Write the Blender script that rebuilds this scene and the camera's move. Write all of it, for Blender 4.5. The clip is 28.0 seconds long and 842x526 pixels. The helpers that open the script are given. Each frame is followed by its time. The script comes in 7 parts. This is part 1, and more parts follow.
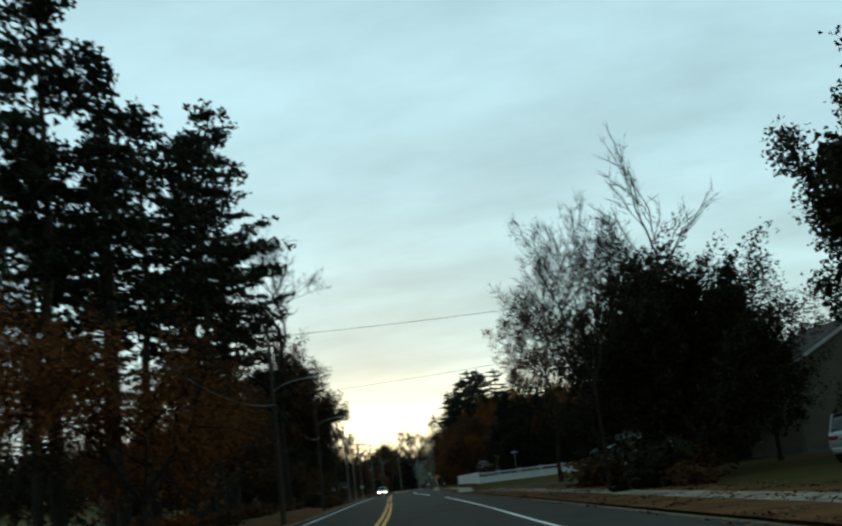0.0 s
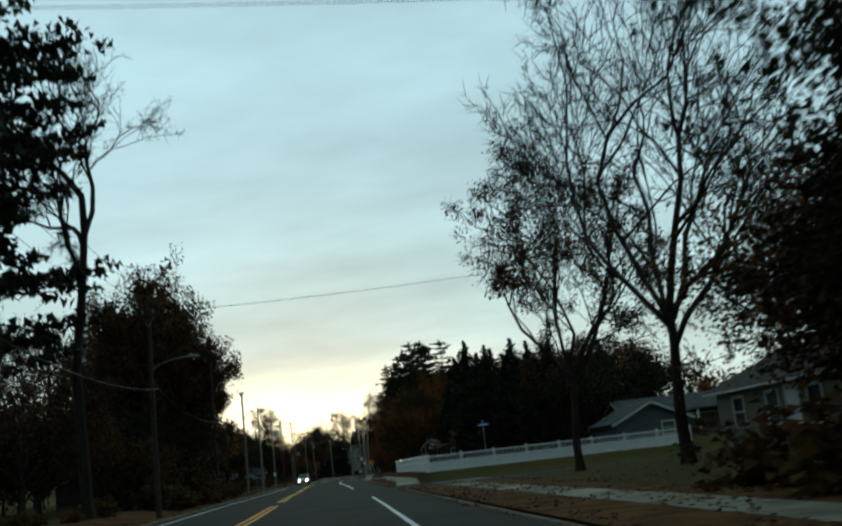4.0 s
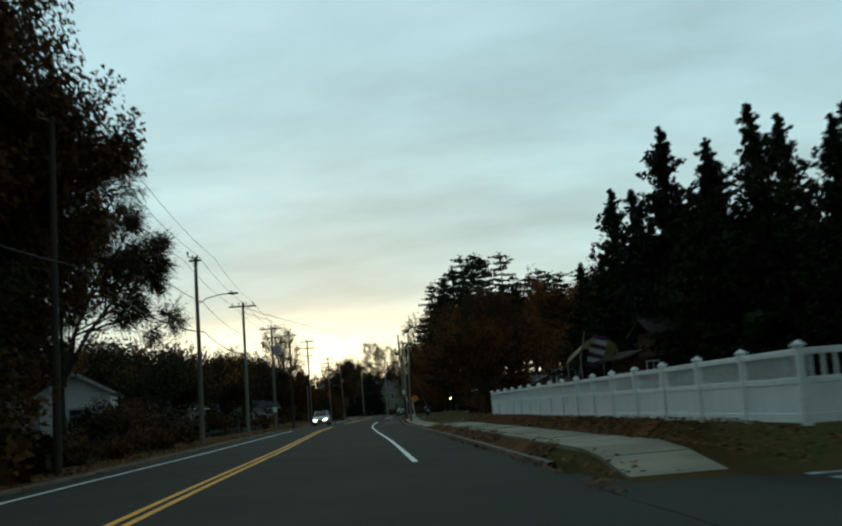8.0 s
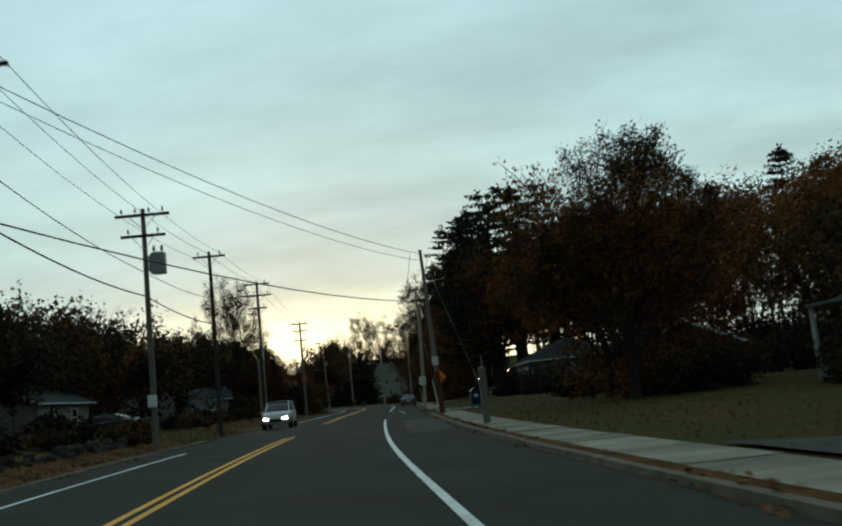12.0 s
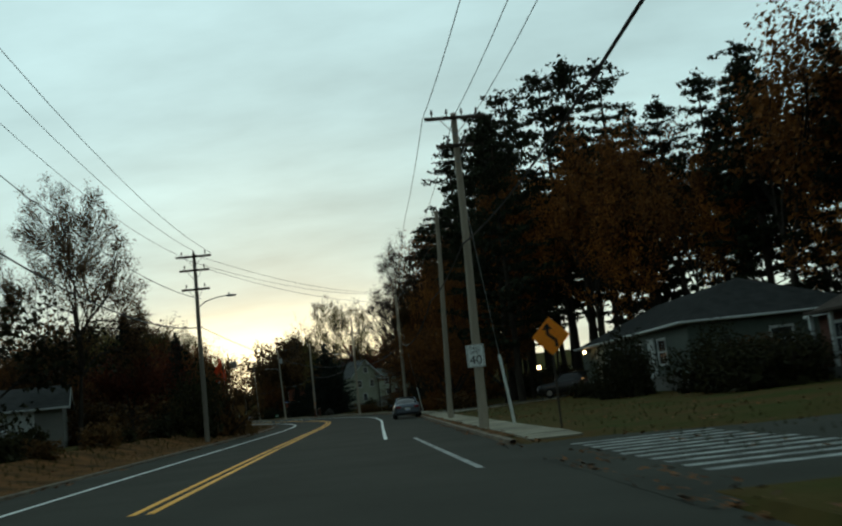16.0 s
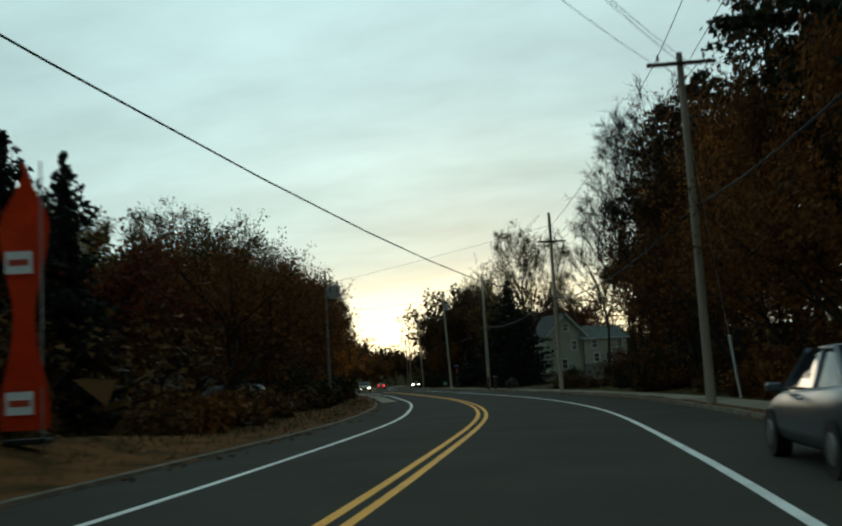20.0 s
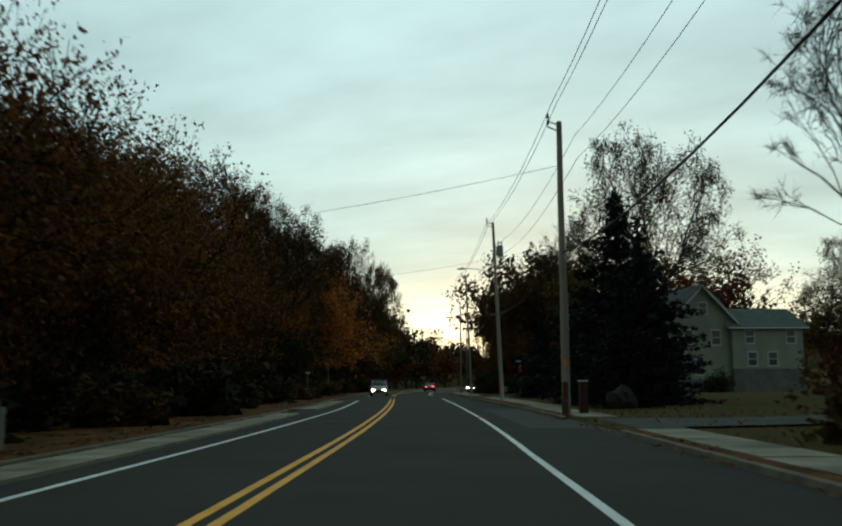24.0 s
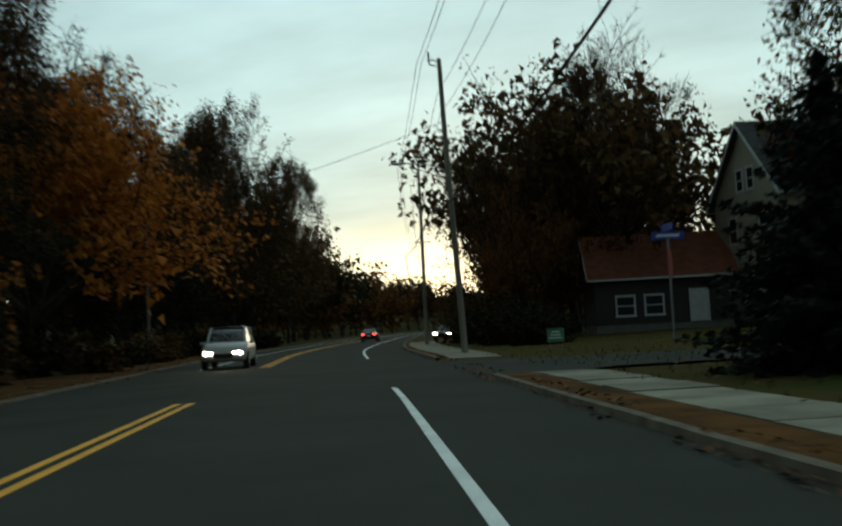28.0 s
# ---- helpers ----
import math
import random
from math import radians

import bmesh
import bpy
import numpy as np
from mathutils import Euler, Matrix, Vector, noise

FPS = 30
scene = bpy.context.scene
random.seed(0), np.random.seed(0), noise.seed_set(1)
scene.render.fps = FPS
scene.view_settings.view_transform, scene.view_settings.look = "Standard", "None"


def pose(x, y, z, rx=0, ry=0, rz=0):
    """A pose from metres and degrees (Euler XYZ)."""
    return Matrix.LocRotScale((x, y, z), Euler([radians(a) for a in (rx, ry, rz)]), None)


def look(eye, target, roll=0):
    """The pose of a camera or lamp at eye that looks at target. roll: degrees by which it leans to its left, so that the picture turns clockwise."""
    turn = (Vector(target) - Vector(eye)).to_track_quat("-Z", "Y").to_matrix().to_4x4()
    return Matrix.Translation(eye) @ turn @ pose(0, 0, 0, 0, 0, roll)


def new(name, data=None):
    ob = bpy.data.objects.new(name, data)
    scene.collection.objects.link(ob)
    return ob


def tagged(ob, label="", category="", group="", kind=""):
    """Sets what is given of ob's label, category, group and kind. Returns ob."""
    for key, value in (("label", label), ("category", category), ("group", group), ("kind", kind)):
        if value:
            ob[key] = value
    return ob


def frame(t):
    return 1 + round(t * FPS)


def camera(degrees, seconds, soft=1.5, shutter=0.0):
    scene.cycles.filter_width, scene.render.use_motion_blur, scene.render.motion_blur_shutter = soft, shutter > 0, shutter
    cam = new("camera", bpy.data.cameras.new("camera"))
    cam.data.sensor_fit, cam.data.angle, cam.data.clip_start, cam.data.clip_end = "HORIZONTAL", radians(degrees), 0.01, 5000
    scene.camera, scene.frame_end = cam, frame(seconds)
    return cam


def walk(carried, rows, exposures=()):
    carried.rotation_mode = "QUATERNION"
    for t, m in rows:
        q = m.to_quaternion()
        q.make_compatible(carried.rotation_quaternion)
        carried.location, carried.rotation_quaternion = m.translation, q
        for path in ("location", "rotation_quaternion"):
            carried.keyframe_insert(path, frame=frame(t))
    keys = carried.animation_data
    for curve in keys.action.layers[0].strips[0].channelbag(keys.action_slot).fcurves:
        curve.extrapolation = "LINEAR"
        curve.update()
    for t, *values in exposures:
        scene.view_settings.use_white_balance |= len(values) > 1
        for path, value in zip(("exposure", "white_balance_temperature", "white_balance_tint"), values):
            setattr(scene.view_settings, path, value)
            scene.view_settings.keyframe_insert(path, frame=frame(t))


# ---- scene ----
cam = camera(47.4, 28.0, soft=2.2, shutter=0.4)
PATH = [
    (0, (4.07, -5.56, 1.33), (3.080, 4.139, 3.566), -7.0),
    (0.5, (3.85, -1.78, 1.33), (3.570, 7.978, 3.486), -6.3),
    (1, (3.61, 2.14, 1.33), (3.588, 11.915, 3.430), -6.7),
    (1.5, (3.25, 6.36, 1.33), (3.307, 16.123, 3.479), -6.8),
    (2, (2.84, 10.79, 1.33), (2.710, 20.668, 2.863), -6.8),
    (2.5, (2.41, 15.56, 1.33), (2.376, 25.322, 3.497), -6.5),
    (3, (1.78, 20.56, 1.34), (1.658, 30.290, 3.619), -6.6),
    (3.5, (1.34, 25.99, 1.33), (1.054, 35.743, 3.536), -6.6),
    (4, (0.72, 31.58, 1.33), (0.299, 41.364, 3.365), -6.5),
    (4.5, (-0.02, 37.67, 1.33), (-0.579, 47.527, 2.904), -5.9),
    (6.5, (-3.69, 61.63, 1.31), (-4.516, 71.356, 3.499), -5.9),
    (7, (-4.77, 68.38, 1.31), (-5.648, 78.114, 3.407), -5.5),
    (7.5, (-5.79, 74.88, 1.31), (-6.695, 84.702, 2.968), -4.9),
    (8, (-6.82, 81.13, 1.32), (-7.679, 90.986, 2.805), -4.3),
    (8.5, (-7.86, 87.46, 1.33), (-8.712, 97.330, 2.683), -4.6),
    (9, (-8.74, 93.65, 1.33), (-9.578, 103.512, 2.749), -4.5),
    (9.5, (-9.80, 100.24, 1.34), (-10.609, 110.096, 2.818), -4.5),
    (10, (-10.82, 107.18, 1.36), (-11.663, 117.040, 2.772), -4.6),
    (10.5, (-12.00, 113.70, 1.33), (-12.823, 123.569, 2.737), -4.8),
    (11, (-13.17, 120.51, 1.33), (-13.977, 130.413, 2.464), -5.0),
    (11.5, (-14.38, 127.75, 1.33), (-15.121, 137.654, 2.534), -5.1),
    (12, (-15.68, 134.57, 1.34), (-16.389, 144.458, 2.690), -5.7),
    (12.5, (-16.79, 141.44, 1.33), (-17.473, 151.332, 2.645), -6.2),
    (14.5, (-20.46, 168.40, 1.33), (-20.980, 178.301, 2.638), -6.2),
    (15, (-21.27, 174.97, 1.32), (-21.684, 184.850, 2.801), -6.1),
    (15.5, (-22.17, 182.29, 1.33), (-22.526, 192.185, 2.744), -6.1),
    (16, (-23.11, 189.54, 1.34), (-23.494, 199.441, 2.725), -6.1),
    (16.5, (-23.94, 196.78, 1.32), (-24.290, 206.665, 2.775), -5.5),
    (17, (-24.80, 203.73, 1.30), (-25.031, 213.627, 2.712), -4.4),
    (17.5, (-25.65, 210.08, 1.31), (-25.919, 219.989, 2.616), -1.6),
    (18, (-26.75, 217.17, 1.33), (-26.522, 227.093, 2.538), -1.1),
    (18.5, (-27.64, 224.23, 1.33), (-27.076, 234.143, 2.550), -1.5),
    (19, (-28.52, 231.21, 1.33), (-28.342, 241.144, 2.421), -2.1),
    (19.5, (-29.48, 238.55, 1.33), (-30.873, 248.372, 2.619), -3.5),
    (20, (-30.35, 246.07, 1.33), (-32.768, 255.690, 2.552), -3.3),
    (20.5, (-31.23, 253.69, 1.33), (-33.251, 263.435, 2.305), -2.1),
    (22.5, (-35.68, 282.48, 1.33), (-38.384, 292.065, 2.251), 0.8),
    (23, (-37.07, 289.36, 1.33), (-39.899, 298.886, 2.494), 0.1),
    (23.5, (-38.73, 296.60, 1.34), (-41.858, 306.018, 2.528), -0.3),
    (24, (-40.59, 303.84, 1.33), (-43.932, 313.178, 2.582), -0.4),
    (24.5, (-42.67, 311.35, 1.33), (-46.257, 320.621, 2.468), -0.5),
    (25, (-44.99, 319.11, 1.32), (-48.830, 328.283, 2.375), -0.4),
    (25.5, (-47.49, 326.61, 1.31), (-51.310, 335.790, 2.408), -0.4),
    (26, (-50.12, 334.25, 1.33), (-53.197, 343.668, 2.662), -0.8),
    (26.5, (-52.66, 341.49, 1.32), (-55.687, 350.966, 2.363), -1.6),
    (27, (-55.44, 349.30, 1.33), (-58.579, 358.727, 2.417), -2.5),
    (27.5, (-58.13, 356.68, 1.31), (-61.308, 366.105, 2.347), -2.2),
    (28, (-61.02, 364.56, 1.35), (-63.822, 374.137, 2.017), -3.0),
]
walk(cam, [(t, look(eye, target, roll)) for t, eye, target, roll in PATH],
     exposures=[(0, 0.18, 6300, 9), (3, 0.08, 6250, 9), (8, 0.0, 6400, 9), (12, 0.02, 6600, 9), (15, 0.12, 6800, 9), (28, 0.18, 6900, 9)])

# ---- world and light ----
world = bpy.data.worlds.new("dusk_sky")
scene.world = world
world.use_nodes = True
wn, wl = world.node_tree.nodes, world.node_tree.links
wn.clear()


def wnode(kind, operation="", interpolation=""):
    n = wn.new(kind)
    if operation:
        n.operation = operation
    if interpolation:
        n.interpolation_type = interpolation
    return n


SUN_AZ = radians(11.0)      # to the left of +y, where the road runs into the glow
w_out = wnode("ShaderNodeOutputWorld")
w_bg = wnode("ShaderNodeBackground")
w_sky = wnode("ShaderNodeTexSky")
w_sky.sky_type, w_sky.sun_disc = "NISHITA", False
w_sky.sun_elevation, w_sky.sun_rotation = radians(3.0), -SUN_AZ
w_tc = wnode("ShaderNodeTexCoord")
w_sep = wnode("ShaderNodeSeparateXYZ")
wl.new(w_tc.outputs["Generated"], w_sep.inputs[0])
# cloud deck: colour by height above the horizon
w_ramp = wnode("ShaderNodeValToRGB")
cr = w_ramp.color_ramp
cr.elements[0].position, cr.elements[0].color = 0.0, (0.56, 0.67, 0.58, 1)
cr.elements[1].position, cr.elements[1].color = 1.0, (0.36, 0.52, 0.56, 1)
for pos, col in ((0.07, (0.53, 0.68, 0.63)), (0.16, (0.48, 0.68, 0.68)), (0.30, (0.44, 0.65, 0.69)), (0.46, (0.46, 0.68, 0.73)), (0.66, (0.40, 0.58, 0.63))):
    e = cr.elements.new(pos)
    e.color = (*col, 1)
wl.new(w_sep.outputs["Z"], w_ramp.inputs[0])
# long soft cloud banks: divide by height so that they flatten towards the horizon
w_den = wnode("ShaderNodeMath", operation="ADD")
w_den.inputs[1].default_value = 0.18
wl.new(w_sep.outputs["Z"], w_den.inputs[0])
w_div = wnode("ShaderNodeVectorMath", operation="DIVIDE")
w_com = wnode("ShaderNodeCombineXYZ")
for k in range(3):
    wl.new(w_den.outputs[0], w_com.inputs[k])
wl.new(w_tc.outputs["Generated"], w_div.inputs[0])
wl.new(w_com.outputs[0], w_div.inputs[1])
w_map = wnode("ShaderNodeMapping")
w_map.inputs["Scale"].default_value = (0.55, 0.9, 0.0)
w_map.inputs["Rotation"].default_value = (0, 0, radians(12))
wl.new(w_div.outputs[0], w_map.inputs["Vector"])
w_noise = wnode("ShaderNodeTexNoise")
w_noise.inputs["Scale"].default_value = 1.9
w_noise.inputs["Detail"].default_value = 6.0
w_noise.inputs["Roughness"].default_value = 0.55
wl.new(w_map.outputs[0], w_noise.inputs["Vector"])
w_cl = wnode("ShaderNodeMapRange")
w_cl.inputs["From Min"].default_value, w_cl.inputs["From Max"].default_value = 0.3, 0.7
w_cl.inputs["To Min"].default_value, w_cl.inputs["To Max"].default_value = 0.74, 1.18
wl.new(w_noise.outputs["Fac"], w_cl.inputs["Value"])
w_mul = wnode("ShaderNodeVectorMath", operation="SCALE")
wl.new(w_ramp.outputs["Color"], w_mul.inputs[0])
wl.new(w_cl.outputs[0], w_mul.inputs["Scale"])
# the eastern half of the sky, away from the sunset, is already dark
w_east = wnode("ShaderNodeMapRange", interpolation="SMOOTHSTEP")
w_east.inputs["From Min"].default_value, w_east.inputs["From Max"].default_value = -0.55, 0.68
w_east.inputs["To Min"].default_value, w_east.inputs["To Max"].default_value = 0.42, 1.0
w_dim = wnode("ShaderNodeVectorMath", operation="SCALE")
wl.new(w_mul.outputs[0], w_dim.inputs[0])
wl.new(w_east.outputs[0], w_dim.inputs["Scale"])
# the afterglow low over the end of the road
w_dot = wnode("ShaderNodeVectorMath", operation="DOT_PRODUCT")
w_dot.inputs[1].default_value = (-math.sin(SUN_AZ), math.cos(SUN_AZ), 0.0)
wl.new(w_tc.outputs["Generated"], w_dot.inputs[0])
wl.new(w_dot.outputs["Value"], w_east.inputs["Value"])
w_az = wnode("ShaderNodeMapRange", interpolation="SMOOTHSTEP")
w_az.inputs["From Min"].default_value, w_az.inputs["From Max"].default_value = 0.95, 1.0
wl.new(w_dot.outputs["Value"], w_az.inputs["Value"])
w_el = wnode("ShaderNodeMapRange", interpolation="SMOOTHSTEP")
w_el.inputs["From Min"].default_value, w_el.inputs["From Max"].default_value = 0.13, 0.03
wl.new(w_sep.outputs["Z"], w_el.inputs["Value"])
w_gl = wnode("ShaderNodeMath", operation="MULTIPLY")
wl.new(w_az.outputs[0], w_gl.inputs[0])
wl.new(w_el.outputs[0], w_gl.inputs[1])
w_warm = wnode("ShaderNodeVectorMath", operation="SCALE")
w_warm.inputs[0].default_value = (1.05, 0.88, 0.46)
wl.new(w_gl.outputs[0], w_warm.inputs["Scale"])
w_add = wnode("ShaderNodeVectorMath", operation="ADD")
wl.new(w_dim.outputs[0], w_add.inputs[0])
wl.new(w_warm.outputs[0], w_add.inputs[1])
w_nis = wnode("ShaderNodeVectorMath", operation="SCALE")
w_nis.inputs["Scale"].default_value = 0.012
wl.new(w_sky.outputs[0], w_nis.inputs[0])
w_sum = wnode("ShaderNodeVectorMath", operation="ADD")
wl.new(w_add.outputs[0], w_sum.inputs[0])
wl.new(w_nis.outputs[0], w_sum.inputs[1])
wl.new(w_sum.outputs[0], w_bg.inputs["Color"])
w_bg.inputs["Strength"].default_value = 1.0
wl.new(w_bg.outputs[0], w_out.inputs["Surface"])

sun = new("sun", bpy.data.lights.new("sun", "SUN"))
sun.data.energy, sun.data.angle, sun.data.color = 0.12, radians(14), (1.0, 0.86, 0.66)
sun.matrix_world = look((0, 0, 60), (math.sin(SUN_AZ) * 60, -math.cos(SUN_AZ) * 60, 60 - 60 * math.tan(radians(5))))


# ---- materials ----
MATS = {}


def mat(name, base, second=None, rough=0.85, scale=6.0, fine=60.0, bump=0.15, metal=0.0, vary=0.0, coords="Object", stretch=(1, 1, 1), spec=0.3, mix=0.5):
    """Two-scale mottled surface: base and second colour by large noise, fine noise for grain and relief; vary: random lightness from piece to piece."""
    if name in MATS:
        return MATS[name]
    m = bpy.data.materials.new(name)
    m.use_nodes = True
    n, l = m.node_tree.nodes, m.node_tree.links
    b = n["Principled BSDF"]
    b.inputs["Roughness"].default_value, b.inputs["Metallic"].default_value = rough, metal
    b.inputs["Specular IOR Level"].default_value = spec
    tc, mp = n.new("ShaderNodeTexCoord"), n.new("ShaderNodeMapping")
    mp.inputs["Scale"].default_value = stretch
    l.new(tc.outputs[coords], mp.inputs["Vector"])
    big, small = n.new("ShaderNodeTexNoise"), n.new("ShaderNodeTexNoise")
    big.inputs["Scale"].default_value, big.inputs["Detail"].default_value = scale, 4
    small.inputs["Scale"].default_value, small.inputs["Detail"].default_value = fine, 3
    l.new(mp.outputs[0], big.inputs["Vector"])
    l.new(mp.outputs[0], small.inputs["Vector"])
    second = second or tuple(c * 0.6 for c in base)
    ramp = n.new("ShaderNodeValToRGB")
    ramp.color_ramp.elements[0].position, ramp.color_ramp.elements[0].color = mix - 0.18, (*second, 1)
    ramp.color_ramp.elements[1].position, ramp.color_ramp.elements[1].color = mix + 0.18, (*base, 1)
    l.new(big.outputs["Fac"], ramp.inputs[0])
    grain = n.new("ShaderNodeMapRange")
    grain.inputs["To Min"].default_value, grain.inputs["To Max"].default_value = 0.72, 1.28
    l.new(small.outputs["Fac"], grain.inputs["Value"])
    sc = n.new("ShaderNodeVectorMath")
    sc.operation = "SCALE"
    l.new(ramp.outputs[0], sc.inputs[0])
    l.new(grain.outputs[0], sc.inputs["Scale"])
    last = sc.outputs[0]
    if vary:
        info, vr, sv = n.new("ShaderNodeObjectInfo"), n.new("ShaderNodeMapRange"), n.new("ShaderNodeVectorMath")
        vr.inputs["To Min"].default_value, vr.inputs["To Max"].default_value = 1 - vary, 1 + vary
        sv.operation = "SCALE"
        l.new(info.outputs["Random"], vr.inputs["Value"])
        l.new(last, sv.inputs[0])
        l.new(vr.outputs[0], sv.inputs["Scale"])
        last = sv.outputs[0]
    l.new(last, b.inputs["Base Color"])
    if bump:
        bp = n.new("ShaderNodeBump")
        bp.inputs["Strength"].default_value, bp.inputs["Distance"].default_value = bump, 0.02
        l.new(small.outputs["Fac"], bp.inputs["Height"])
        l.new(bp.outputs[0], b.inputs["Normal"])
    MATS[name] = m
    return m


def leafy(name, dark, light, through_light=0.12):
    """Leaves: colour drifts from leaf to leaf and from tree to tree, and a little light comes through."""
    if name in MATS:
        return MATS[name]
    m = bpy.data.materials.new(name)
    m.use_nodes = True
    n, l = m.node_tree.nodes, m.node_tree.links
    b, out = n["Principled BSDF"], n["Material Output"]
    b.inputs["Roughness"].default_value, b.inputs["Specular IOR Level"].default_value = 0.8, 0.12
    geo, info = n.new("ShaderNodeNewGeometry"), n.new("ShaderNodeObjectInfo")
    ramp = n.new("ShaderNodeValToRGB")
    ramp.color_ramp.elements[0].color, ramp.color_ramp.elements[1].color = (*dark, 1), (*light, 1)
    l.new(geo.outputs["Random Per Island"], ramp.inputs[0])
    vr, sc = n.new("ShaderNodeMapRange"), n.new("ShaderNodeVectorMath")
    vr.inputs["To Min"].default_value, vr.inputs["To Max"].default_value = 0.7, 1.25
    sc.operation = "SCALE"
    l.new(info.outputs["Random"], vr.inputs["Value"])
    l.new(ramp.outputs[0], sc.inputs[0])
    l.new(vr.outputs[0], sc.inputs["Scale"])
    l.new(sc.outputs[0], b.inputs["Base Color"])
    tr, mx = n.new("ShaderNodeBsdfTranslucent"), n.new("ShaderNodeMixShader")
    mx.inputs[0].default_value = through_light
    l.new(sc.outputs[0], tr.inputs["Color"])
    l.new(b.outputs[0], mx.inputs[1])
    l.new(tr.outputs[0], mx.inputs[2])
    l.new(mx.outputs[0], out.inputs["Surface"])
    MATS[name] = m
    return m


def glow(name, color, strength):
    m = bpy.data.materials.new(name)
    m.use_nodes = True
    b = m.node_tree.nodes["Principled BSDF"]
    b.inputs["Base Color"].default_value = (*color, 1)
    b.inputs["Emission Color"].default_value, b.inputs["Emission Strength"].default_value = (*color, 1), strength
    return m


def glassy(name, color=(0.03, 0.035, 0.04), rough=0.08):
    m = bpy.data.materials.new(name)
    m.use_nodes = True
    b = m.node_tree.nodes["Principled BSDF"]
    b.inputs["Base Color"].default_value, b.inputs["Roughness"].default_value = (*color, 1), rough
    b.inputs["Specular IOR Level"].default_value = 0.5
    return m


ASPHALT = mat("asphalt", (0.058, 0.060, 0.050), (0.044, 0.046, 0.038), rough=0.95, scale=0.35, fine=45, bump=0.25, spec=0.05)
OLD_ASPHALT = mat("worn_asphalt", (0.074, 0.074, 0.062), (0.050, 0.051, 0.043), rough=0.92, scale=0.8, fine=30, bump=0.3, spec=0.15)
WHITE_LINE = mat("white_road_paint", (0.85, 0.90, 0.86), (0.60, 0.64, 0.61), rough=0.7, scale=1.2, fine=25, mix=0.38)
YELLOW_LINE = mat("yellow_road_paint", (1.0, 0.46, 0.045), (0.76, 0.35, 0.04), rough=0.7, scale=1.4, fine=25, mix=0.4)
GROUND = mat("leafy_turf", (0.044, 0.054, 0.014), (0.084, 0.052, 0.019), rough=1.0, scale=0.35, fine=9, bump=0.5, spec=0.03)
LITTER = leafy("fallen_leaves", (0.068, 0.033, 0.015), (0.258, 0.114, 0.045), 0.05)
CONCRETE = mat("pavement_concrete", (0.30, 0.28, 0.205), (0.13, 0.112, 0.078), rough=0.9, scale=0.75, fine=28, bump=0.25, vary=0.22, mix=0.46)
KERB = mat("kerb_stone", (0.180, 0.153, 0.108), (0.099, 0.077, 0.054), rough=0.9, scale=2.0, fine=30, bump=0.3)
BARK = mat("bark", (0.050, 0.041, 0.032), (0.026, 0.022, 0.018), rough=0.95, scale=3, fine=26, bump=0.6, stretch=(1, 1, 0.25), spec=0.1)
TWIG = mat("twigs", (0.022, 0.019, 0.015), (0.014, 0.011, 0.009), rough=0.95, scale=3, fine=20, bump=0.0, spec=0.1)
POLE_WOOD = mat("weathered_pole_wood", (0.242, 0.222, 0.180), (0.137, 0.119, 0.095), rough=0.9, scale=1.5, fine=40, bump=0.4, stretch=(1, 1, 0.08), vary=0.2)
# paler copy of the pole wood, for poles on the right side only
PALE_POLE = mat("pale_pole_wood", (0.42, 0.365, 0.285), (0.25, 0.21, 0.16), rough=0.9, scale=1.5, fine=40, bump=0.4, stretch=(1, 1, 0.08), vary=0.2)
DARK_POLE = mat("creosoted_pole_wood", (0.060, 0.045, 0.035), (0.035, 0.028, 0.022), rough=0.9, scale=1.5, fine=40, bump=0.4, stretch=(1, 1, 0.08))
STEEL = mat("galvanised_steel", (0.30, 0.31, 0.31), (0.22, 0.23, 0.23), rough=0.5, scale=4, fine=50, bump=0.05, metal=0.6)
BLACK_RUBBER = mat("black_rubber", (0.012, 0.012, 0.012), rough=0.8, scale=8, fine=60, bump=0.1)
WORN_LINE = mat("worn_white_paint", (0.40, 0.43, 0.41), (0.12, 0.13, 0.125), rough=0.8, scale=2.2, fine=25, mix=0.46)
CABLE = mat("black_cable", (0.012, 0.012, 0.013), rough=0.7, scale=4, fine=20, bump=0.0)
PORCELAIN = mat("grey_porcelain", (0.10, 0.09, 0.085), rough=0.35, scale=8, fine=40, bump=0.0, spec=0.5)
VINYL = mat("white_vinyl", (0.86, 0.90, 0.88), (0.76, 0.80, 0.78), rough=0.45, scale=0.8, fine=12, bump=0.03, spec=0.4, vary=0.04)
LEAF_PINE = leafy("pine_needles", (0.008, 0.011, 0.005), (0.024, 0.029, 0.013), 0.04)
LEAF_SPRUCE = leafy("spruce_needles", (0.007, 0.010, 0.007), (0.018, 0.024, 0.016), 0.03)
LEAF_RUST = leafy("rust_leaves", (0.078, 0.030, 0.009), (0.235, 0.092, 0.022), 0.14)
LEAF_BROWN = leafy("brown_leaves", (0.040, 0.024, 0.010), (0.130, 0.066, 0.022), 0.10)
LEAF_ORANGE = leafy("orange_leaves", (0.23, 0.076, 0.015), (0.54, 0.195, 0.032), 0.18)
LEAF_RED = leafy("dark_red_leaves", (0.045, 0.011, 0.005), (0.14, 0.032, 0.010), 0.12)
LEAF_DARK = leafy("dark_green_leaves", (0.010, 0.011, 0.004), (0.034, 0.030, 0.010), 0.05)
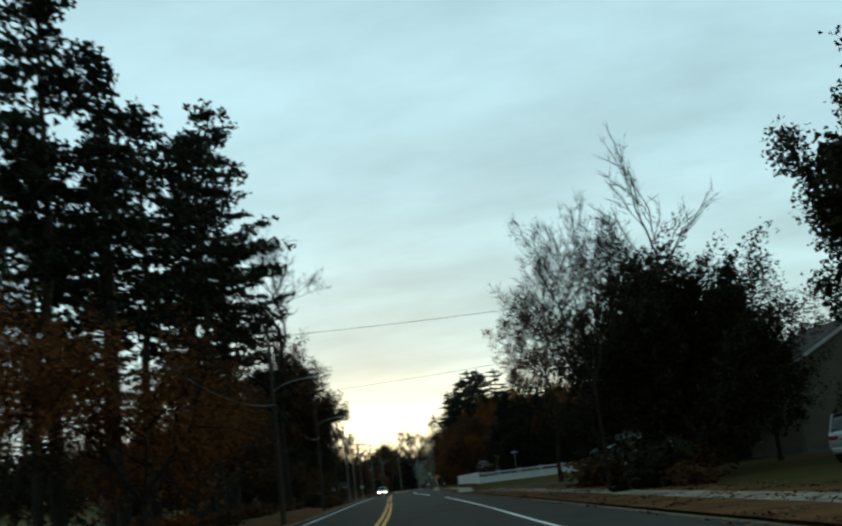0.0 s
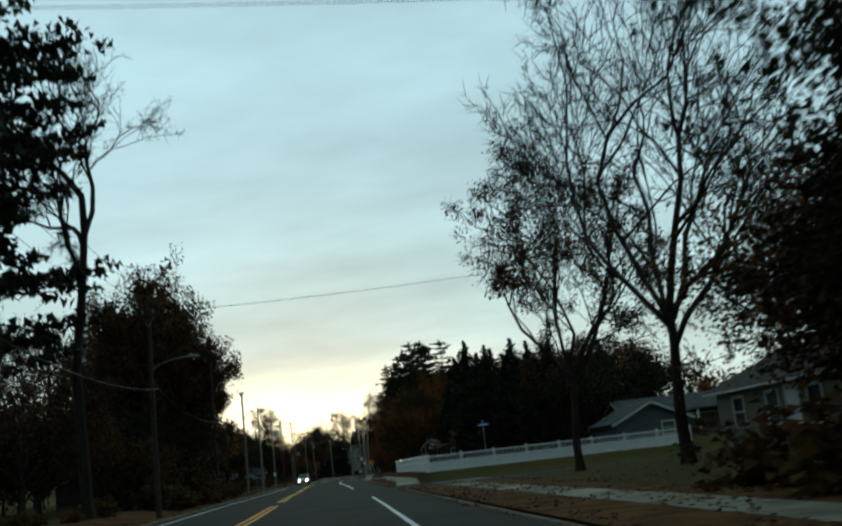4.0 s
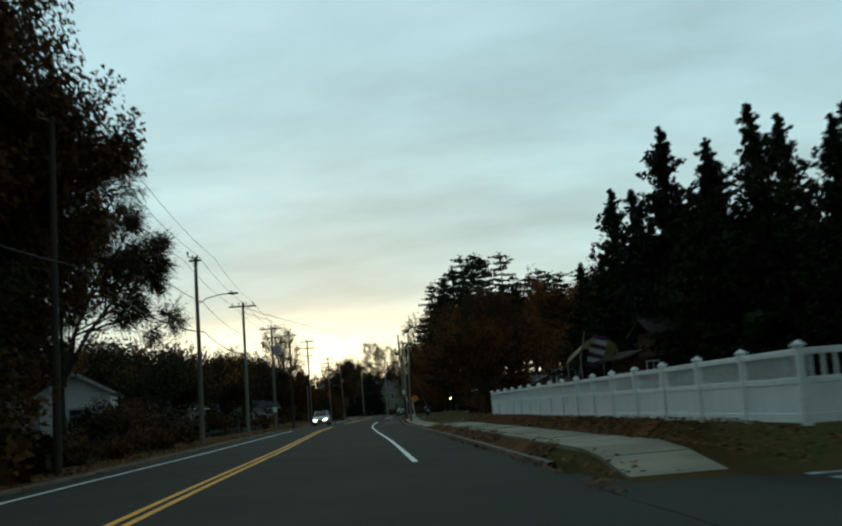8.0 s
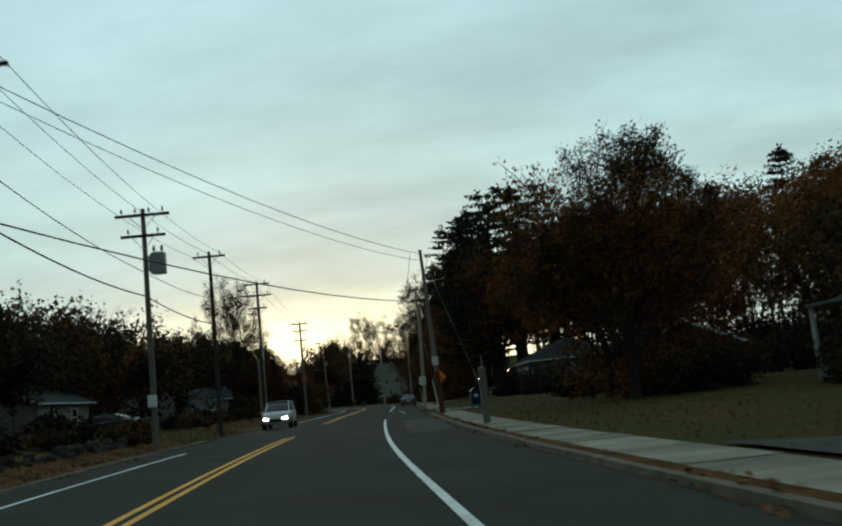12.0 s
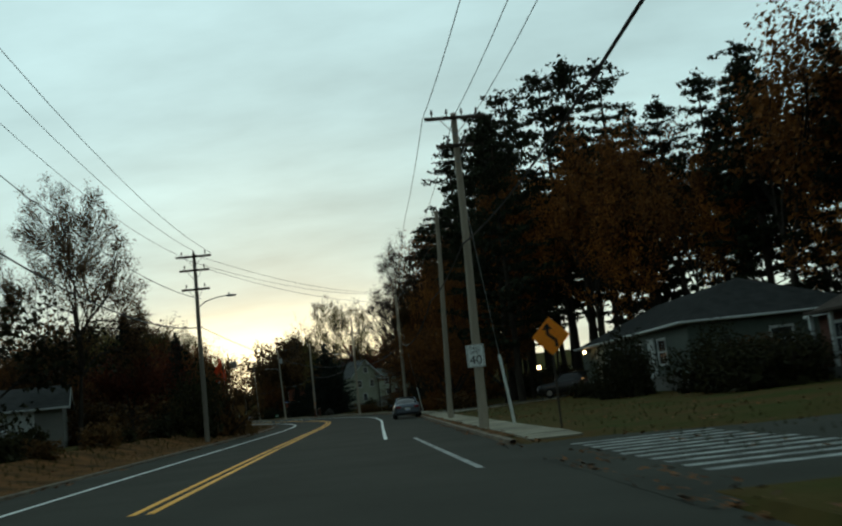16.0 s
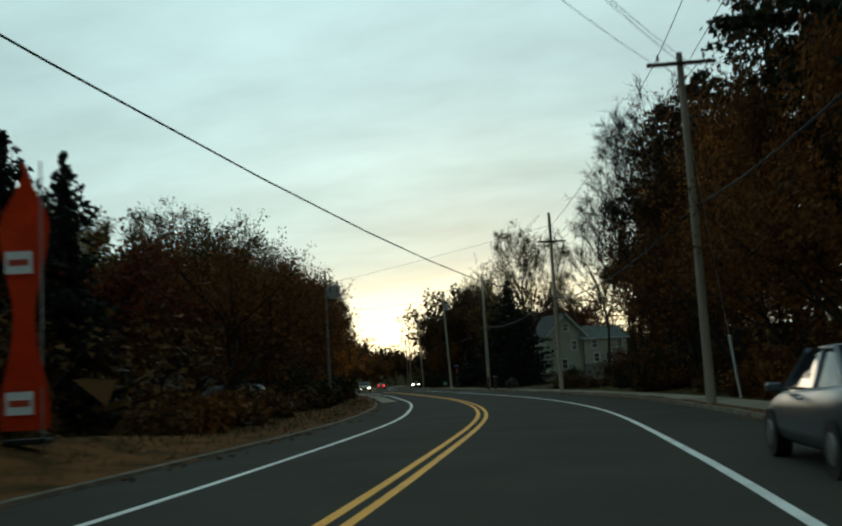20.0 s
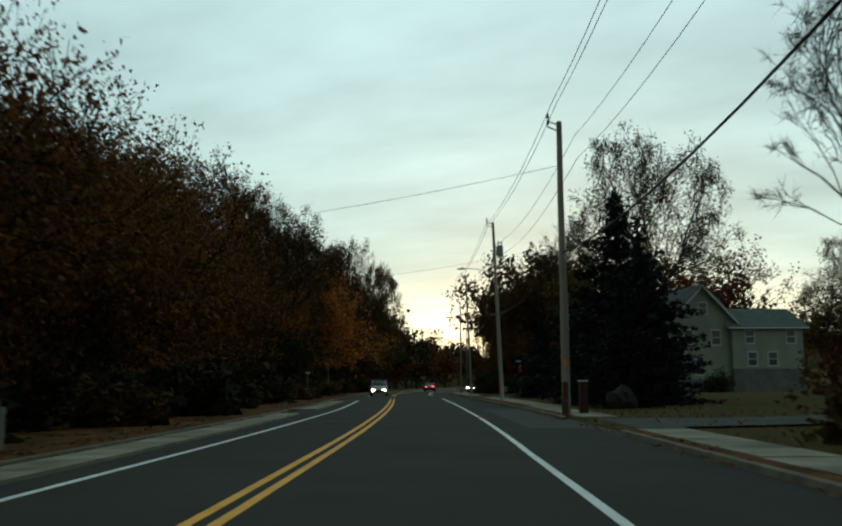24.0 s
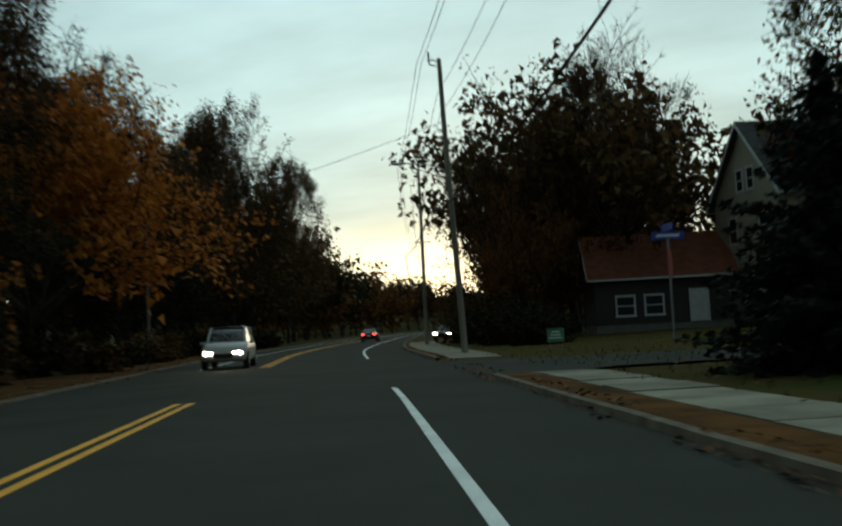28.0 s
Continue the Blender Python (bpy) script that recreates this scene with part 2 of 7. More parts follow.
LEAF_YELLOW = leafy("yellow_green_leaves", (0.066, 0.062, 0.017), (0.180, 0.138, 0.036), 0.2)


# ---- helpers of the scene ----
def obj(name, verts, faces, material, parent=None, label="", smooth=False):
    me = bpy.data.meshes.new(name)
    me.from_pydata([tuple(v) for v in verts], [], faces)
    if smooth:
        me.polygons.foreach_set("use_smooth", [True] * len(me.polygons))
    me.materials.append(material)
    me.update()
    ob = new(name, me)
    ob.parent = parent
    return tagged(ob, label)


def part(name, bm, material, parent=None, label="", smooth=False):
    me = bpy.data.meshes.new(name)
    bm.to_mesh(me)
    bm.free()
    if smooth:
        me.polygons.foreach_set("use_smooth", [True] * len(me.polygons))
    me.materials.append(material)
    ob = new(name, me)
    ob.parent = parent
    return tagged(ob, label)


def shared(name, me, m, parent=None, label=""):
    ob = new(name, me)
    ob.matrix_basis = m
    ob.parent = parent
    return tagged(ob, label)


def empty(name, m, label, category, group="", kind=""):
    ob = new(name)
    ob.matrix_basis = m
    return tagged(ob, label, category, group, kind)


def box(bm, cx_, cy_, cz_, sx, sy, sz, bevel=0.0, m=None):
    r = bmesh.ops.create_cube(bm, size=1.0, matrix=(m or Matrix()) @ Matrix.Translation((cx_, cy_, cz_)) @ Matrix.Diagonal((sx, sy, sz, 1)))
    if bevel:
        edges = list({e for v in r["verts"] for e in v.link_edges})
        bmesh.ops.bevel(bm, geom=edges, offset=bevel, segments=1, affect="EDGES")
    return bm


def boxed(*args, **kw):
    return box(bmesh.new(), *args, **kw)


def rod(bm, a, b, r0, r1=None, sides=8):
    a, b = Vector(a), Vector(b)
    r1 = r0 if r1 is None else r1
    q = (b - a).to_track_quat("Z", "Y").to_matrix().to_4x4()
    m = Matrix.Translation((a + b) / 2) @ q
    bmesh.ops.create_cone(bm, cap_ends=True, segments=sides, radius1=r0, radius2=r1, depth=(b - a).length, matrix=m)
    return bm


def rodded(*args, **kw):
    return rod(bmesh.new(), *args, **kw)


def tube_line(points, r, sides=4):
    """Vertices and faces of a thin tube along points."""
    verts, faces = [], []
    pts = [Vector(p) for p in points]
    for i, p in enumerate(pts):
        d = (pts[min(i + 1, len(pts) - 1)] - pts[max(i - 1, 0)]).normalized()
        u = d.cross(Vector((0, 0, 1)))
        u = u.normalized() if u.length > 1e-4 else Vector((1, 0, 0))
        w = u.cross(d)
        for k in range(sides):
            a = 2 * math.pi * k / sides
            verts.append(p + (u * math.cos(a) + w * math.sin(a)) * r)
    for i in range(len(pts) - 1):
        for k in range(sides):
            a, b = i * sides + k, i * sides + (k + 1) % sides
            faces.append((a, b, b + sides, a + sides))
    faces.append(tuple(range(sides))[::-1])
    faces.append(tuple(range((len(pts) - 1) * sides, len(pts) * sides)))
    return verts, faces


# the road's middle line: x at every 20 m of y
ROAD_Y0, ROAD_X = -60, [10.8, 7.9, 5.0, 2.1, -0.8, -3.7, -6.8, -10.0, -13.3, -16.4, -19.7, -22.9, -25.5, -27.8, -30.0, -32.05, -34.1, -36.95, -41.9, -48.4, -55.4, -62.8, -70.5, -78.2, -85.7, -92.0, -97.7, -103.2, -108.6, -113.6, -118.2, -122.5, -126.5, -130.2, -133.6, -136.8, -139.8, -142.6, -145.3, -147.8, -150.2, -152.5]


def mid(y):
    u = min(max((y - ROAD_Y0) / 20, 0.0), len(ROAD_X) - 1.001)
    i = int(u)
    u -= i
    p = [ROAD_X[min(max(i + k, 0), len(ROAD_X) - 1)] for k in (-1, 0, 1, 2)]
    if i == 0:
        p[0] = 2 * p[1] - p[2]
    if i >= len(ROAD_X) - 2:
        p[3] = 2 * p[2] - p[1]
    return 0.5 * (2 * p[1] + (p[2] - p[0]) * u + (2 * p[0] - 5 * p[1] + 4 * p[2] - p[3]) * u * u + (3 * p[1] - p[0] - 3 * p[2] + p[3]) * u ** 3)


def way(y):
    """Unit tangent of the road at y."""
    s = (mid(y + 1) - mid(y - 1)) / 2
    n = math.hypot(1, s)
    return s / n, 1 / n


def spot(y, off):
    """Plan place off metres to the right of the middle line, square to it at y."""
    tx, ty = way(y)
    return mid(y) + ty * off, y - tx * off


def turn(y):
    """The road's heading at y in degrees, as a turn about z."""
    tx, ty = way(y)
    return math.degrees(math.atan2(-tx, ty))


def rise(y, off):
    """Height of the ground."""
    def ease(a, b, v):
        u = min(max((v - a) / (b - a), 0), 1)
        return u * u * (3 - 2 * u)
    if off > 6.9:
        bank = ease(88, 96, y) * (1 - ease(128, 140, y))
        z = 0.12 + 0.28 * bank * ease(6.9, 7.4, off) + 0.33 * bank * ease(8.8, 9.3, off) + 0.35 * ease(10, 26, off)
        z += 7.0 * ease(45, 150, off)
    elif off < -5.0:
        bank = ease(130, 150, y) * (1 - ease(262, 275, y)) + 0.8 * (1 - ease(90, 110, y))
        z = 0.10 + 0.55 * bank * ease(5.9, 8.0, -off) + 7.0 * ease(45, 150, -off)
    else:
        z = 0.0
    return z + 13.0 * ease(652, 735, y)


def at(y, off, dz=0.0, rz=0.0, scale=1.0):
    x, yy = spot(y, off)
    return pose(x, yy, rise(y, off) + dz, 0, 0, turn(y) + rz) @ Matrix.Diagonal((scale, scale, scale, 1))


# ---- ground and road ----
SIDE_R = [(89.5, 4.6), (205.5, 4.2), (391.5, 4.0)]           # side streets that open to the right: y of their middle, half width


def strip(name, y0, y1, step, edges, material, label, category, dz=0.0, kind="structure", z_of=None):
    """A sheet along the road between offsets edges, a rib every step metres."""
    n = max(2, int((y1 - y0) / step) + 1)
    verts, faces = [], []
    for i in range(n):
        y = y0 + (y1 - y0) * i / (n - 1)
        for e in edges:
            x, yy = spot(y, e)
            verts.append((x, yy, (z_of(y, e) if z_of else 0.0) + dz))
    k = len(edges)
    for i in range(n - 1):
        for j in range(k - 1):
            a = i * k + j
            faces.append((a, a + 1, a + k + 1, a + k))
    return tagged(obj(name, verts, faces, material), label, category, kind=kind)


def ground_height(y, off):
    z = rise(y, off)
    for ym, half in SIDE_R:
        if off > 6.0 and abs(y - ym) < half + 3 and off < 60:
            u = min(max((abs(y - ym) - half) / 3, 0), 1)
            z = z * u + (-0.02) * (1 - u)
    if -5.0 <= off <= 6.9 and y < 655:
        return -0.12
    return z - 0.03


GE = [-1800, -700, -300, -150, -90, -60, -45, -34, -26, -20, -15, -11, -8, -6.5, -5.6, -5.05, -4.9, 0, 6.6, 6.85, 7.1, 7.4, 8.8, 9.05, 9.3, 10.5, 12, 15, 19, 24, 30, 40, 55, 80, 130, 260, 700, 1800]
strip("ground", -60, 740, 2.5, GE, GROUND, "dark autumn turf with patches of fallen brown leaves", "ground", z_of=ground_height)
far_v = [(-1900, 700, -0.2), (1900, 700, -0.2), (1900, 3800, -0.2), (-1900, 3800, -0.2), (-1900, -1500, -0.2), (1900, -1500, -0.2), (1900, -40, -0.2), (-1900, -40, -0.2)]
tagged(obj("ground_beyond", far_v, [(0, 1, 2, 3), (4, 5, 6, 7)], GROUND), "dark turf running out to the horizon", "ground", kind="structure")


def crown_of_road(y, off):
    return 0.05 - 0.004 * abs(off) if abs(off) < 7 else 0.02


strip("road", -60, 658, 3, [-5.0, -3.1, 0, 3.2, 4.4, 6.82], ASPHALT, "dark two-lane asphalt road with a wide shoulder", "road", z_of=crown_of_road)
# seams and patches of older asphalt on the shoulder
strip("shoulder_patch", 168, 186, 3, [5.0, 6.7], OLD_ASPHALT, "paler worn asphalt patch on the shoulder", "road patch", dz=0.004, z_of=crown_of_road)
strip("shoulder_patch", 330, 350, 3, [4.9, 6.75], OLD_ASPHALT, "paler worn asphalt patch on the shoulder", "road patch", dz=0.004, z_of=crown_of_road)


def marking(y0, y1, o0, o1, material, label):
    w = 0.13
    n = max(2, int((y1 - y0) / 3) + 1)
    verts, faces = [], []
    for i in range(n):
        u = i / (n - 1)
        y = y0 + (y1 - y0) * u
        o = o0 + (o1 - o0) * u if not isinstance(o0, dict) else along(o0, y) * (1 if o0 is EDGE_R else -1)
        half = w / 2 * (1 + 0.12 * noise.noise((y * 0.7, o, 0)))
        for e, dz in ((o - half, 0.0), (o - half, 0.006), (o + half, 0.006), (o + half, 0.0)):
            x, yy = spot(y, e)
            verts.append((x, yy, crown_of_road(y, e) + dz))
    for i in range(n - 1):
        for j in range(3):
            a = i * 4 + j
            faces.append((a, a + 1, a + 5, a + 4))
    return tagged(obj("road_marking", verts, faces, material), label, "road marking", kind="structure")


EDGE_R = {-60: 4.45, 20: 4.5, 80: 4.85, 140: 4.25, 200: 4.0, 260: 4.1, 320: 3.9, 350: 4.0, 380: 4.35, 440: 4.25, 640: 4.25}
EDGE_L = {-60: 4.0, 20: 4.2, 80: 4.1, 106: 3.9, 140: 3.4, 200: 3.2, 230: 2.95, 260: 2.85, 290: 3.05, 320: 2.75, 350: 2.5, 380: 2.75, 440: 2.7, 640: 3.0}


def along(table, y):
    return float(np.interp(y, list(table), list(table.values())))


for y0, y1 in ((-60, 78), (103.9, 192), (222.9, 338.3), (338.9, 383.5), (404.5, 640)):
    marking(y0, y1, EDGE_R, 0, WHITE_LINE, "solid white line along the edge of the lane")
for y0, y1 in ((-60, 81), (87, 176), (198, 202.2), (204, 224.9), (225.5, 382), (400, 640)):
    for o in (-0.14, 0.14):
        marking(y0, y1, o, o, YELLOW_LINE, "yellow line of the double centre line")
for y0, y1 in ((-60, 170), (205, 377), (401, 640)):
    marking(y0, y1, EDGE_L, 0, WHITE_LINE, "solid white line along the far edge of the road")
marking(206, 222, 5.4, 5.0, WORN_LINE, "worn white line over the mouth of the side street")
marking(308, 308.4, -2.5, 3.0, OLD_ASPHALT, "sealed seam across the road")

MULCH = mat("leaf_strewn_soil", (0.155, 0.070, 0.026), (0.036, 0.027, 0.011), rough=1.0, scale=0.9, fine=16, bump=0.6, spec=0.03, mix=0.47)
for y0, y1, o0, o1 in ((-60, 83, 6.95, 8.75), (-60, 83, 10.15, 11.2), (100, 192, 6.95, 7.25), (214, 260, 6.95, 7.25), (265, 326, 6.95, 7.3), (337, 352, 6.95, 7.35), (352, 385, 6.95, 7.8), (399.5, 440, 6.95, 7.3), (-60, 182, -7.6, -5.08), (196, 440, -9.5, -5.08), (99, 128, 8.85, 9.32)):
    strip("verge", y0, y1, 2.5, [o0 + (o1 - o0) * k / 3 for k in range(4)], MULCH, "verge of bare soil strewn with brown leaves", "verge", dz=0.045, z_of=ground_height)

# side streets and driveways to the right and left
def side_street(y, half, o0, o1, label, material=ASPHALT):
    verts, faces = [], []
    n = 12
    sgn = 1 if o1 > o0 else -1
    for i in range(n + 1):
        o = o0 + (o1 - o0) * i / n
        flare = 3.2 * math.exp(-abs(o - o0) / 1.6)
        for e in (-half - flare, -half * 0.4, half * 0.4, half + flare):
            x, yy = spot(y, o)
            tx, ty = way(y)
            z = 0.03
            if abs(half) < 3.0:
                z = rise(y, o) + 0.03
            verts.append((x + tx * e, yy + ty * e, z))
    for i in range(n):
        for j in range(3):
            a = i * 4 + j
            faces.append((a, a + 1, a + 5, a + 4) if sgn < 0 else (a + 4, a + 5, a + 1, a))
    return tagged(obj("side_street" if half > 3 else "driveway", verts, faces, material), label, "side street" if half > 3 else "driveway", kind="structure")


side_street(89.0, 4.6, 6.6, 70, "asphalt side street with a zebra crossing")
side_street(205.5, 4.2, 6.6, 70, "asphalt side street with a zebra crossing")
side_street(391.5, 4.0, 6.6, 60, "asphalt side street past the corner evergreens")
side_street(189.0, 4.0, -4.8, -60, "asphalt side street opening on the road")
side_street(143.5, 2.2, 8.9, 30, "worn asphalt driveway past the white house", OLD_ASPHALT)
side_street(262.5, 1.9, 8.9, 24, "worn asphalt driveway of the green house", OLD_ASPHALT)
side_street(257.6, 0.6, 8.7, 17, "narrow concrete garden path to the green house", CONCRETE)
side_street(331.0, 2.6, 6.7, 34, "worn asphalt drive to the big house", OLD_ASPHALT)

# zebra crossings: worn bars, each its own piece
def zebra(y, half, off, length):
    root = empty("zebra_crossing", at(y, off), "worn white zebra bars across the side street", "zebra crossing", kind="structure")
    root.matrix_basis = Matrix()
    x0, y0 = spot(y, off)
    tx, ty = way(y)
    n = int(2 * half / 0.75)
    for i in range(n):
        e = -half + (i + 0.5) * 2 * half / n
        bm = bmesh.new()
        w = 0.14 + 0.03 * noise.noise((i * 1.7, y, 0))
        m = Matrix.Translation((x0 + tx * e, y0 + ty * e, 0.036)) @ Matrix.Rotation(math.atan2(-tx, ty), 4, "Z")
        box(bm, 0, 0, 0, length * (1 + 0.05 * noise.noise((i * 2.1, 0, y))), w * 2, 0.008, m=m)
        part("bar", bm, WORN_LINE, root)


zebra(90.0, 4.6, 11.0, 3.2)
zebra(205.5, 4.4, 9.3, 3.0)

# kerbs
def kerb(y0, y1, off, label, h=0.13, w=0.16):
    n = max(2, int((y1 - y0) / 2.5))
    verts, faces = [], []
    for i in range(n + 1):
        y = y0 + (y1 - y0) * i / n
        jig = 0.02 * noise.noise((y * 0.8, off, 1.0))
        for e, z in ((off - w / 2, 0.0), (off - w / 2 + 0.02, h + jig), (off + w / 2, h + jig + 0.01), (off + w / 2, -0.05)):
            x, yy = spot(y, e if off > 0 else 2 * off - e)
            verts.append((x, yy, z))
    for i in range(n):
        for j in range(3):
            a = i * 4 + j
            faces.append((a, a + 1, a + 5, a + 4) if off > 0 else (a + 4, a + 5, a + 1, a))
    tagged(obj("kerb", verts, faces, KERB), label, "kerb", kind="structure")


kerb(-60, 82, 6.88, "low kerb all but buried in leaves", 0.06)
for y0, y1 in ((98.5, 194.5), (212, 260), (265.5, 326.5), (336, 385), (398.5, 640)):
    kerb(y0, y1, 6.88, "low stained kerb along the pavement")
for y0, y1 in ((-60, 183), (195, 640)):
    kerb(y0, y1, -5.0, "low stained kerb half covered by leaves", 0.10)

# ---- trees ----
def frustum(V, F, p0, p1, r0, r1, sides):
    d = p1 - p0
    ln = np.linalg.norm(d)
    if ln < 1e-5:
        return
    d = d / ln
    u = np.cross(d, (0.3, 0.5, 0.81))
    u /= np.linalg.norm(u) + 1e-9
    w = np.cross(d, u)
    b = len(V)
    for p, r in ((p0, r0), (p1, r1)):
        for k in range(sides):
            a = 2 * math.pi * k / sides
            V.append(tuple(p + (u * math.cos(a) + w * math.sin(a)) * r))
    for k in range(sides):
        k2 = (k + 1) % sides
        F.append((b + k, b + k2, b + sides + k2, b + sides + k))


def branchy(rng, height, fork, spread, levels, kids, trunk_r, droop=0.0, up=0.35, lean=(0, 0), thin=0.62, shorten=0.68, stems=1, wob=0.12, sides=(8, 5, 3, 3, 3, 3, 3), wood=9, env=None):
    """Limbs of a broadleaf tree: returns woody meshes (trunk and limbs; twigs) and the tips with directions.
    env = (middle height, reach, half height) rounds the crown off."""
    Vt, Ft, Vc, Fc, tips = [], [], [], [], []

    def limb(p, d, ln, r, lv):
        r = max(r, 0.02)
        steps = 4 if lv <= 1 else (3 if lv < 3 else 2)
        V, F = (Vt, Ft) if lv <= 1 else (Vc, Fc)
        pts = [p]
        for s in range(steps):
            d = d + rng.normal(0, wob, 3) * (0.3 if lv == 0 else 1) + np.array([0, 0, (up if lv else 0.05) * 0.18 - droop * 0.12 * lv])
            d = d / np.linalg.norm(d)
            q = p + d * ln / steps
            cut = env and lv and (q[0] ** 2 + q[1] ** 2) / env[1] ** 2 + (max(q[2] - env[0], 0.0) / env[2]) ** 2 > 1 + 0.16 * rng.normal()
            ra, rb = r * (1 - 0.45 * s / steps), r * (1 - 0.45 * (s + 1) / steps)
            if lv <= wood:
                frustum(V, F, p, q, ra, 0.012 if cut else rb, sides[lv])
            p = q
            pts.append(p)
            if lv >= levels - 1:
                tips.append((p, d))
            if cut:
                tips.append((p, d))
                ln *= 0.5
                break
        if lv >= levels:
            return
        n = kids[min(lv, len(kids) - 1)]
        for k in range(n):
            u = 1.0 if k == 0 else rng.uniform(0.35 if lv else 0.72, 1.0)
            i = u * (len(pts) - 1)
            i0 = min(int(i), len(pts) - 2)
            st = pts[i0] + (pts[i0 + 1] - pts[i0]) * (i - i0)
            a = rng.uniform(0, 2 * math.pi) if lv else 2 * math.pi * (k + rng.uniform(-0.2, 0.2)) / n
            tilt = spread * rng.uniform(0.55, 1.15) * (0.5 if k == 0 and lv else 1.0)
            t1 = np.cross(d, (0.2, 0.9, 0.37))
            t1 /= np.linalg.norm(t1)
            t2 = np.cross(d, t1)
            nd = d * math.cos(tilt) + (t1 * math.cos(a) + t2 * math.sin(a)) * math.sin(tilt)
            limb(st, nd / np.linalg.norm(nd), ln * shorten * rng.uniform(0.8, 1.15) if lv else (height - fork) * 0.52 * rng.uniform(0.85, 1.1), r * 0.55 * thin / 0.62 * (1.1 if k == 0 else 0.85), lv + 1)

    for s in range(stems):
        a = rng.uniform(0, 6.28)
        off = 0.0 if stems == 1 else 0.35
        d0 = np.array([lean[0] + math.cos(a) * (0.14 if stems > 1 else 0), lean[1] + math.sin(a) * (0.14 if stems > 1 else 0), 1.0])
        p0 = np.array([math.cos(a) * off, math.sin(a) * off, -0.3])
        frustum(Vt, Ft, p0, p0 + np.array([0, 0, 0.8]), trunk_r * 1.5, trunk_r * 1.02, sides[0])
        limb(p0 + np.array([0, 0, 0.5]), d0 / np.linalg.norm(d0), fork, trunk_r, 0)
    return (Vt, Ft), (Vc, Fc), tips


def leaves(rng, V, F, centres, per, scatter, size, flat=0.0, pull=0.0):
    """Small three-cornered leaves strewn round points; pull draws them in towards the trunk."""
    k = len(centres) * per
    if not k:
        return
    c = np.repeat(np.array([q[0] for q in centres], dtype=float), per, axis=0)
    c[:, :2] *= 1 - pull
    c[:, 2] -= pull * 2.6
    p = c + np.clip(rng.normal(0, 1, (k, 3)), -1.3, 1.3) * scatter * (1, 1, 1 - flat * 0.6)
    p[:, 2] = np.maximum(p[:, 2], 0.05)
    n = rng.normal(0, 1, (k, 3))
    n /= np.linalg.norm(n, axis=1)[:, None]
    u = np.cross(n, (0.31, 0.77, 0.55))
    u /= np.linalg.norm(u, axis=1)[:, None]
    w = np.cross(n, u)
    sz = (size * rng.uniform(0.6, 1.35, k))[:, None]
    tri = np.stack((p - u * sz, p + u * sz * 0.8 + w * sz * 0.75, p + u * sz * 0.6 - w * sz * 0.8), axis=1).reshape(-1, 3)
    b = len(V)
    V.extend(map(tuple, tri.tolist()))
    F.extend((b + 3 * i, b + 3 * i + 1, b + 3 * i + 2) for i in range(k))


def sprays(rng, V, F, tips, per, length, width=0.017, hang=0.0, fan=0.75):
    """Fine twigs at the ends of the limbs: slim tapering blades that fan out, or hang down."""
    k = len(tips) * per
    c = np.repeat(np.array([q[0] for q in tips], dtype=float), per, axis=0) + rng.normal(0, 0.08, (k, 3))
    d = np.repeat(np.array([q[1] for q in tips], dtype=float), per, axis=0) + rng.normal(0, fan, (k, 3))
    d[:, 2] -= hang
    d /= np.linalg.norm(d, axis=1)[:, None] + 1e-9
    u = np.cross(d, rng.normal(0, 1, (k, 3)))
    u /= np.linalg.norm(u, axis=1)[:, None] + 1e-9
    e = c + d * (length * rng.uniform(0.45, 1.25, k))[:, None]
    tri = np.stack((c - u * width, c + u * width, e), axis=1).reshape(-1, 3)
    b = len(V)
    V.extend(map(tuple, tri.tolist()))
    F.extend((b + 3 * i, b + 3 * i + 1, b + 3 * i + 2) for i in range(k))


class TreeKind:
    """A tree built once at full size: trunk mesh, crown mesh(es), height. plant() sets copies."""

    def __init__(self, name, label, trunk, crown, crown_mat, extra=None):
        self.name, self.label, self.count = name, label, 0
        self.height = max(v[2] for v in crown[0])
        self.trunk = self.mesh("trunk", trunk, BARK)
        self.crown = self.mesh("crown", crown, crown_mat)
        self.extra = self.mesh("branchwork", extra, TWIG) if extra else None

    def mesh(self, nm, vf, m):
        me = bpy.data.meshes.new(nm)
        me.from_pydata(vf[0], [], vf[1])
        me.materials.append(m)
        return me

    def plant(self, y, off, height, rz=0.0, label="", wide=1.0, category="tree", group="", tilt=(0.0, 0.0)):
        x, yy = spot(y, off)
        s = height / self.height
        root = empty(self.name, pose(x, yy, rise(y, off) - 0.05, tilt[0], tilt[1], rz) @ Matrix.Diagonal((s * wide, s * wide, s, 1)), label or self.label, category, group)
        shared("trunk", self.trunk, Matrix(), root)
        shared("crown", self.crown, Matrix(), root)
        if self.extra:
            shared("branchwork", self.extra, Matrix(), root)
        return root


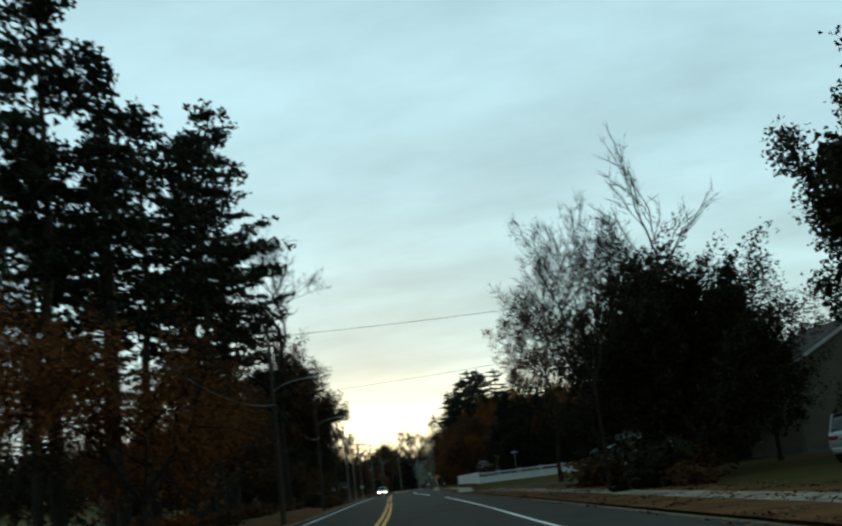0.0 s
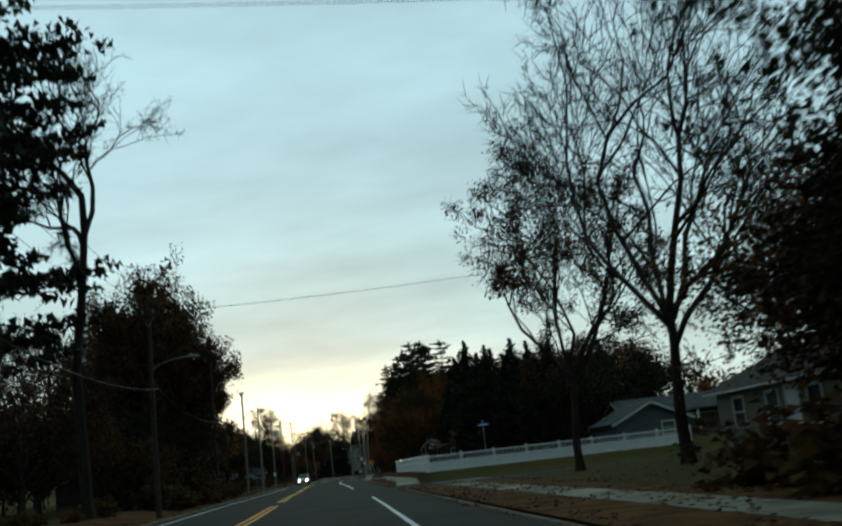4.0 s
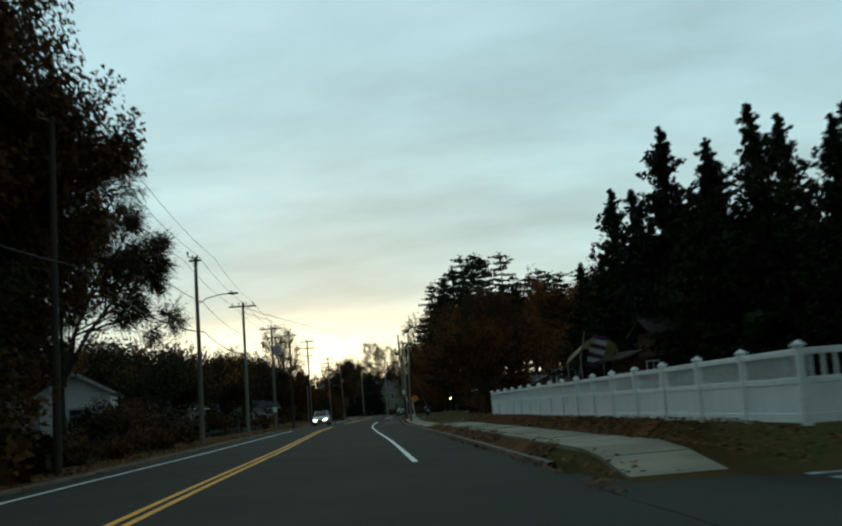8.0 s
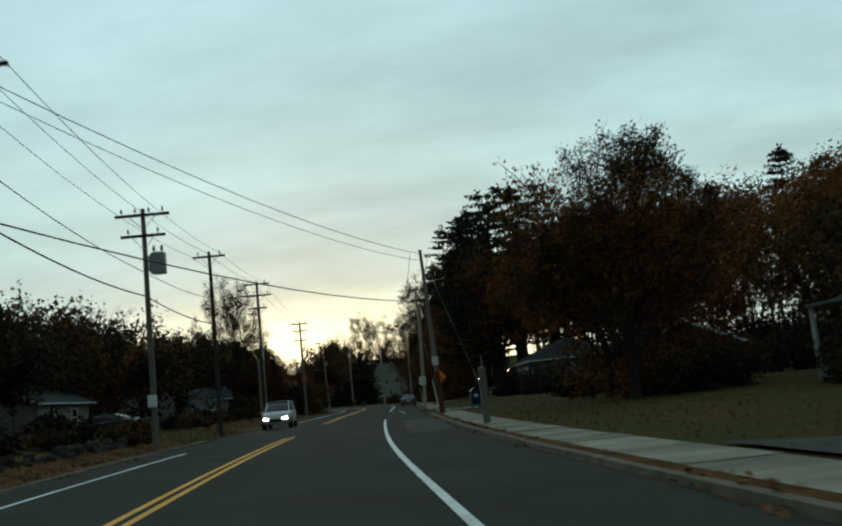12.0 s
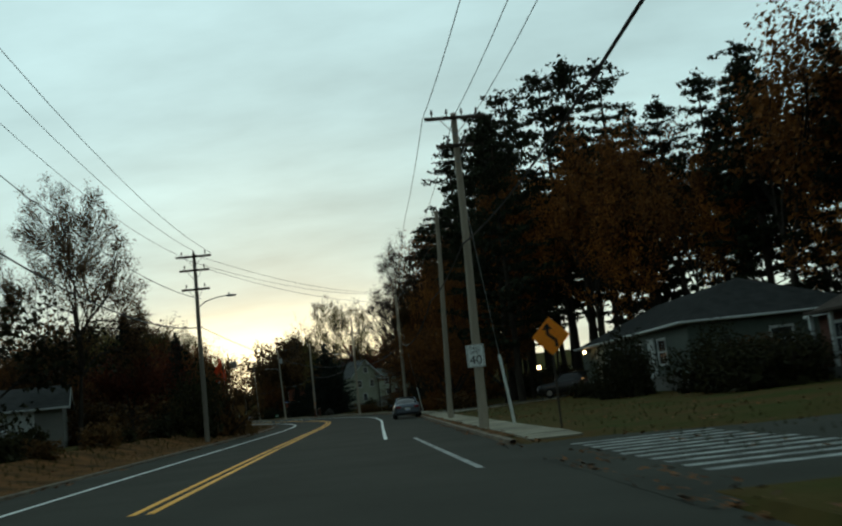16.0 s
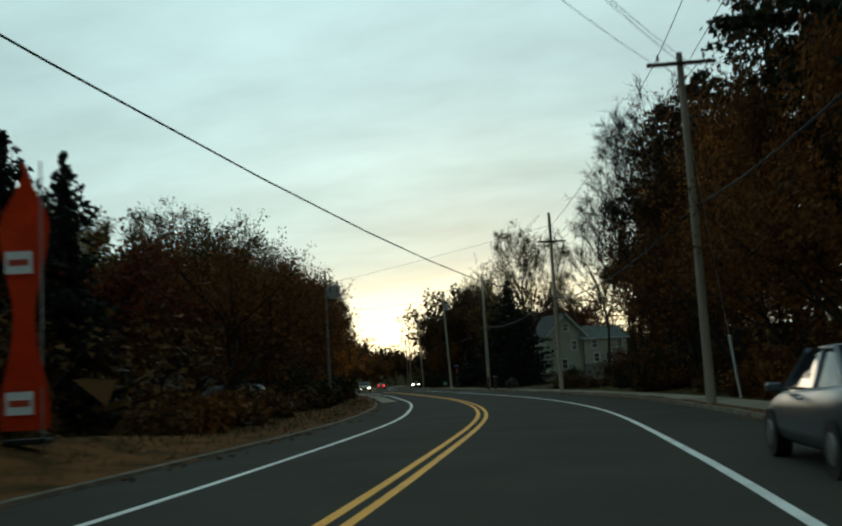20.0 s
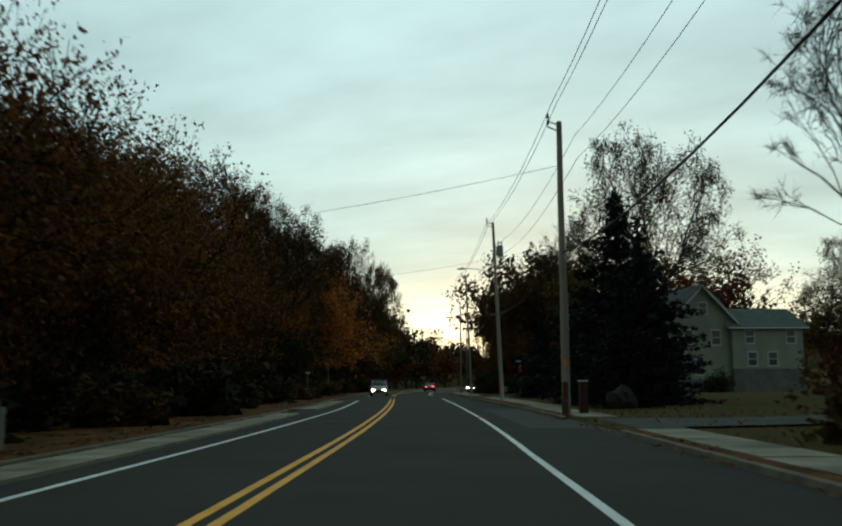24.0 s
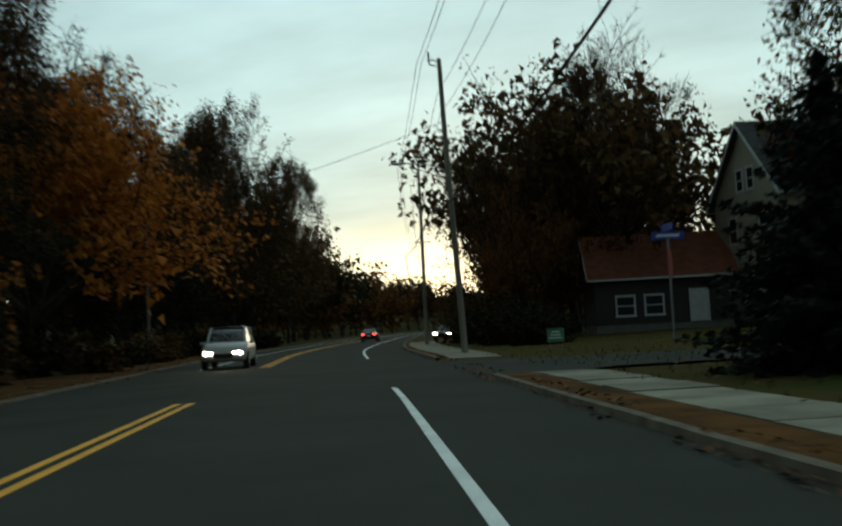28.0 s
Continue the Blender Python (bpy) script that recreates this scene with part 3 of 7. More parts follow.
def broadleaf(name, label, seed, leaf_mat, per=6, size=0.16, scatter=0.5, core=0, twig=None, **kw):
    """core: larger leaf sprays deeper in the crown that close it against the sky; twig: fine twigs at the tips."""
    rng = np.random.default_rng(seed)
    if core:
        kw = {"wood": kw["levels"] - (1 if core > 4 or size > 0.15 else 0), **kw}
    trunk, twigs, tips = branchy(rng, **kw)
    if twig:
        sprays(rng, twigs[0], twigs[1], tips, **twig)
    if per:
        V, F = [], []
        leaves(rng, V, F, tips, per, scatter, size)
        if core:
            leaves(rng, V, F, tips, core, scatter * 0.8, size * (1.5 if size > 0.15 else 2.0), pull=0.33)
        return TreeKind(name, label, trunk, (V, F), leaf_mat, twigs)
    return TreeKind(name, label, trunk, twigs, TWIG)


def pine(seed, height=26.0, bare=0.35, reach=4.6, tufts=9):
    """White pine: tall bole, tiers of level boughs with flat needle plates."""
    rng = np.random.default_rng(seed)
    Vt, Ft, V, F = [], [], [], []
    p = np.array([0.0, 0.0, -0.3])
    pts = [p]
    for s in range(10):
        q = p + np.array([rng.normal(0, 0.10), rng.normal(0, 0.10), (height + 0.3) / 10])
        frustum(Vt, Ft, p, q, 0.36 * (1 - 0.09 * s), 0.36 * (1 - 0.09 * (s + 1)) + 0.01, 8)
        p = q
        pts.append(p)
    z = height * bare
    while z < height - 0.4:
        u = (z / height - bare) / (1 - bare)
        n = rng.integers(3, 6)
        for _ in range(n):
            a = rng.uniform(0, 6.28)
            ln = reach * (0.55 + 0.6 * math.sin(min(1, u * 1.25 + 0.25) * math.pi * 0.8)) * (1 - 0.72 * u ** 2.2) * rng.uniform(0.55, 1.15)
            i = min(int((z + 0.3) / (height + 0.3) * 10), 9)
            c = pts[i] + (pts[i + 1] - pts[i]) * (((z + 0.3) / (height + 0.3) * 10) - i)
            d = np.array([math.cos(a), math.sin(a), rng.uniform(-0.05, 0.35)])
            e = c + d * ln
            frustum(Vt, Ft, c, e, 0.06, 0.015, 3)
            cs = [(c + d * ln * v + rng.normal(0, 0.22, 3) * (1, 1, 0.4), d) for v in np.linspace(0.35, 1.05, max(3, int(ln * 2.0)))]
            leaves(rng, V, F, cs, tufts, 0.40, 0.19, 1.3)
        z += rng.uniform(0.55, 1.15)
    leaves(rng, V, F, [(pts[-1] - (0, 0, k * 0.5), None) for k in range(3)], 14, 0.3, 0.22)
    return (Vt, Ft), (V, F)


def spruce(seed, height=10.0, radius=2.6, tufts=7, ragged=0.25, power=1.0):
    """A conifer cone of drooping boughs in uneven tiers, with a thin leader."""
    rng = np.random.default_rng(seed)
    Vt, Ft, V, F = [], [], [], []
    frustum(Vt, Ft, np.array([0, 0, -0.3]), np.array([0, 0, height * 0.5]), 0.2, 0.12, 7)
    frustum(Vt, Ft, np.array([0, 0, height * 0.5]), np.array([0, 0, height]), 0.12, 0.01, 5)
    z = 0.3
    while z < height * 0.985:
        u = z / height
        n = 12 if u < 0.6 else 8
        tier = 1 + ragged * 0.35 * rng.normal()
        side = rng.uniform(0, 6.28)
        for k in range(n):
            a = rng.uniform(0, 6.28)
            ln = (radius * (1 - u) ** power * tier * (1 + ragged * 0.7 * math.cos(a - side)) + 0.06) * rng.uniform(1 - 1.6 * ragged, 1 + ragged)
            ln = max(ln, 0.05)
            d = np.array([math.cos(a), math.sin(a), -0.30 + 0.75 * u])
            c = np.array([0, 0, z + rng.uniform(-0.1, 0.1)])
            if k % 4 == 0:
                frustum(Vt, Ft, c, c + d * ln * 0.8, 0.03, 0.008, 3)
            m_ = max(2, int(ln * 2.2))
            cs = [(c + d * ln * v + np.array([0, 0, 0.25 * ln * v * v * 0.5]), d) for v in np.linspace(0.4, 1.04, m_)]
            leaves(rng, V, F, cs, tufts, 0.03 + 0.13 * min(1.0, ln), 0.055 + 0.075 * min(1.0, ln), 0.6)
            if u < 0.9 and k % 2 == 0:
                leaves(rng, V, F, [(c + d * ln * 0.35, d), (c + d * ln * 0.6, d)], 2, 0.16, 0.36 * (1 - u) + 0.1, 0.3)
        z += 0.26 + 0.12 * (1 - u)
    leaves(rng, V, F, [(np.array([0, 0, height - 0.14 * k]), None) for k in range(6)], 5, 0.03, 0.10)
    return (Vt, Ft), (V, F)


def bush(seed, n=140, per=7, rx=1.0, rz=0.8, leaf=0.085):
    rng = np.random.default_rng(seed)
    Vt, Ft, V, F = [], [], [], []
    cs = []
    lumps = [(rng.normal(0, 0.45, 3) * (rx, rx, 0.3) + (0, 0, rz * 0.7), rng.uniform(0.45, 0.8)) for _ in range(7)]
    for _ in range(n):
        c, r = lumps[rng.integers(0, 7)]
        d = rng.normal(0, 1, 3)
        d /= np.linalg.norm(d)
        q = c + d * r * rng.uniform(0.75, 1.0) * (1, 1, 0.9)
        q[2] = abs(q[2])
        cs.append((q, d))
    for c, d in cs[::9]:
        frustum(Vt, Ft, np.array([c[0] * 0.15, c[1] * 0.15, 0]), c, 0.03, 0.008, 3)
    leaves(rng, V, F, cs, per, 0.12, leaf)
    leaves(rng, V, F, cs[::2], 1, 0.12, min(0.26, leaf * 3.6), pull=0.2)
    return (Vt, Ft), (V, F)


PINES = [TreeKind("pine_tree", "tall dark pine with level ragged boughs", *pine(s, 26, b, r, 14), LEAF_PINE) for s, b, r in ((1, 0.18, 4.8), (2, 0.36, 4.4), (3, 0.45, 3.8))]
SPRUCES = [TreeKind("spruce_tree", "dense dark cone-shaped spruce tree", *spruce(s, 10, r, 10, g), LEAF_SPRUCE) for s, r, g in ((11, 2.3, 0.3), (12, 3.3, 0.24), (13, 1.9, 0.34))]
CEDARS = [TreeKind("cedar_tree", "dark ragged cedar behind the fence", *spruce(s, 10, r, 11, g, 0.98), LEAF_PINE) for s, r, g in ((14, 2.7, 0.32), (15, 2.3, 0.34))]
round_kw = dict(height=12.0, fork=2.2, spread=0.9, levels=4, kids=(6, 4, 4, 3), trunk_r=0.26)
lite_kw = dict(height=12.0, fork=2.0, spread=0.9, levels=4, kids=(5, 4, 3, 3), trunk_r=0.26)
RUST = [broadleaf("maple_tree", "maple in rust-brown autumn leaf", s, LEAF_RUST, 13, 0.09, 0.34, 4, **round_kw) for s in (21, 22)]
BROWN = [broadleaf("oak_tree", "oak with dull brown leaves still on", s, LEAF_BROWN, 13, 0.09, 0.34, 4, **round_kw) for s in (23, 24)]
RED = [broadleaf("maple_tree", "maple in dark red autumn leaf", 25, LEAF_RED, 13, 0.11, 0.32, 3, **round_kw)]
ORANGE = [broadleaf("maple_tree", "maple in bright orange autumn leaf", 26, LEAF_ORANGE, 13, 0.11, 0.32, 3, **round_kw)]
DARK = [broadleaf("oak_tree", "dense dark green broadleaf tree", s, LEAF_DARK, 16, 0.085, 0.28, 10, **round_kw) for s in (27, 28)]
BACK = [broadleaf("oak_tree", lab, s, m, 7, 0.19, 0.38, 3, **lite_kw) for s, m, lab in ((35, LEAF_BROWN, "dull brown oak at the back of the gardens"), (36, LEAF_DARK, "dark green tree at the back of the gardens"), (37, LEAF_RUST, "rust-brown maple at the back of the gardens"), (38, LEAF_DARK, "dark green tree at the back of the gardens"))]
tall_kw = dict(height=22.0, fork=8.0, spread=0.55, levels=4, kids=(5, 4, 3, 3), trunk_r=0.27, up=0.6)
WOOD_RUST = [broadleaf("forest_tree", "tall woodland tree with rust leaves high up", s, LEAF_RUST, 9, 0.17, 0.5, 1, **tall_kw) for s in (31, 32)]
WOOD_BROWN = [broadleaf("forest_tree", "tall woodland tree with thin brown leaves", s, LEAF_BROWN, 8, 0.17, 0.5, 1, **tall_kw) for s in (33, 34)]
bare_kw = dict(height=16.0, fork=4.4, spread=0.74, levels=5, kids=(7, 5, 4, 3, 2), trunk_r=0.25, up=0.4, wob=0.24, shorten=0.66, env=(9.9, 5.2, 6.2), twig=dict(per=2, length=0.75))
BARE = [broadleaf("bare_tree", "leafless tree with a fan of fine branches", s, TWIG, 0, **bare_kw) for s in (41, 42)]
BARE_TALL = [broadleaf("bare_tree", "tall leafless tree with upright limbs", s, TWIG, 0, **{**bare_kw, "height": 20.0, "fork": 7.0, "spread": 0.42, "trunk_r": 0.19, "kids": (5, 4, 3, 3, 2), "env": (13.2, 4.0, 7.4)}) for s in (43, 44)]
SPARSE = [broadleaf("thin_leaved_tree", "nearly bare tree with a few last leaves", s, LEAF_BROWN, 7, 0.075, 0.32, **bare_kw) for s in (45, 46)]
SPARSE_Y = [broadleaf("thin_leaved_tree", "open crown with thin yellowish leaves", s, LEAF_YELLOW, 5, 0.085, 0.34, **{**bare_kw, "spread": 0.9, "env": (9.6, 6.0, 6.4)}) for s in (47,)]
RUST_OPEN = broadleaf("maple_tree", "broad maple with thin dull brown leaves", 48, LEAF_BROWN, 9, 0.09, 0.36, **{**bare_kw, "spread": 0.85, "fork": 3.4, "env": (9.2, 5.8, 6.8)})
VASE = broadleaf("bare_tree", "tall bare roadside tree forking high above its trunk", 51, TWIG, 0, height=25.0, fork=13.4, spread=0.62, levels=5, kids=(4, 5, 4, 4, 2), trunk_r=0.3, up=0.45, wob=0.26, shorten=0.66, env=(19.6, 4.7, 5.6), twig=dict(per=2, length=0.6))
LEANING = broadleaf("bare_tree", "bare tree with long upswept leaning limbs", 52, TWIG, 0, height=16.0, fork=6.5, spread=0.36, levels=4, kids=(3, 4, 4, 3), trunk_r=0.2, up=0.05, lean=(0.5, 0.0), shorten=0.62, wob=0.16, twig=dict(per=3, length=0.7, fan=0.4))
WILLOW = broadleaf("thin_leaved_tree", "broad open tree with fine drooping twigs and thin leaves", 53, LEAF_BROWN, 9, 0.06, 0.3, height=13.0, fork=3.0, spread=0.8, levels=5, kids=(7, 5, 4, 3, 2), trunk_r=0.26, up=0.5, droop=0.1, env=(7.4, 4.6, 5.4), twig=dict(per=7, length=0.95, hang=0.9))
CLUMP = broadleaf("oak_tree", "many-stemmed tree with dark red leaves at the top", 54, LEAF_BROWN, 14, 0.09, 0.34, 8, height=17.0, fork=4.5, spread=0.8, levels=4, kids=(7, 5, 4, 3), trunk_r=0.2, stems=3, up=0.6, env=(9.4, 4.3, 7.4))
FAR = [broadleaf("far_tree", "distant woodland tree in late autumn", s, m, 5, 0.42, 0.8, 3, height=14.0, fork=1.6, spread=0.75, levels=3, kids=(5, 4, 3), trunk_r=0.25) for s, m in ((61, LEAF_BROWN), (62, LEAF_DARK), (63, LEAF_RUST))]
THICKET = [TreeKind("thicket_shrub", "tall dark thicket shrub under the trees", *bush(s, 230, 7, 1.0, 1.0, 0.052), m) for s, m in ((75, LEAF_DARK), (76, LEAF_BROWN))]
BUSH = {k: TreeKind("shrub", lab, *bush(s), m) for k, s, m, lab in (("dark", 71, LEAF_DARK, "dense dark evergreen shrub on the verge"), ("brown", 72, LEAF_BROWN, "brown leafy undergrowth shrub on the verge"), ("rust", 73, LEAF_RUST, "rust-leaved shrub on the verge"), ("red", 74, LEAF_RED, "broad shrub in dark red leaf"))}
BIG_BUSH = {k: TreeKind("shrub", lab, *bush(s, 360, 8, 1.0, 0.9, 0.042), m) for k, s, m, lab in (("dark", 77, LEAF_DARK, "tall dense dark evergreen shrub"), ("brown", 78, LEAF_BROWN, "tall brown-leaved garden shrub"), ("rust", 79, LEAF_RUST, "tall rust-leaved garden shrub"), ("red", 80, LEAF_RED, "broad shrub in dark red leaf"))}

rt = random.Random(5)


def sow(kinds, rows, spin=True, **kw):
    for k, (y, off, h, *w) in enumerate(rows):
        kinds[k % len(kinds)].plant(y, off, h, rt.uniform(0, 360) if spin else 0.0, wide=w[0] if w else 1.0, **kw)


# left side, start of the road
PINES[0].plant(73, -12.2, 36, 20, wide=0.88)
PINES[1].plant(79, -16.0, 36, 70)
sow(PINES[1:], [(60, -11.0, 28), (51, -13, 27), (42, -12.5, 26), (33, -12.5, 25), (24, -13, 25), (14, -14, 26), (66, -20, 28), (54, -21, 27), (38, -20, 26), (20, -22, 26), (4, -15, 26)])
sow(RUST, [(46, -10, 8.5), (34, -9.5, 9), (22, -10.5, 9)])
RUST_OPEN.plant(57, -11.5, 11, 40)
RUST_OPEN.plant(28, -15, 12, 140)
sow(BROWN, [(64, -11, 9)])
VASE.plant(78, -8.4, 25.8, 40)
CLUMP.plant(113, -11.6, 22.0, 10, wide=0.95)
BROWN[0].plant(96, -10.5, 7, 50)
WILLOW.plant(136, -13.5, 20, 0, wide=0.85)
DARK[0].plant(112, -15, 9, 20)
sow(DARK, [(101, -11.5, 9), (104.5, -10, 7.5), (109, -11.5, 10)])
sow(THICKET, [(97, -10.5, 4), (100, -9.2, 3.6), (103, -8.8, 4), (106.5, -8.8, 4.2), (110, -9.5, 4)], category="shrub")
BROWN[1].plant(112, -14.5, 17, 30, wide=0.75)
DARK[1].plant(114, -12, 13, 10, wide=0.75)
RUST_OPEN.plant(92, -15.5, 13, 130)
# left, behind the poles
for y in range(124, 262, 7):
    rt.choice(BACK).plant(y + rt.uniform(-3, 3), rt.uniform(-29, -21), rt.uniform(10, 14), rt.uniform(0, 360))
for y in range(110, 300, 9):
    rt.choice(BACK).plant(y + rt.uniform(-3, 3), rt.uniform(-42, -33), rt.uniform(13.5, 17), rt.uniform(0, 360))
sow(BARE, [(236, -26, 15), (246, -30, 14), (206, -38, 16)])
SPARSE[1].plant(251.5, -15.0, 18, 80, wide=0.72)
sow(RED, [(266, -15, 8.5), (287, -17, 10)])
sow(RUST, [(276, -22, 10), (293, -12, 9.5), (300, -15, 11), (270, -27, 10)])
SPRUCES[1].plant(281, -18, 12, 0)
SPRUCES[0].plant(274, -12.6, 9.2, 50)
BIG_BUSH["brown"].plant(254.2, -6.6, 4.9, 20, wide=0.55)
BIG_BUSH["dark"].plant(249.5, -7.4, 5.2, 70, wide=0.6)
sow(BROWN, [(262, -20, 10), (305, -24, 12), (314, -20, 13), (283, -29, 12)])
sow(SPARSE_Y, [(308, -17, 14), (297, -24, 13)])
# left, the big maples
sow(RUST, [(318, -12.5, 12), (326, -13, 13.5, 0.8), (336, -14.5, 14.5, 0.82), (347, -15, 15, 0.82), (357, -15.5, 16, 0.8)], )
sow(BROWN, [(322, -19, 16), (331, -20, 17), (343, -21, 19), (354, -20, 19), (366, -17, 16, 0.85), (373, -18, 18, 0.8)])
sow(RUST, [(341, -13.5, 13), (352, -14, 13.5), (363, -14.5, 14), (331, -12.5, 12), (371, -13.5, 12.5)])
sow(BROWN, [(349, -18.5, 18), (360, -19, 18.5), (379, -15.5, 15.5), (387, -16.5, 18), (328, -16, 15.5)])
sow(BACK, [(338, -27, 19), (350, -27, 20), (362, -25, 20), (380, -24, 20)])
for y in range(310, 396, 4):
    rt.choice(THICKET).plant(y + rt.uniform(-1.5, 1.5), rt.uniform(-14.5, -11), rt.uniform(2.6, 4.6), rt.uniform(0, 360), category="shrub", group="thicket under the maples")
sow(SPARSE, [(384, -18, 23), (393, -12, 21.5, 0.85), (395, -17, 24), (459, -17, 25, 0.75), (447, -19, 26, 0.75)])
sow([RUST_OPEN], [(456, -10.8, 26.5, 0.62), (471, -15.5, 28, 0.72), (490, -11, 27, 0.6), (436, -18, 24, 0.75)], label="tall open oak with thin dull brown leaves")
sow(BROWN, [(478, -13.5, 20), (489, -14, 20), (467, -13, 19), (446, -13.5, 19), (434, -13, 18)])
sow(BARE_TALL, [(376, -21, 22), (419, -17.5, 27), (430, -18, 26)])
sow(SPARSE, [(391, -23, 25), (405, -23, 27), (412, -18, 25, 0.8), (444, -21, 26)])
ORANGE[0].plant(401.5, -9.6, 15.2, 0)
ORANGE[0].plant(392, -13.5, 12, 120, label="maple in dull orange autumn leaf")
sow(DARK, [(384, -10, 7), (392, -10, 7.5), (412, -11, 8), (424, -12, 9), (437, -13, 11)])
sow(BACK[:1], [(450, -16, 16), (462, -14, 15), (415, -22, 20), (408, -16, 18), (428, -20, 19)])
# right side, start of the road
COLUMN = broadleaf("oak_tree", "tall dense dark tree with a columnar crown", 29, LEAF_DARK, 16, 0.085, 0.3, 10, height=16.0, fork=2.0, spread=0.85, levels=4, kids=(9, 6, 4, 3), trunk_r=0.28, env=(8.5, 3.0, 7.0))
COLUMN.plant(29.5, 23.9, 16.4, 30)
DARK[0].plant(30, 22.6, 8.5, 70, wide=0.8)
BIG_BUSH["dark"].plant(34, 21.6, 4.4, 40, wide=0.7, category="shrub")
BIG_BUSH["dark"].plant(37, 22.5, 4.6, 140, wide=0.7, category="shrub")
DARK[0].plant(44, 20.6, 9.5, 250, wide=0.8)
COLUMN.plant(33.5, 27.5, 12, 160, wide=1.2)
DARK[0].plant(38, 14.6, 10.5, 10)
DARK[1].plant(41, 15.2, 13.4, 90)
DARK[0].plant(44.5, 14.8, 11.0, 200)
LEANING.plant(39.5, 11.6, 17.3, 0)
BARE_TALL[1].plant(35, 9.6, 13.6, 0, wide=0.6)
BARE[1].plant(66.4, 16.3, 22.5, 90, wide=0.85)
SPARSE[1].plant(75.8, 14.6, 17.3, 120, wide=0.9)
BROWN[1].plant(60, 21.8, 13.5, 60, wide=1.05)
DARK[0].plant(61, 23.2, 12, 20, wide=1.1)
BROWN[0].plant(57.5, 20.8, 10.5, 200, wide=1.1)
RUST[1].plant(54, 19.5, 8.6, 0)
DARK[1].plant(60, 28, 10, 0)
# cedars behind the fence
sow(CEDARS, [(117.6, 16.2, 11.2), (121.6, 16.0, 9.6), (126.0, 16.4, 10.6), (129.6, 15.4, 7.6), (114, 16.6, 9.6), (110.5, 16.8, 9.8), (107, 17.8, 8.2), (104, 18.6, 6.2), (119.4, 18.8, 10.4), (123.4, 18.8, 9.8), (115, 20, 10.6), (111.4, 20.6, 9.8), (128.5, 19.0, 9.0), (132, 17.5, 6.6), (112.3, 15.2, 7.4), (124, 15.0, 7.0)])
sow(BACK[1::2], [(126, 24, 10.0), (119, 25, 9), (111, 24, 8), (123, 19, 8.5), (117, 19.5, 7.5), (129, 26, 10.0)])
# right, round the white and the brick house
RUST_OPEN.plant(178, 15.6, 13.0, 0, label="broad roadside maple with thin rust-brown leaves")
RUST[0].plant(176.5, 15.4, 12.2, 0)
RUST[1].plant(184, 16.0, 11, 60)
sow(BACK, [(142, 27, 10), (152, 34, 13), (160, 38, 14), (141, 36, 13), (170, 42, 15), (148, 40, 14), (178, 37, 14), (155, 47, 15), (184, 30, 9), (188, 36, 13)])
sow(PINES[:1], [(150, 44, 12), (136, 40, 11)])
# the tall woods
RUST[0].plant(228, 40, 15, 40)
RUST[1].plant(236, 37, 14, 140)
for y in range(176, 250, 6):
    h = 13.5 + (y - 176) * 0.135
    k = rt.choice((WOOD_RUST, WOOD_BROWN, PINES, WOOD_RUST))
    rt.choice(k).plant(y + rt.uniform(-2, 2), rt.uniform(38, 46), h + rt.uniform(-1.5, 2), rt.uniform(0, 360))
    k = rt.choice((WOOD_RUST, WOOD_BROWN, PINES))
    rt.choice(k).plant(y + rt.uniform(-2, 2), rt.uniform(48, 60), h + 1.5 + rt.uniform(-1, 2), rt.uniform(0, 360))
for y in range(250, 346, 5):
    for o0, o1 in ((29, 36), (37, 46)):
        k = rt.choice((WOOD_RUST, PINES, PINES[1:], PINES[1:]))
        rt.choice(k).plant(y + rt.uniform(-2, 2), rt.uniform(o0, o1), rt.uniform(22, 25) + max(0, y - 275) * 0.12, rt.uniform(0, 360))
sow(BARE_TALL, [(337.5, 19.5, 21), (341, 23, 22), (345, 28, 20), (322, 22, 28), (318, 26, 27), (327, 23, 28)])
sow(PINES, [(310, 25, 33), (303, 26, 33), (295, 22, 33), (288, 23, 34), (280, 25, 33), (272, 24, 31), (276, 29, 32), (299, 27, 34)])
sow(PINES, [(266, 15.8, 24), (274.5, 16.8, 27), (284, 15.4, 28), (256, 33, 25), (262, 36, 25), (268, 31, 25), (248, 36, 23), (258, 42, 25), (240, 42, 22)])
AMBER = leafy("amber_leaves", (0.17, 0.060, 0.013), (0.46, 0.17, 0.034), 0.22)
WOOD_AMBER = [broadleaf("forest_tree", "slender woodland tree in amber autumn leaf", s, AMBER, 9, 0.14, 0.5, 1, **{**tall_kw, "fork": 5.0, "spread": 0.6}) for s in (81, 82)]
sow(WOOD_AMBER, [(262, 25, 17, 0.7), (268, 19.5, 20, 0.65), (279, 18.5, 17, 0.7), (257, 30, 16, 0.7), (288, 17.5, 17, 0.7), (295, 15.5, 16, 0.7), (247, 33, 15, 0.7), (236, 35, 15, 0.7), (301, 14, 14, 0.7)])
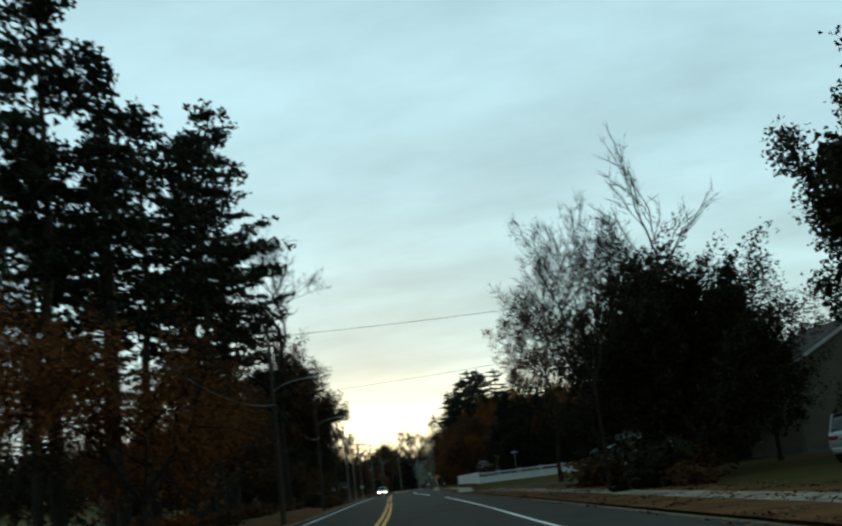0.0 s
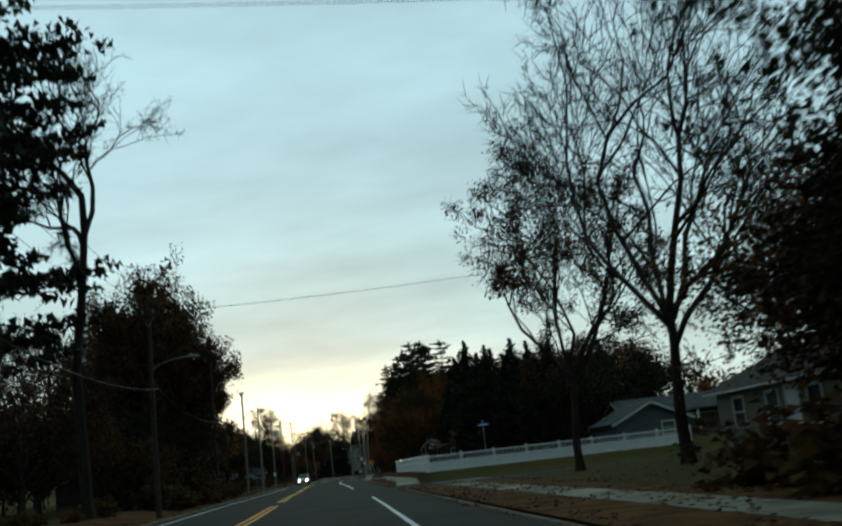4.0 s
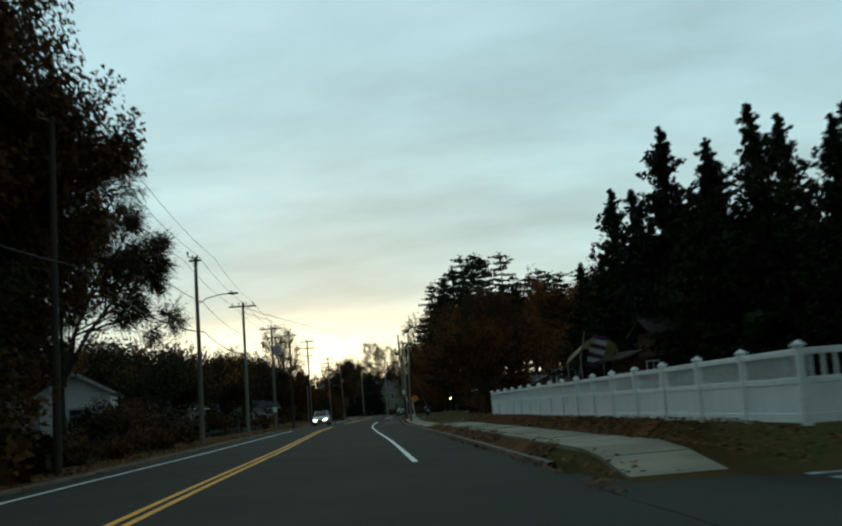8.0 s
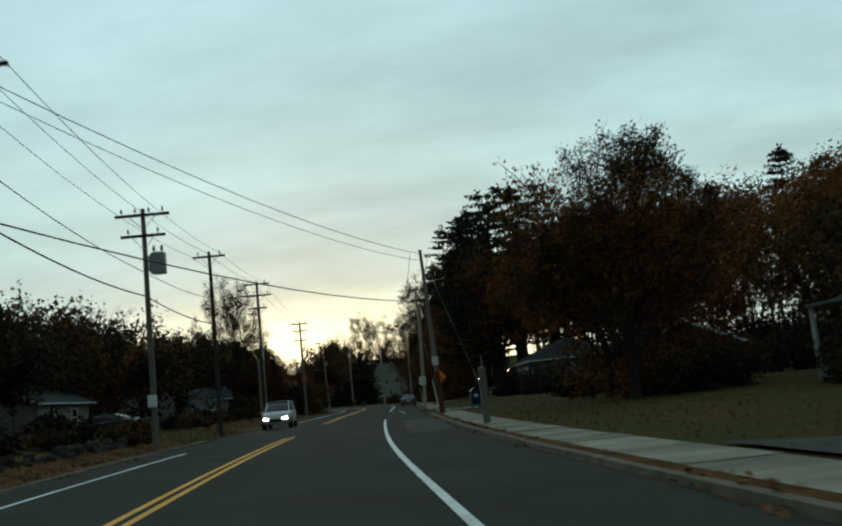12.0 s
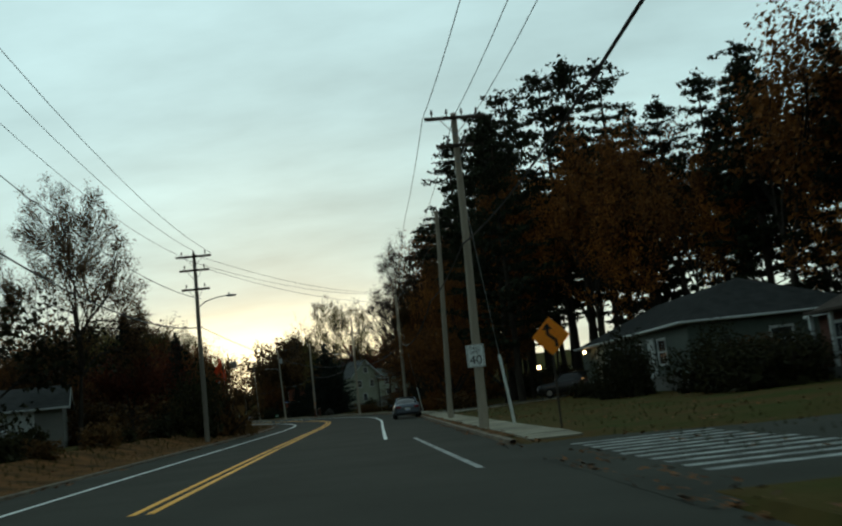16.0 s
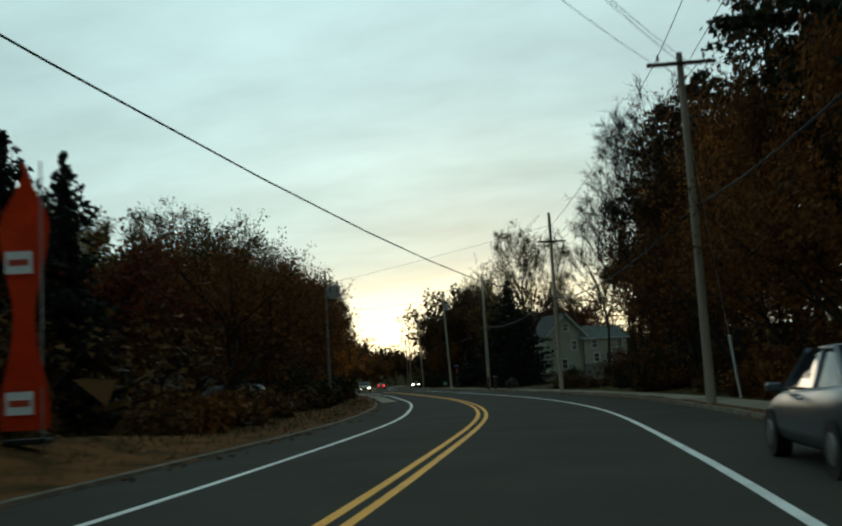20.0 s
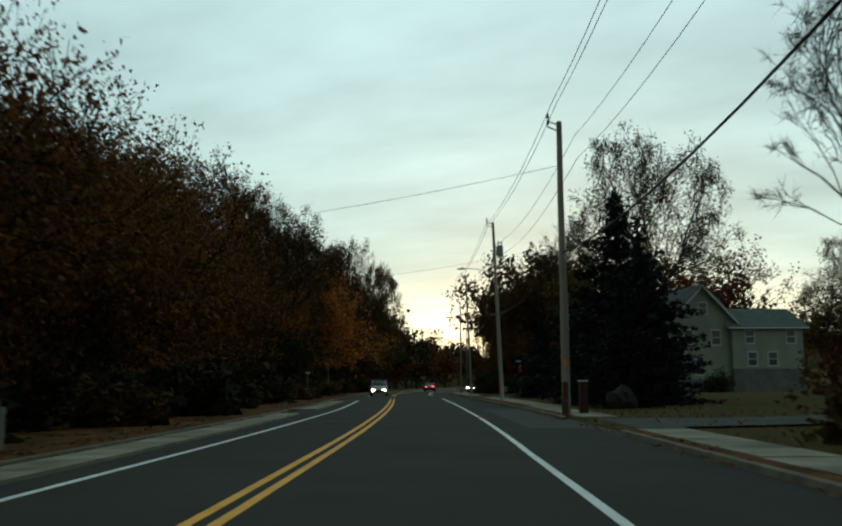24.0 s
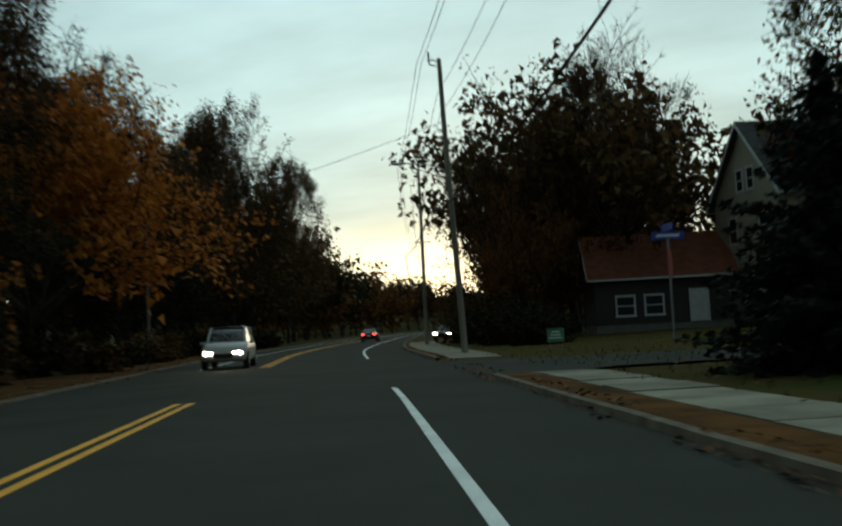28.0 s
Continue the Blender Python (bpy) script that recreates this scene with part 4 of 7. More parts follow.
# thicket under the woods
for y in range(178, 346, 4):
    for o0, o1, h0, h1 in ((34, 40, 2.5, 4.5), (46, 58, 4, 7)) if y < 262 else ((19, 24, 1.6, 3.2), (27, 34, 2.0, 3.6), (40, 50, 2.5, 4.5)):
        if y < 340:
            rt.choice(THICKET).plant(y + rt.uniform(-1.5, 1.5), rt.uniform(o0, o1), rt.uniform(h0, h1), rt.uniform(0, 360), category="shrub", group="thicket in the woods")
sow(WOOD_RUST, [(272, 18, 21, 0.7), (263, 22, 22, 0.7), (268, 25, 24, 0.7), (256, 28, 19, 0.7), (278, 14, 14, 0.75), (293, 14.5, 16, 0.75), (299, 17, 18, 0.75), (283, 20, 21, 0.75)])
sow(WOOD_BROWN, [(291, 18, 21, 0.75), (305, 15, 18, 0.75)])
sow(RUST, [(269, 15, 8), (275, 11.5, 8.5), (283, 12, 9), (290, 12, 9), (297, 12.5, 9.5)])
sow(BARE_TALL, [(311, 13.4, 19), (316, 15.5, 21), (321, 18, 19), (307, 16.5, 21), (314, 20, 20), (326, 22, 20)])
sow(SPARSE, [(305, 14.2, 17, 0.7), (319, 21.5, 19, 0.75), (310.5, 18.2, 18, 0.7)])
# right, round the big house
SPRUCES[1].plant(358, 14.0, 13.0, 0, wide=1.15)
SPRUCES[1].plant(352, 13.8, 8.8, 70, wide=1.2)
SPRUCES[0].plant(347.5, 11.6, 6.0, 90)
SPARSE_Y[0].plant(384.8, 23.4, 25, 30, wide=0.72)
RED[0].plant(411, 38, 20, 0, label="broad maple in purple-red leaf behind the house")
sow(SPARSE_Y, [(402, 53, 18), (408, 62, 17), (398, 60, 18)])
sow(BACK[:1], [(415, 58, 14), (345, 34, 10), (425, 24, 20), (432, 20, 21)])
BIG_BUSH["red"].plant(355.4, 29, 3.8, 0, wide=1.0)
BIG_BUSH["red"].plant(360, 30, 3.6, 40, wide=0.95)
SPRUCES[1].plant(380, 12.8, 6.3, 30, wide=1.3, label="broad dark evergreen at the corner of the lawn")
SPRUCES[1].plant(383.5, 15.8, 6.9, 100, wide=1.25, label="broad dark evergreen at the corner of the lawn")
sow(SPARSE, [(424, 21.5, 21, 0.75), (436, 23, 22, 0.75), (447, 23.5, 22, 0.75), (456, 24.5, 23, 0.75), (466, 26, 24, 0.75)])
sow(BROWN, [(432, 19, 19, 0.8), (441, 23, 20), (453, 23, 20), (423, 15.4, 18, 0.75), (470, 23, 20)])
sow(RED, [(428, 16.5, 7.5)])
sow(RUST, [(418, 14.6, 10, 0.8), (428, 15.5, 12, 0.8)])
for y, off, h, k in ((410, 13.5, 2.6, "dark"), (414, 13, 3.2, "dark"), (424, 12.5, 3.4, "dark"), (430, 13, 3.6, "brown"), (437, 14, 3.6, "dark"), (444, 13, 3.4, "brown")):
    BIG_BUSH[k].plant(y, off, h, rt.uniform(0, 360), wide=1.3, category="shrub")
sow(BARE_TALL, [(431.5, 24, 27), (478, 22, 24), (462, 21, 23)])
# woods across the end of the road and along both sides far off
for y in range(480, 652, 12):
    for s in (-1, 1):
        for o in (16, 28, 42) if s < 0 else (24, 34, 46):
            rt.choice(FAR).plant(y + rt.uniform(-5, 5), s * (o + rt.uniform(-3, 4)), rt.uniform(14, 21), rt.uniform(0, 360))
for o in range(-130, 131, 6):
    rt.choice(FAR).plant(664 + rt.uniform(-10, 12), o + rt.uniform(-3, 3), rt.uniform(15, 20), rt.uniform(0, 360))
for y in range(105, 480, 15):
    rt.choice(FAR).plant(y, rt.uniform(-75, -50), rt.uniform(14, 19), rt.uniform(0, 360))
for y in range(20, 150, 9):
    rt.choice(FAR).plant(y, rt.uniform(42, 60), rt.uniform(9, 12), rt.uniform(0, 360))

# undergrowth along the roadside
for y0, y1, o0, o1, kinds, hh in ((0, 88, -10.5, -7.4, ("brown", "rust", "brown"), (0.5, 1.1)), (88, 104, -9.5, -7.0, ("brown", "dark"), (1.0, 2.0)), (104, 182, -9.5, -7.2, ("dark", "brown"), (0.9, 1.9)),
                                  (198, 250, -11, -8, ("brown", "dark"), (0.8, 1.6)), (266, 300, -12, -8.5, ("brown", "rust"), (0.8, 1.8)),
                                  (306, 395, -12, -7.5, ("dark", "brown", "dark"), (1.2, 2.6)), (400, 470, -11, -7.5, ("brown", "dark"), (1.2, 2.5)),
                                  (266, 300, 9.8, 13, ("brown", "rust"), (0.8, 2.0)), (300, 322, 10.5, 14, ("brown", "dark"), (0.7, 1.6)), (30, 54, 11, 14.5, ("brown", "dark"), (1.0, 2.4))):
    y = y0
    while y < y1:
        BUSH[rt.choice(kinds)].plant(y, rt.uniform(o0, o1), rt.uniform(*hh), rt.uniform(0, 360), wide=rt.uniform(0.9, 1.4), category="shrub", group="roadside undergrowth")
        y += rt.uniform(1.7, 3.2)
for y, off, h, k in ((138, -12, 2.8, "dark"), (141, -12.5, 3.0, "brown"), (144, -13, 3.2, "dark"), (147.5, -13, 3.0, "dark"), (151, -13.2, 2.0, "brown"), (154, -14, 3.2, "dark"), (158, -14, 3.0, "dark"), (162, -15, 3.2, "dark"), (258, -15, 3.4, "brown"), (272, -14, 4.6, "brown"), (196, 20, 3.2, "rust"), (190, 19.5, 3.8, "dark"), (184, 18.5, 3.8, "dark"), (187, 19, 4.0, "brown"), (198, 18.5, 3.4, "dark"), (203, 24, 3.6, "dark"), (180, 18, 3.0, "rust"), (176, 19, 2.8, "dark"), (201, 17.5, 2.6, "dark"), (193.5, 22, 3.6, "red"),
                     (228, 21, 2.4, "dark"), (226, 20, 2.6, "dark"), (230, 21, 2.4, "brown"), (248.5, 17.6, 1.0, "dark"), (251.5, 17.6, 1.2, "dark"),
                     (163, 20.5, 2.0, "dark"), (166, 20.5, 2.2, "dark"), (160.5, 21, 1.6, "dark"), (357, 11, 2.0, "dark"), (360, 12.5, 1.6, "brown"), (382.3, 28.4, 2.3, "dark"), (376, 16, 2.4, "dark")):
    (BIG_BUSH if h > 1.9 else BUSH)[k].plant(y, off, h, rt.uniform(0, 360), wide=1.25, category="shrub")


for y, off, h, w in ((241.2, 17.0, 4.2, 0.62), (239.0, 17.3, 3.6, 0.7), (231.5, 19.2, 3.0, 0.9), (228.0, 18.6, 3.2, 0.9)):
    BIG_BUSH["dark"].plant(y, off, h, rt.uniform(0, 360), wide=w, category="shrub", label="dense clipped dark evergreen shrub before the green house")


# ---- utility poles and lines ----
TRANSFORMER = mat("transformer_grey", (0.30, 0.32, 0.31), (0.24, 0.25, 0.24), rough=0.5, scale=3, fine=30, bump=0.03)
WHITE_METAL = mat("white_sign_sheet", (0.80, 0.84, 0.82), (0.68, 0.72, 0.70), rough=0.5, scale=3, fine=30, bump=0.02)
BLACK_INK = mat("black_sign_ink", (0.012, 0.012, 0.012), rough=0.6, scale=8, fine=40, bump=0.0)


FOOT_STAIN = mat("red_brown_stained_wood", (0.14, 0.055, 0.025), (0.07, 0.03, 0.016), rough=0.9, scale=2.5, fine=40, bump=0.4, stretch=(1, 1, 0.15))


def insulator(parent, x, y, z, s=1.0):
    bm = bmesh.new()
    rod(bm, (x, y, z), (x, y, z + 0.12 * s), 0.02 * s, sides=6)
    rod(bm, (x, y, z + 0.10 * s), (x, y, z + 0.17 * s), 0.06 * s, 0.04 * s, sides=8)
    rod(bm, (x, y, z + 0.17 * s), (x, y, z + 0.26 * s), 0.045 * s, 0.03 * s, sides=8)
    part("insulator", bm, PORCELAIN, parent)


def utility_pole(y, off, height, label, arms=(), lamp=None, can=None, lean=(0.0, 0.0), material=None, stub=None, conduit=None, boxz=None, r=0.15, bracket=0, foot=0.0):
    """A wooden pole square to the road: arms (height, half length, insulators), lamp (height, reach, side), can: transformer (height, radius, side)."""
    root = empty("utility_pole", at(y, off, -0.05) @ pose(0, 0, 0, lean[1], lean[0], 0), label, "utility pole", "poles along the road")
    mt = material or POLE_WOOD
    n, verts, faces = 9, [], []
    for k in range(n + 1):
        z = -0.3 + (height + 0.3) * k / n
        for j in range(10):
            a = 2 * math.pi * j / 10
            q = r * (1 - 0.38 * k / n) * (1 + 0.05 * noise.noise((a, z * 0.6, y)))
            verts.append((0.03 * noise.noise((z * 0.3, y, 0)) + q * math.cos(a), q * math.sin(a), z))
    for k in range(n):
        for j in range(10):
            a, b = k * 10 + j, k * 10 + (j + 1) % 10
            faces.append((a, b, b + 10, a + 10))
    faces.append(tuple(range(n * 10, n * 10 + 10)))
    obj("pole", verts, faces, mt, root)
    if foot:
        part("stained_foot", rodded((0, 0, -0.2), (0, 0, foot), r * 1.06, r * 1.0, sides=10), FOOT_STAIN, root, "reddish-brown stained foot of the pole")
    for z, half, ins in arms:
        arm = part("crossarm", boxed(0, -0.16, z, half * 2, 0.10, 0.12, bevel=0.012), DARK_POLE, root)
        for sx in (-1, 1):
            part("brace", rodded((sx * half * 0.5, -0.16, z - 0.04), (0, -0.13, z - 0.62), 0.016, sides=5), STEEL, root)
        for k in range(ins):
            u = (k + 0.5) / ins * 2 - 1 if ins > 1 else 0
            insulator(arm, u * (half - 0.08) * (1.08 if ins > 1 else 1), -0.16, z + 0.06)
    for k in range(bracket):
        z = height - 0.15 - 0.25 * k
        b = part("bracket", rodded((0, 0, z), (-0.45, 0, z + 0.18), 0.03, sides=6), STEEL, root)
        insulator(b, -0.45, 0, z + 0.18, 1.2)
    if lamp:
        z, reach, side = lamp
        pts = [(0, 0, z - 0.35), (side * reach * 0.25, 0, z - 0.02), (side * reach * 0.6, 0, z + 0.16), (side * reach * 0.85, 0, z + 0.2)]
        v, f = tube_line(pts, 0.032, 6)
        arm = obj("lamp_arm", v, f, STEEL, root, "curved galvanised lamp arm")
        head = bmesh.new()
        bmesh.ops.create_uvsphere(head, u_segments=10, v_segments=6, radius=1.0, matrix=Matrix.Translation((side * (reach * 0.85 + 0.3), 0, z + 0.2)) @ Matrix.Diagonal((0.36, 0.13, 0.075, 1)))
        part("lamp_head", head, STEEL, arm, "flat grey lamp head, unlit", smooth=True)
        part("photocell", rodded((side * (reach * 0.85 + 0.2), 0, z + 0.25), (side * (reach * 0.85 + 0.2), 0, z + 0.36), 0.04, sides=8), STEEL, arm)
    if can:
        z, rad, side = can
        bm = bmesh.new()
        c = side * (r + rad + 0.06)
        rod(bm, (c, 0, z - 0.45), (c, 0, z + 0.4), rad, sides=16)
        rod(bm, (c, 0, z + 0.4), (c, 0, z + 0.46), rad * 1.06, rad * 0.8, sides=16)
        tank = part("transformer", bm, TRANSFORMER, root, "grey transformer can")
        for sx in (-0.5, 0.5):
            insulator(tank, c + sx * rad, 0, z + 0.44, 1.3)
        part("hanger", boxed(side * (r + 0.03), 0, z, 0.1, 0.12, 0.7), STEEL, tank)
    if stub:
        part("stub_pole", rodded((-stub[0], 0.1, -0.3), (-stub[0] + 0.04, 0.1, stub[1]), 0.11, 0.10, sides=9), POLE_WOOD, root, "shorter old pole strapped alongside")
    if conduit:
        part("conduit", rodded((0.1, -0.16, 0.0), (0.1, -0.14, conduit), 0.045, sides=8), STEEL, root, "grey cable conduit")
        for z in (0.6, 2.0, 3.4, 4.6):
            if z < conduit:
                part("strap", boxed(0.05, -0.15, z, 0.24, 0.03, 0.05), STEEL, root)
    if boxz:
        part("meter_box", boxed(-0.02, -0.22, boxz, 0.36, 0.13, 0.5, bevel=0.02), WHITE_METAL, root, "pale meter box with rounded edges")
    return root


utility_pole(47.5, -5.6, 10.9, "wooden utility pole with a street lamp among the pines", arms=((10.6, 0.6, 2),), lamp=(7.6, 2.2, 1), material=DARK_POLE)
utility_pole(81.5, -5.8, 10.7, "wooden utility pole with a street lamp by the bushy tree", arms=((10.4, 0.6, 2),), lamp=(7.9, 2.2, 1), material=DARK_POLE)
utility_pole(111.0, -6.1, 11.5, "bare wooden utility pole with no crossarm", bracket=1, material=DARK_POLE)
utility_pole(136.4, -5.8, 11.0, "wooden utility pole with a street lamp over the verge", arms=((10.75, 0.35, 2),), lamp=(8.5, 2.1, 1), bracket=1)
utility_pole(157.3, -5.6, 10.7, "wooden utility pole with one crossarm", arms=((10.35, 1.1, 4),))
utility_pole(174.6, -5.4, 10.3, "wooden utility pole with two crossarms and a transformer", arms=((10.0, 1.15, 4), (9.1, 0.95, 3)), can=(7.9, 0.33, 1), boxz=2.1)
utility_pole(190.0, -5.4, 10.8, "thin dark utility pole with one crossarm", arms=((10.5, 0.95, 3),), material=DARK_POLE)
utility_pole(209.0, -5.3, 11.3, "utility pole with three crossarms and cable risers", arms=((11.1, 1.0, 3), (10.2, 1.1, 4), (9.2, 0.7, 3)), conduit=8.0, stub=(0.35, 5.2), material=DARK_POLE)
utility_pole(243.7, -5.7, 10.8, "utility pole with three crossarms and a street lamp", arms=((10.6, 1.0, 3), (9.8, 0.85, 3), (8.7, 0.8, 3)), lamp=(8.0, 1.9, 1))
utility_pole(311.3, -8.0, 9.3, "thin utility pole with a large pale transformer", can=(7.8, 0.42, 1), r=0.11)
utility_pole(418, -8.5, 9.0, "thin utility pole before the orange maple", r=0.1)
utility_pole(190.0, 7.4, 9.8, "leaning utility pole with a pale meter box", lean=(-2.2, -2.5), boxz=3.1, r=0.15, foot=2.5)
utility_pole(221.5, 7.35, 11.0, "wooden utility pole carrying a speed limit sign", arms=((10.8, 1.05, 4), (9.8, 0.6, 2)), r=0.17, lean=(0.8, 0), material=PALE_POLE)
utility_pole(240.1, 7.7, 11.2, "plain tall wooden utility pole by the lawn", r=0.16, lean=(2.2, 0), material=PALE_POLE)
utility_pole(276.4, 7.2, 11.4, "wooden utility pole with one crossarm at the wood", arms=((11.0, 1.1, 3),), r=0.16, material=PALE_POLE)
utility_pole(308.8, 7.5, 12.2, "wooden utility pole with a crossarm and a street lamp", arms=((10.2, 1.0, 4),), lamp=(7.6, 2.3, -1), r=0.16, material=PALE_POLE)
utility_pole(338.3, 7.3, 11.6, "wooden utility pole with a cable conduit", conduit=4.8, bracket=2, r=0.17, foot=1.3, material=PALE_POLE)
utility_pole(369.4, 8.05, 13.2, "leaning wooden utility pole with a street lamp", lamp=(9.6, 2.6, -1), bracket=2, lean=(-2.0, 0), can=(11.0, 0.22, 1), r=0.16, material=PALE_POLE)
utility_pole(402.5, 8.5, 13.2, "leaning wooden utility pole with a street lamp", lamp=(8.4, 2.2, -1), bracket=2, lean=(-2.0, 0))
utility_pole(426.0, 8.5, 12.4, "wooden utility pole along the far bend", bracket=2)
utility_pole(470.0, 8.6, 11.5, "wooden utility pole along the far bend", arms=((11.2, 1.0, 3),))


def wire(points, sag, r, label, name="power_cable"):
    """A cable through (y, off, z) supports, sagging between them."""
    pts = []
    for a, b in zip(points, points[1:]):
        (ax, ay), (bx, by) = spot(a[0], a[1]), spot(b[0], b[1])
        n = 10
        for k in range(n):
            u = k / n
            s = sag * (math.hypot(bx - ax, by - ay) / 30) ** 2
            pts.append((ax + (bx - ax) * u, ay + (by - ay) * u, a[2] + (b[2] - a[2]) * u - 4 * s * u * (1 - u)))
    x, y = spot(points[-1][0], points[-1][1])
    pts.append((x, y, points[-1][2]))
    v, f = tube_line(pts, r, 4)
    tagged(obj(name, v, f, CABLE), label, "cable", "overhead lines")


LEFT_TOPS = [(10, 10.8), (47.5, 10.8), (81.5, 10.6), (111, 11.4), (136.4, 10.9), (157.3, 10.6), (174.6, 10.2), (190, 10.7), (209, 11.3), (243.7, 10.8)]
for dx, dz in ((-0.9, 0.0), (0.0, 0.15), (0.9, 0.0)):
    wire([(y, -5.6 + dx, z + dz) for y, z in LEFT_TOPS], 0.55, 0.013, "thin power line between the poles")
wire([(y, -5.5, 6.6) for y, z in LEFT_TOPS], 0.7, 0.03, "thick black telephone cable slung between poles")
wire([(y, -5.45, z - 2.6) for y, z in LEFT_TOPS[3:]], 0.6, 0.018, "power line below the crossarms")
RIGHT_TOPS = [(190, 9.6), (221.5, 10.95), (240.1, 11.1), (276.4, 11.2), (308.8, 10.4)]
for dx in (-0.9, 0.2, 0.9):
    wire([(y, 7.3 + dx, z) for y, z in RIGHT_TOPS], 0.5, 0.013, "thin power line between the poles")
wire([(y, 7.3, 6.4) for y in (190, 221.5, 240.1, 276.4, 308.8, 338.3, 369.4, 402.5, 426, 470)], 0.6, 0.035, "thick black telephone cable slung between poles")
BEND_TOPS = [(308.8, 12.1), (338.3, 12.5), (369.4, 13.1), (402.5, 13.1), (426, 12.4), (470, 11.5), (500, 11.5)]
for dx in (-0.55, -0.35):
    wire([(y, (7.2 if y < 320 else 7.6) + dx, z) for y, z in BEND_TOPS], 0.5, 0.014, "power line along the bend")
wire([(y, 7.9, z - 1.4) for y, z in BEND_TOPS], 0.6, 0.012, "thin power line along the bend")
wire([(y, 8.0, z - 2.3) for y, z in BEND_TOPS], 0.6, 0.012, "thin power line along the bend")
# lines over the road
wire([(157.3, -5.5, 10.3), (190, 7.2, 9.5)], 0.45, 0.016, "bundled cable crossing over the road")
wire([(157.3, -5.5, 9.9), (190, 7.2, 9.1)], 0.5, 0.012, "power line crossing over the road")
wire([(157.3, -5.4, 6.6), (190, 7.2, 6.7)], 0.4, 0.024, "thick black cable crossing over the road")
wire([(47.5, -5.6, 10.4), (50, 14, 11.0)], 0.3, 0.012, "single line crossing over the road")
wire([(81.5, -5.8, 10.6), (86, 17, 12.2)], 0.3, 0.014, "single line crossing over the road")
for dx, dz in ((-0.9, 0.0), (0.2, 0.0), (0.9, -0.9)):
    wire([(243.7, -5.7 + dx, 10.7 + dz), (276.4, 7.2 + dx, 11.2 + dz)], 0.5, 0.012, "power line crossing over the road")
wire([(243.7, -5.6, 6.6), (308.8, 7.3, 6.6)], 0.25, 0.02, "thick black cable crossing over the road")
wire([(311.3, -8.0, 8.4), (308.8, 7.5, 11.4)], 0.3, 0.008, "service line crossing over the road")
wire([(352, -14, 9.5), (338.3, 7.3, 9.9)], 0.5, 0.009, "service line crossing over the road")
wire([(392, -13, 11.5), (369.4, 7.9, 10.6)], 0.5, 0.009, "service line crossing over the road")
wire([(418, -8.5, 8.6), (405, 8.4, 11.0)], 0.5, 0.014, "service line crossing over the road")


def guy_guard(y0, o0, y1, o1, z1, label):
    """A guy wire with a pale plastic guard on its lower end."""
    (ax, ay), (bx, by) = spot(y0, o0), spot(y1, o1)
    root = empty("guy_wire", pose(ax, ay, rise(y0, o0) - 0.05), label, "guy wire")
    d = Vector((bx - ax, by - ay, z1))
    part("guard", rodded((0, 0, 0), d.normalized() * 2.5, 0.055, 0.05, sides=9), WHITE_METAL if "white" in label else POLE_WOOD, root)
    part("strand", rodded(d.normalized() * 2.5, d, 0.012, sides=5), STEEL, root)


guy_guard(189.9, 10.2, 190.0, 7.3, 8.8, "weathered guy guard leaning to the pole")
guy_guard(222.6, 8.55, 221.6, 7.4, 9.4, "white guy guard beside the speed limit sign")
guy_guard(280.4, 9.2, 276.6, 7.3, 9.0, "white guy guard on the verge by the wood")
guy_guard(317.5, 12.6, 309.4, 7.7, 9.5, "weathered guy guard on the lawn")

# ---- signs ----
def lettering(text, size, m, parent, name):
    cu = bpy.data.curves.new(name, "FONT")
    cu.body, cu.size, cu.align_x, cu.align_y, cu.extrude = text, size, "CENTER", "CENTER", 0.002
    cu.materials.append(BLACK_INK)
    ob = new(name, cu)
    ob.matrix_basis = m
    ob.parent = parent
    return ob


def speed_sign(y, off, z):
    root = empty("speed_limit_sign", at(y, off, 0) @ pose(0, -0.2, 0), "white speed limit sign on the wooden pole", "road sign")
    bm = boxed(0, 0, z, 0.61, 0.012, 0.76, bevel=0.004)
    part("plate", bm, WHITE_METAL, root)
    for dx, dz, sx, sz in ((0, 0.35, 0.55, 0.014), (0, -0.35, 0.55, 0.014), (-0.27, 0, 0.014, 0.70), (0.27, 0, 0.014, 0.70)):
        part("border", boxed(dx, -0.008, z + dz, sx, 0.004, sz), BLACK_INK, root)
    lettering("SPEED", 0.15, pose(0, -0.009, z + 0.24, 90), root, "legend")
    lettering("LIMIT", 0.15, pose(0, -0.009, z + 0.11, 90), root, "legend")
    lettering("40", 0.42, pose(0, -0.009, z - 0.15, 90), root, "number")
    part("strap", boxed(0, 0.1, z + 0.2, 0.3, 0.2, 0.03), STEEL, root)


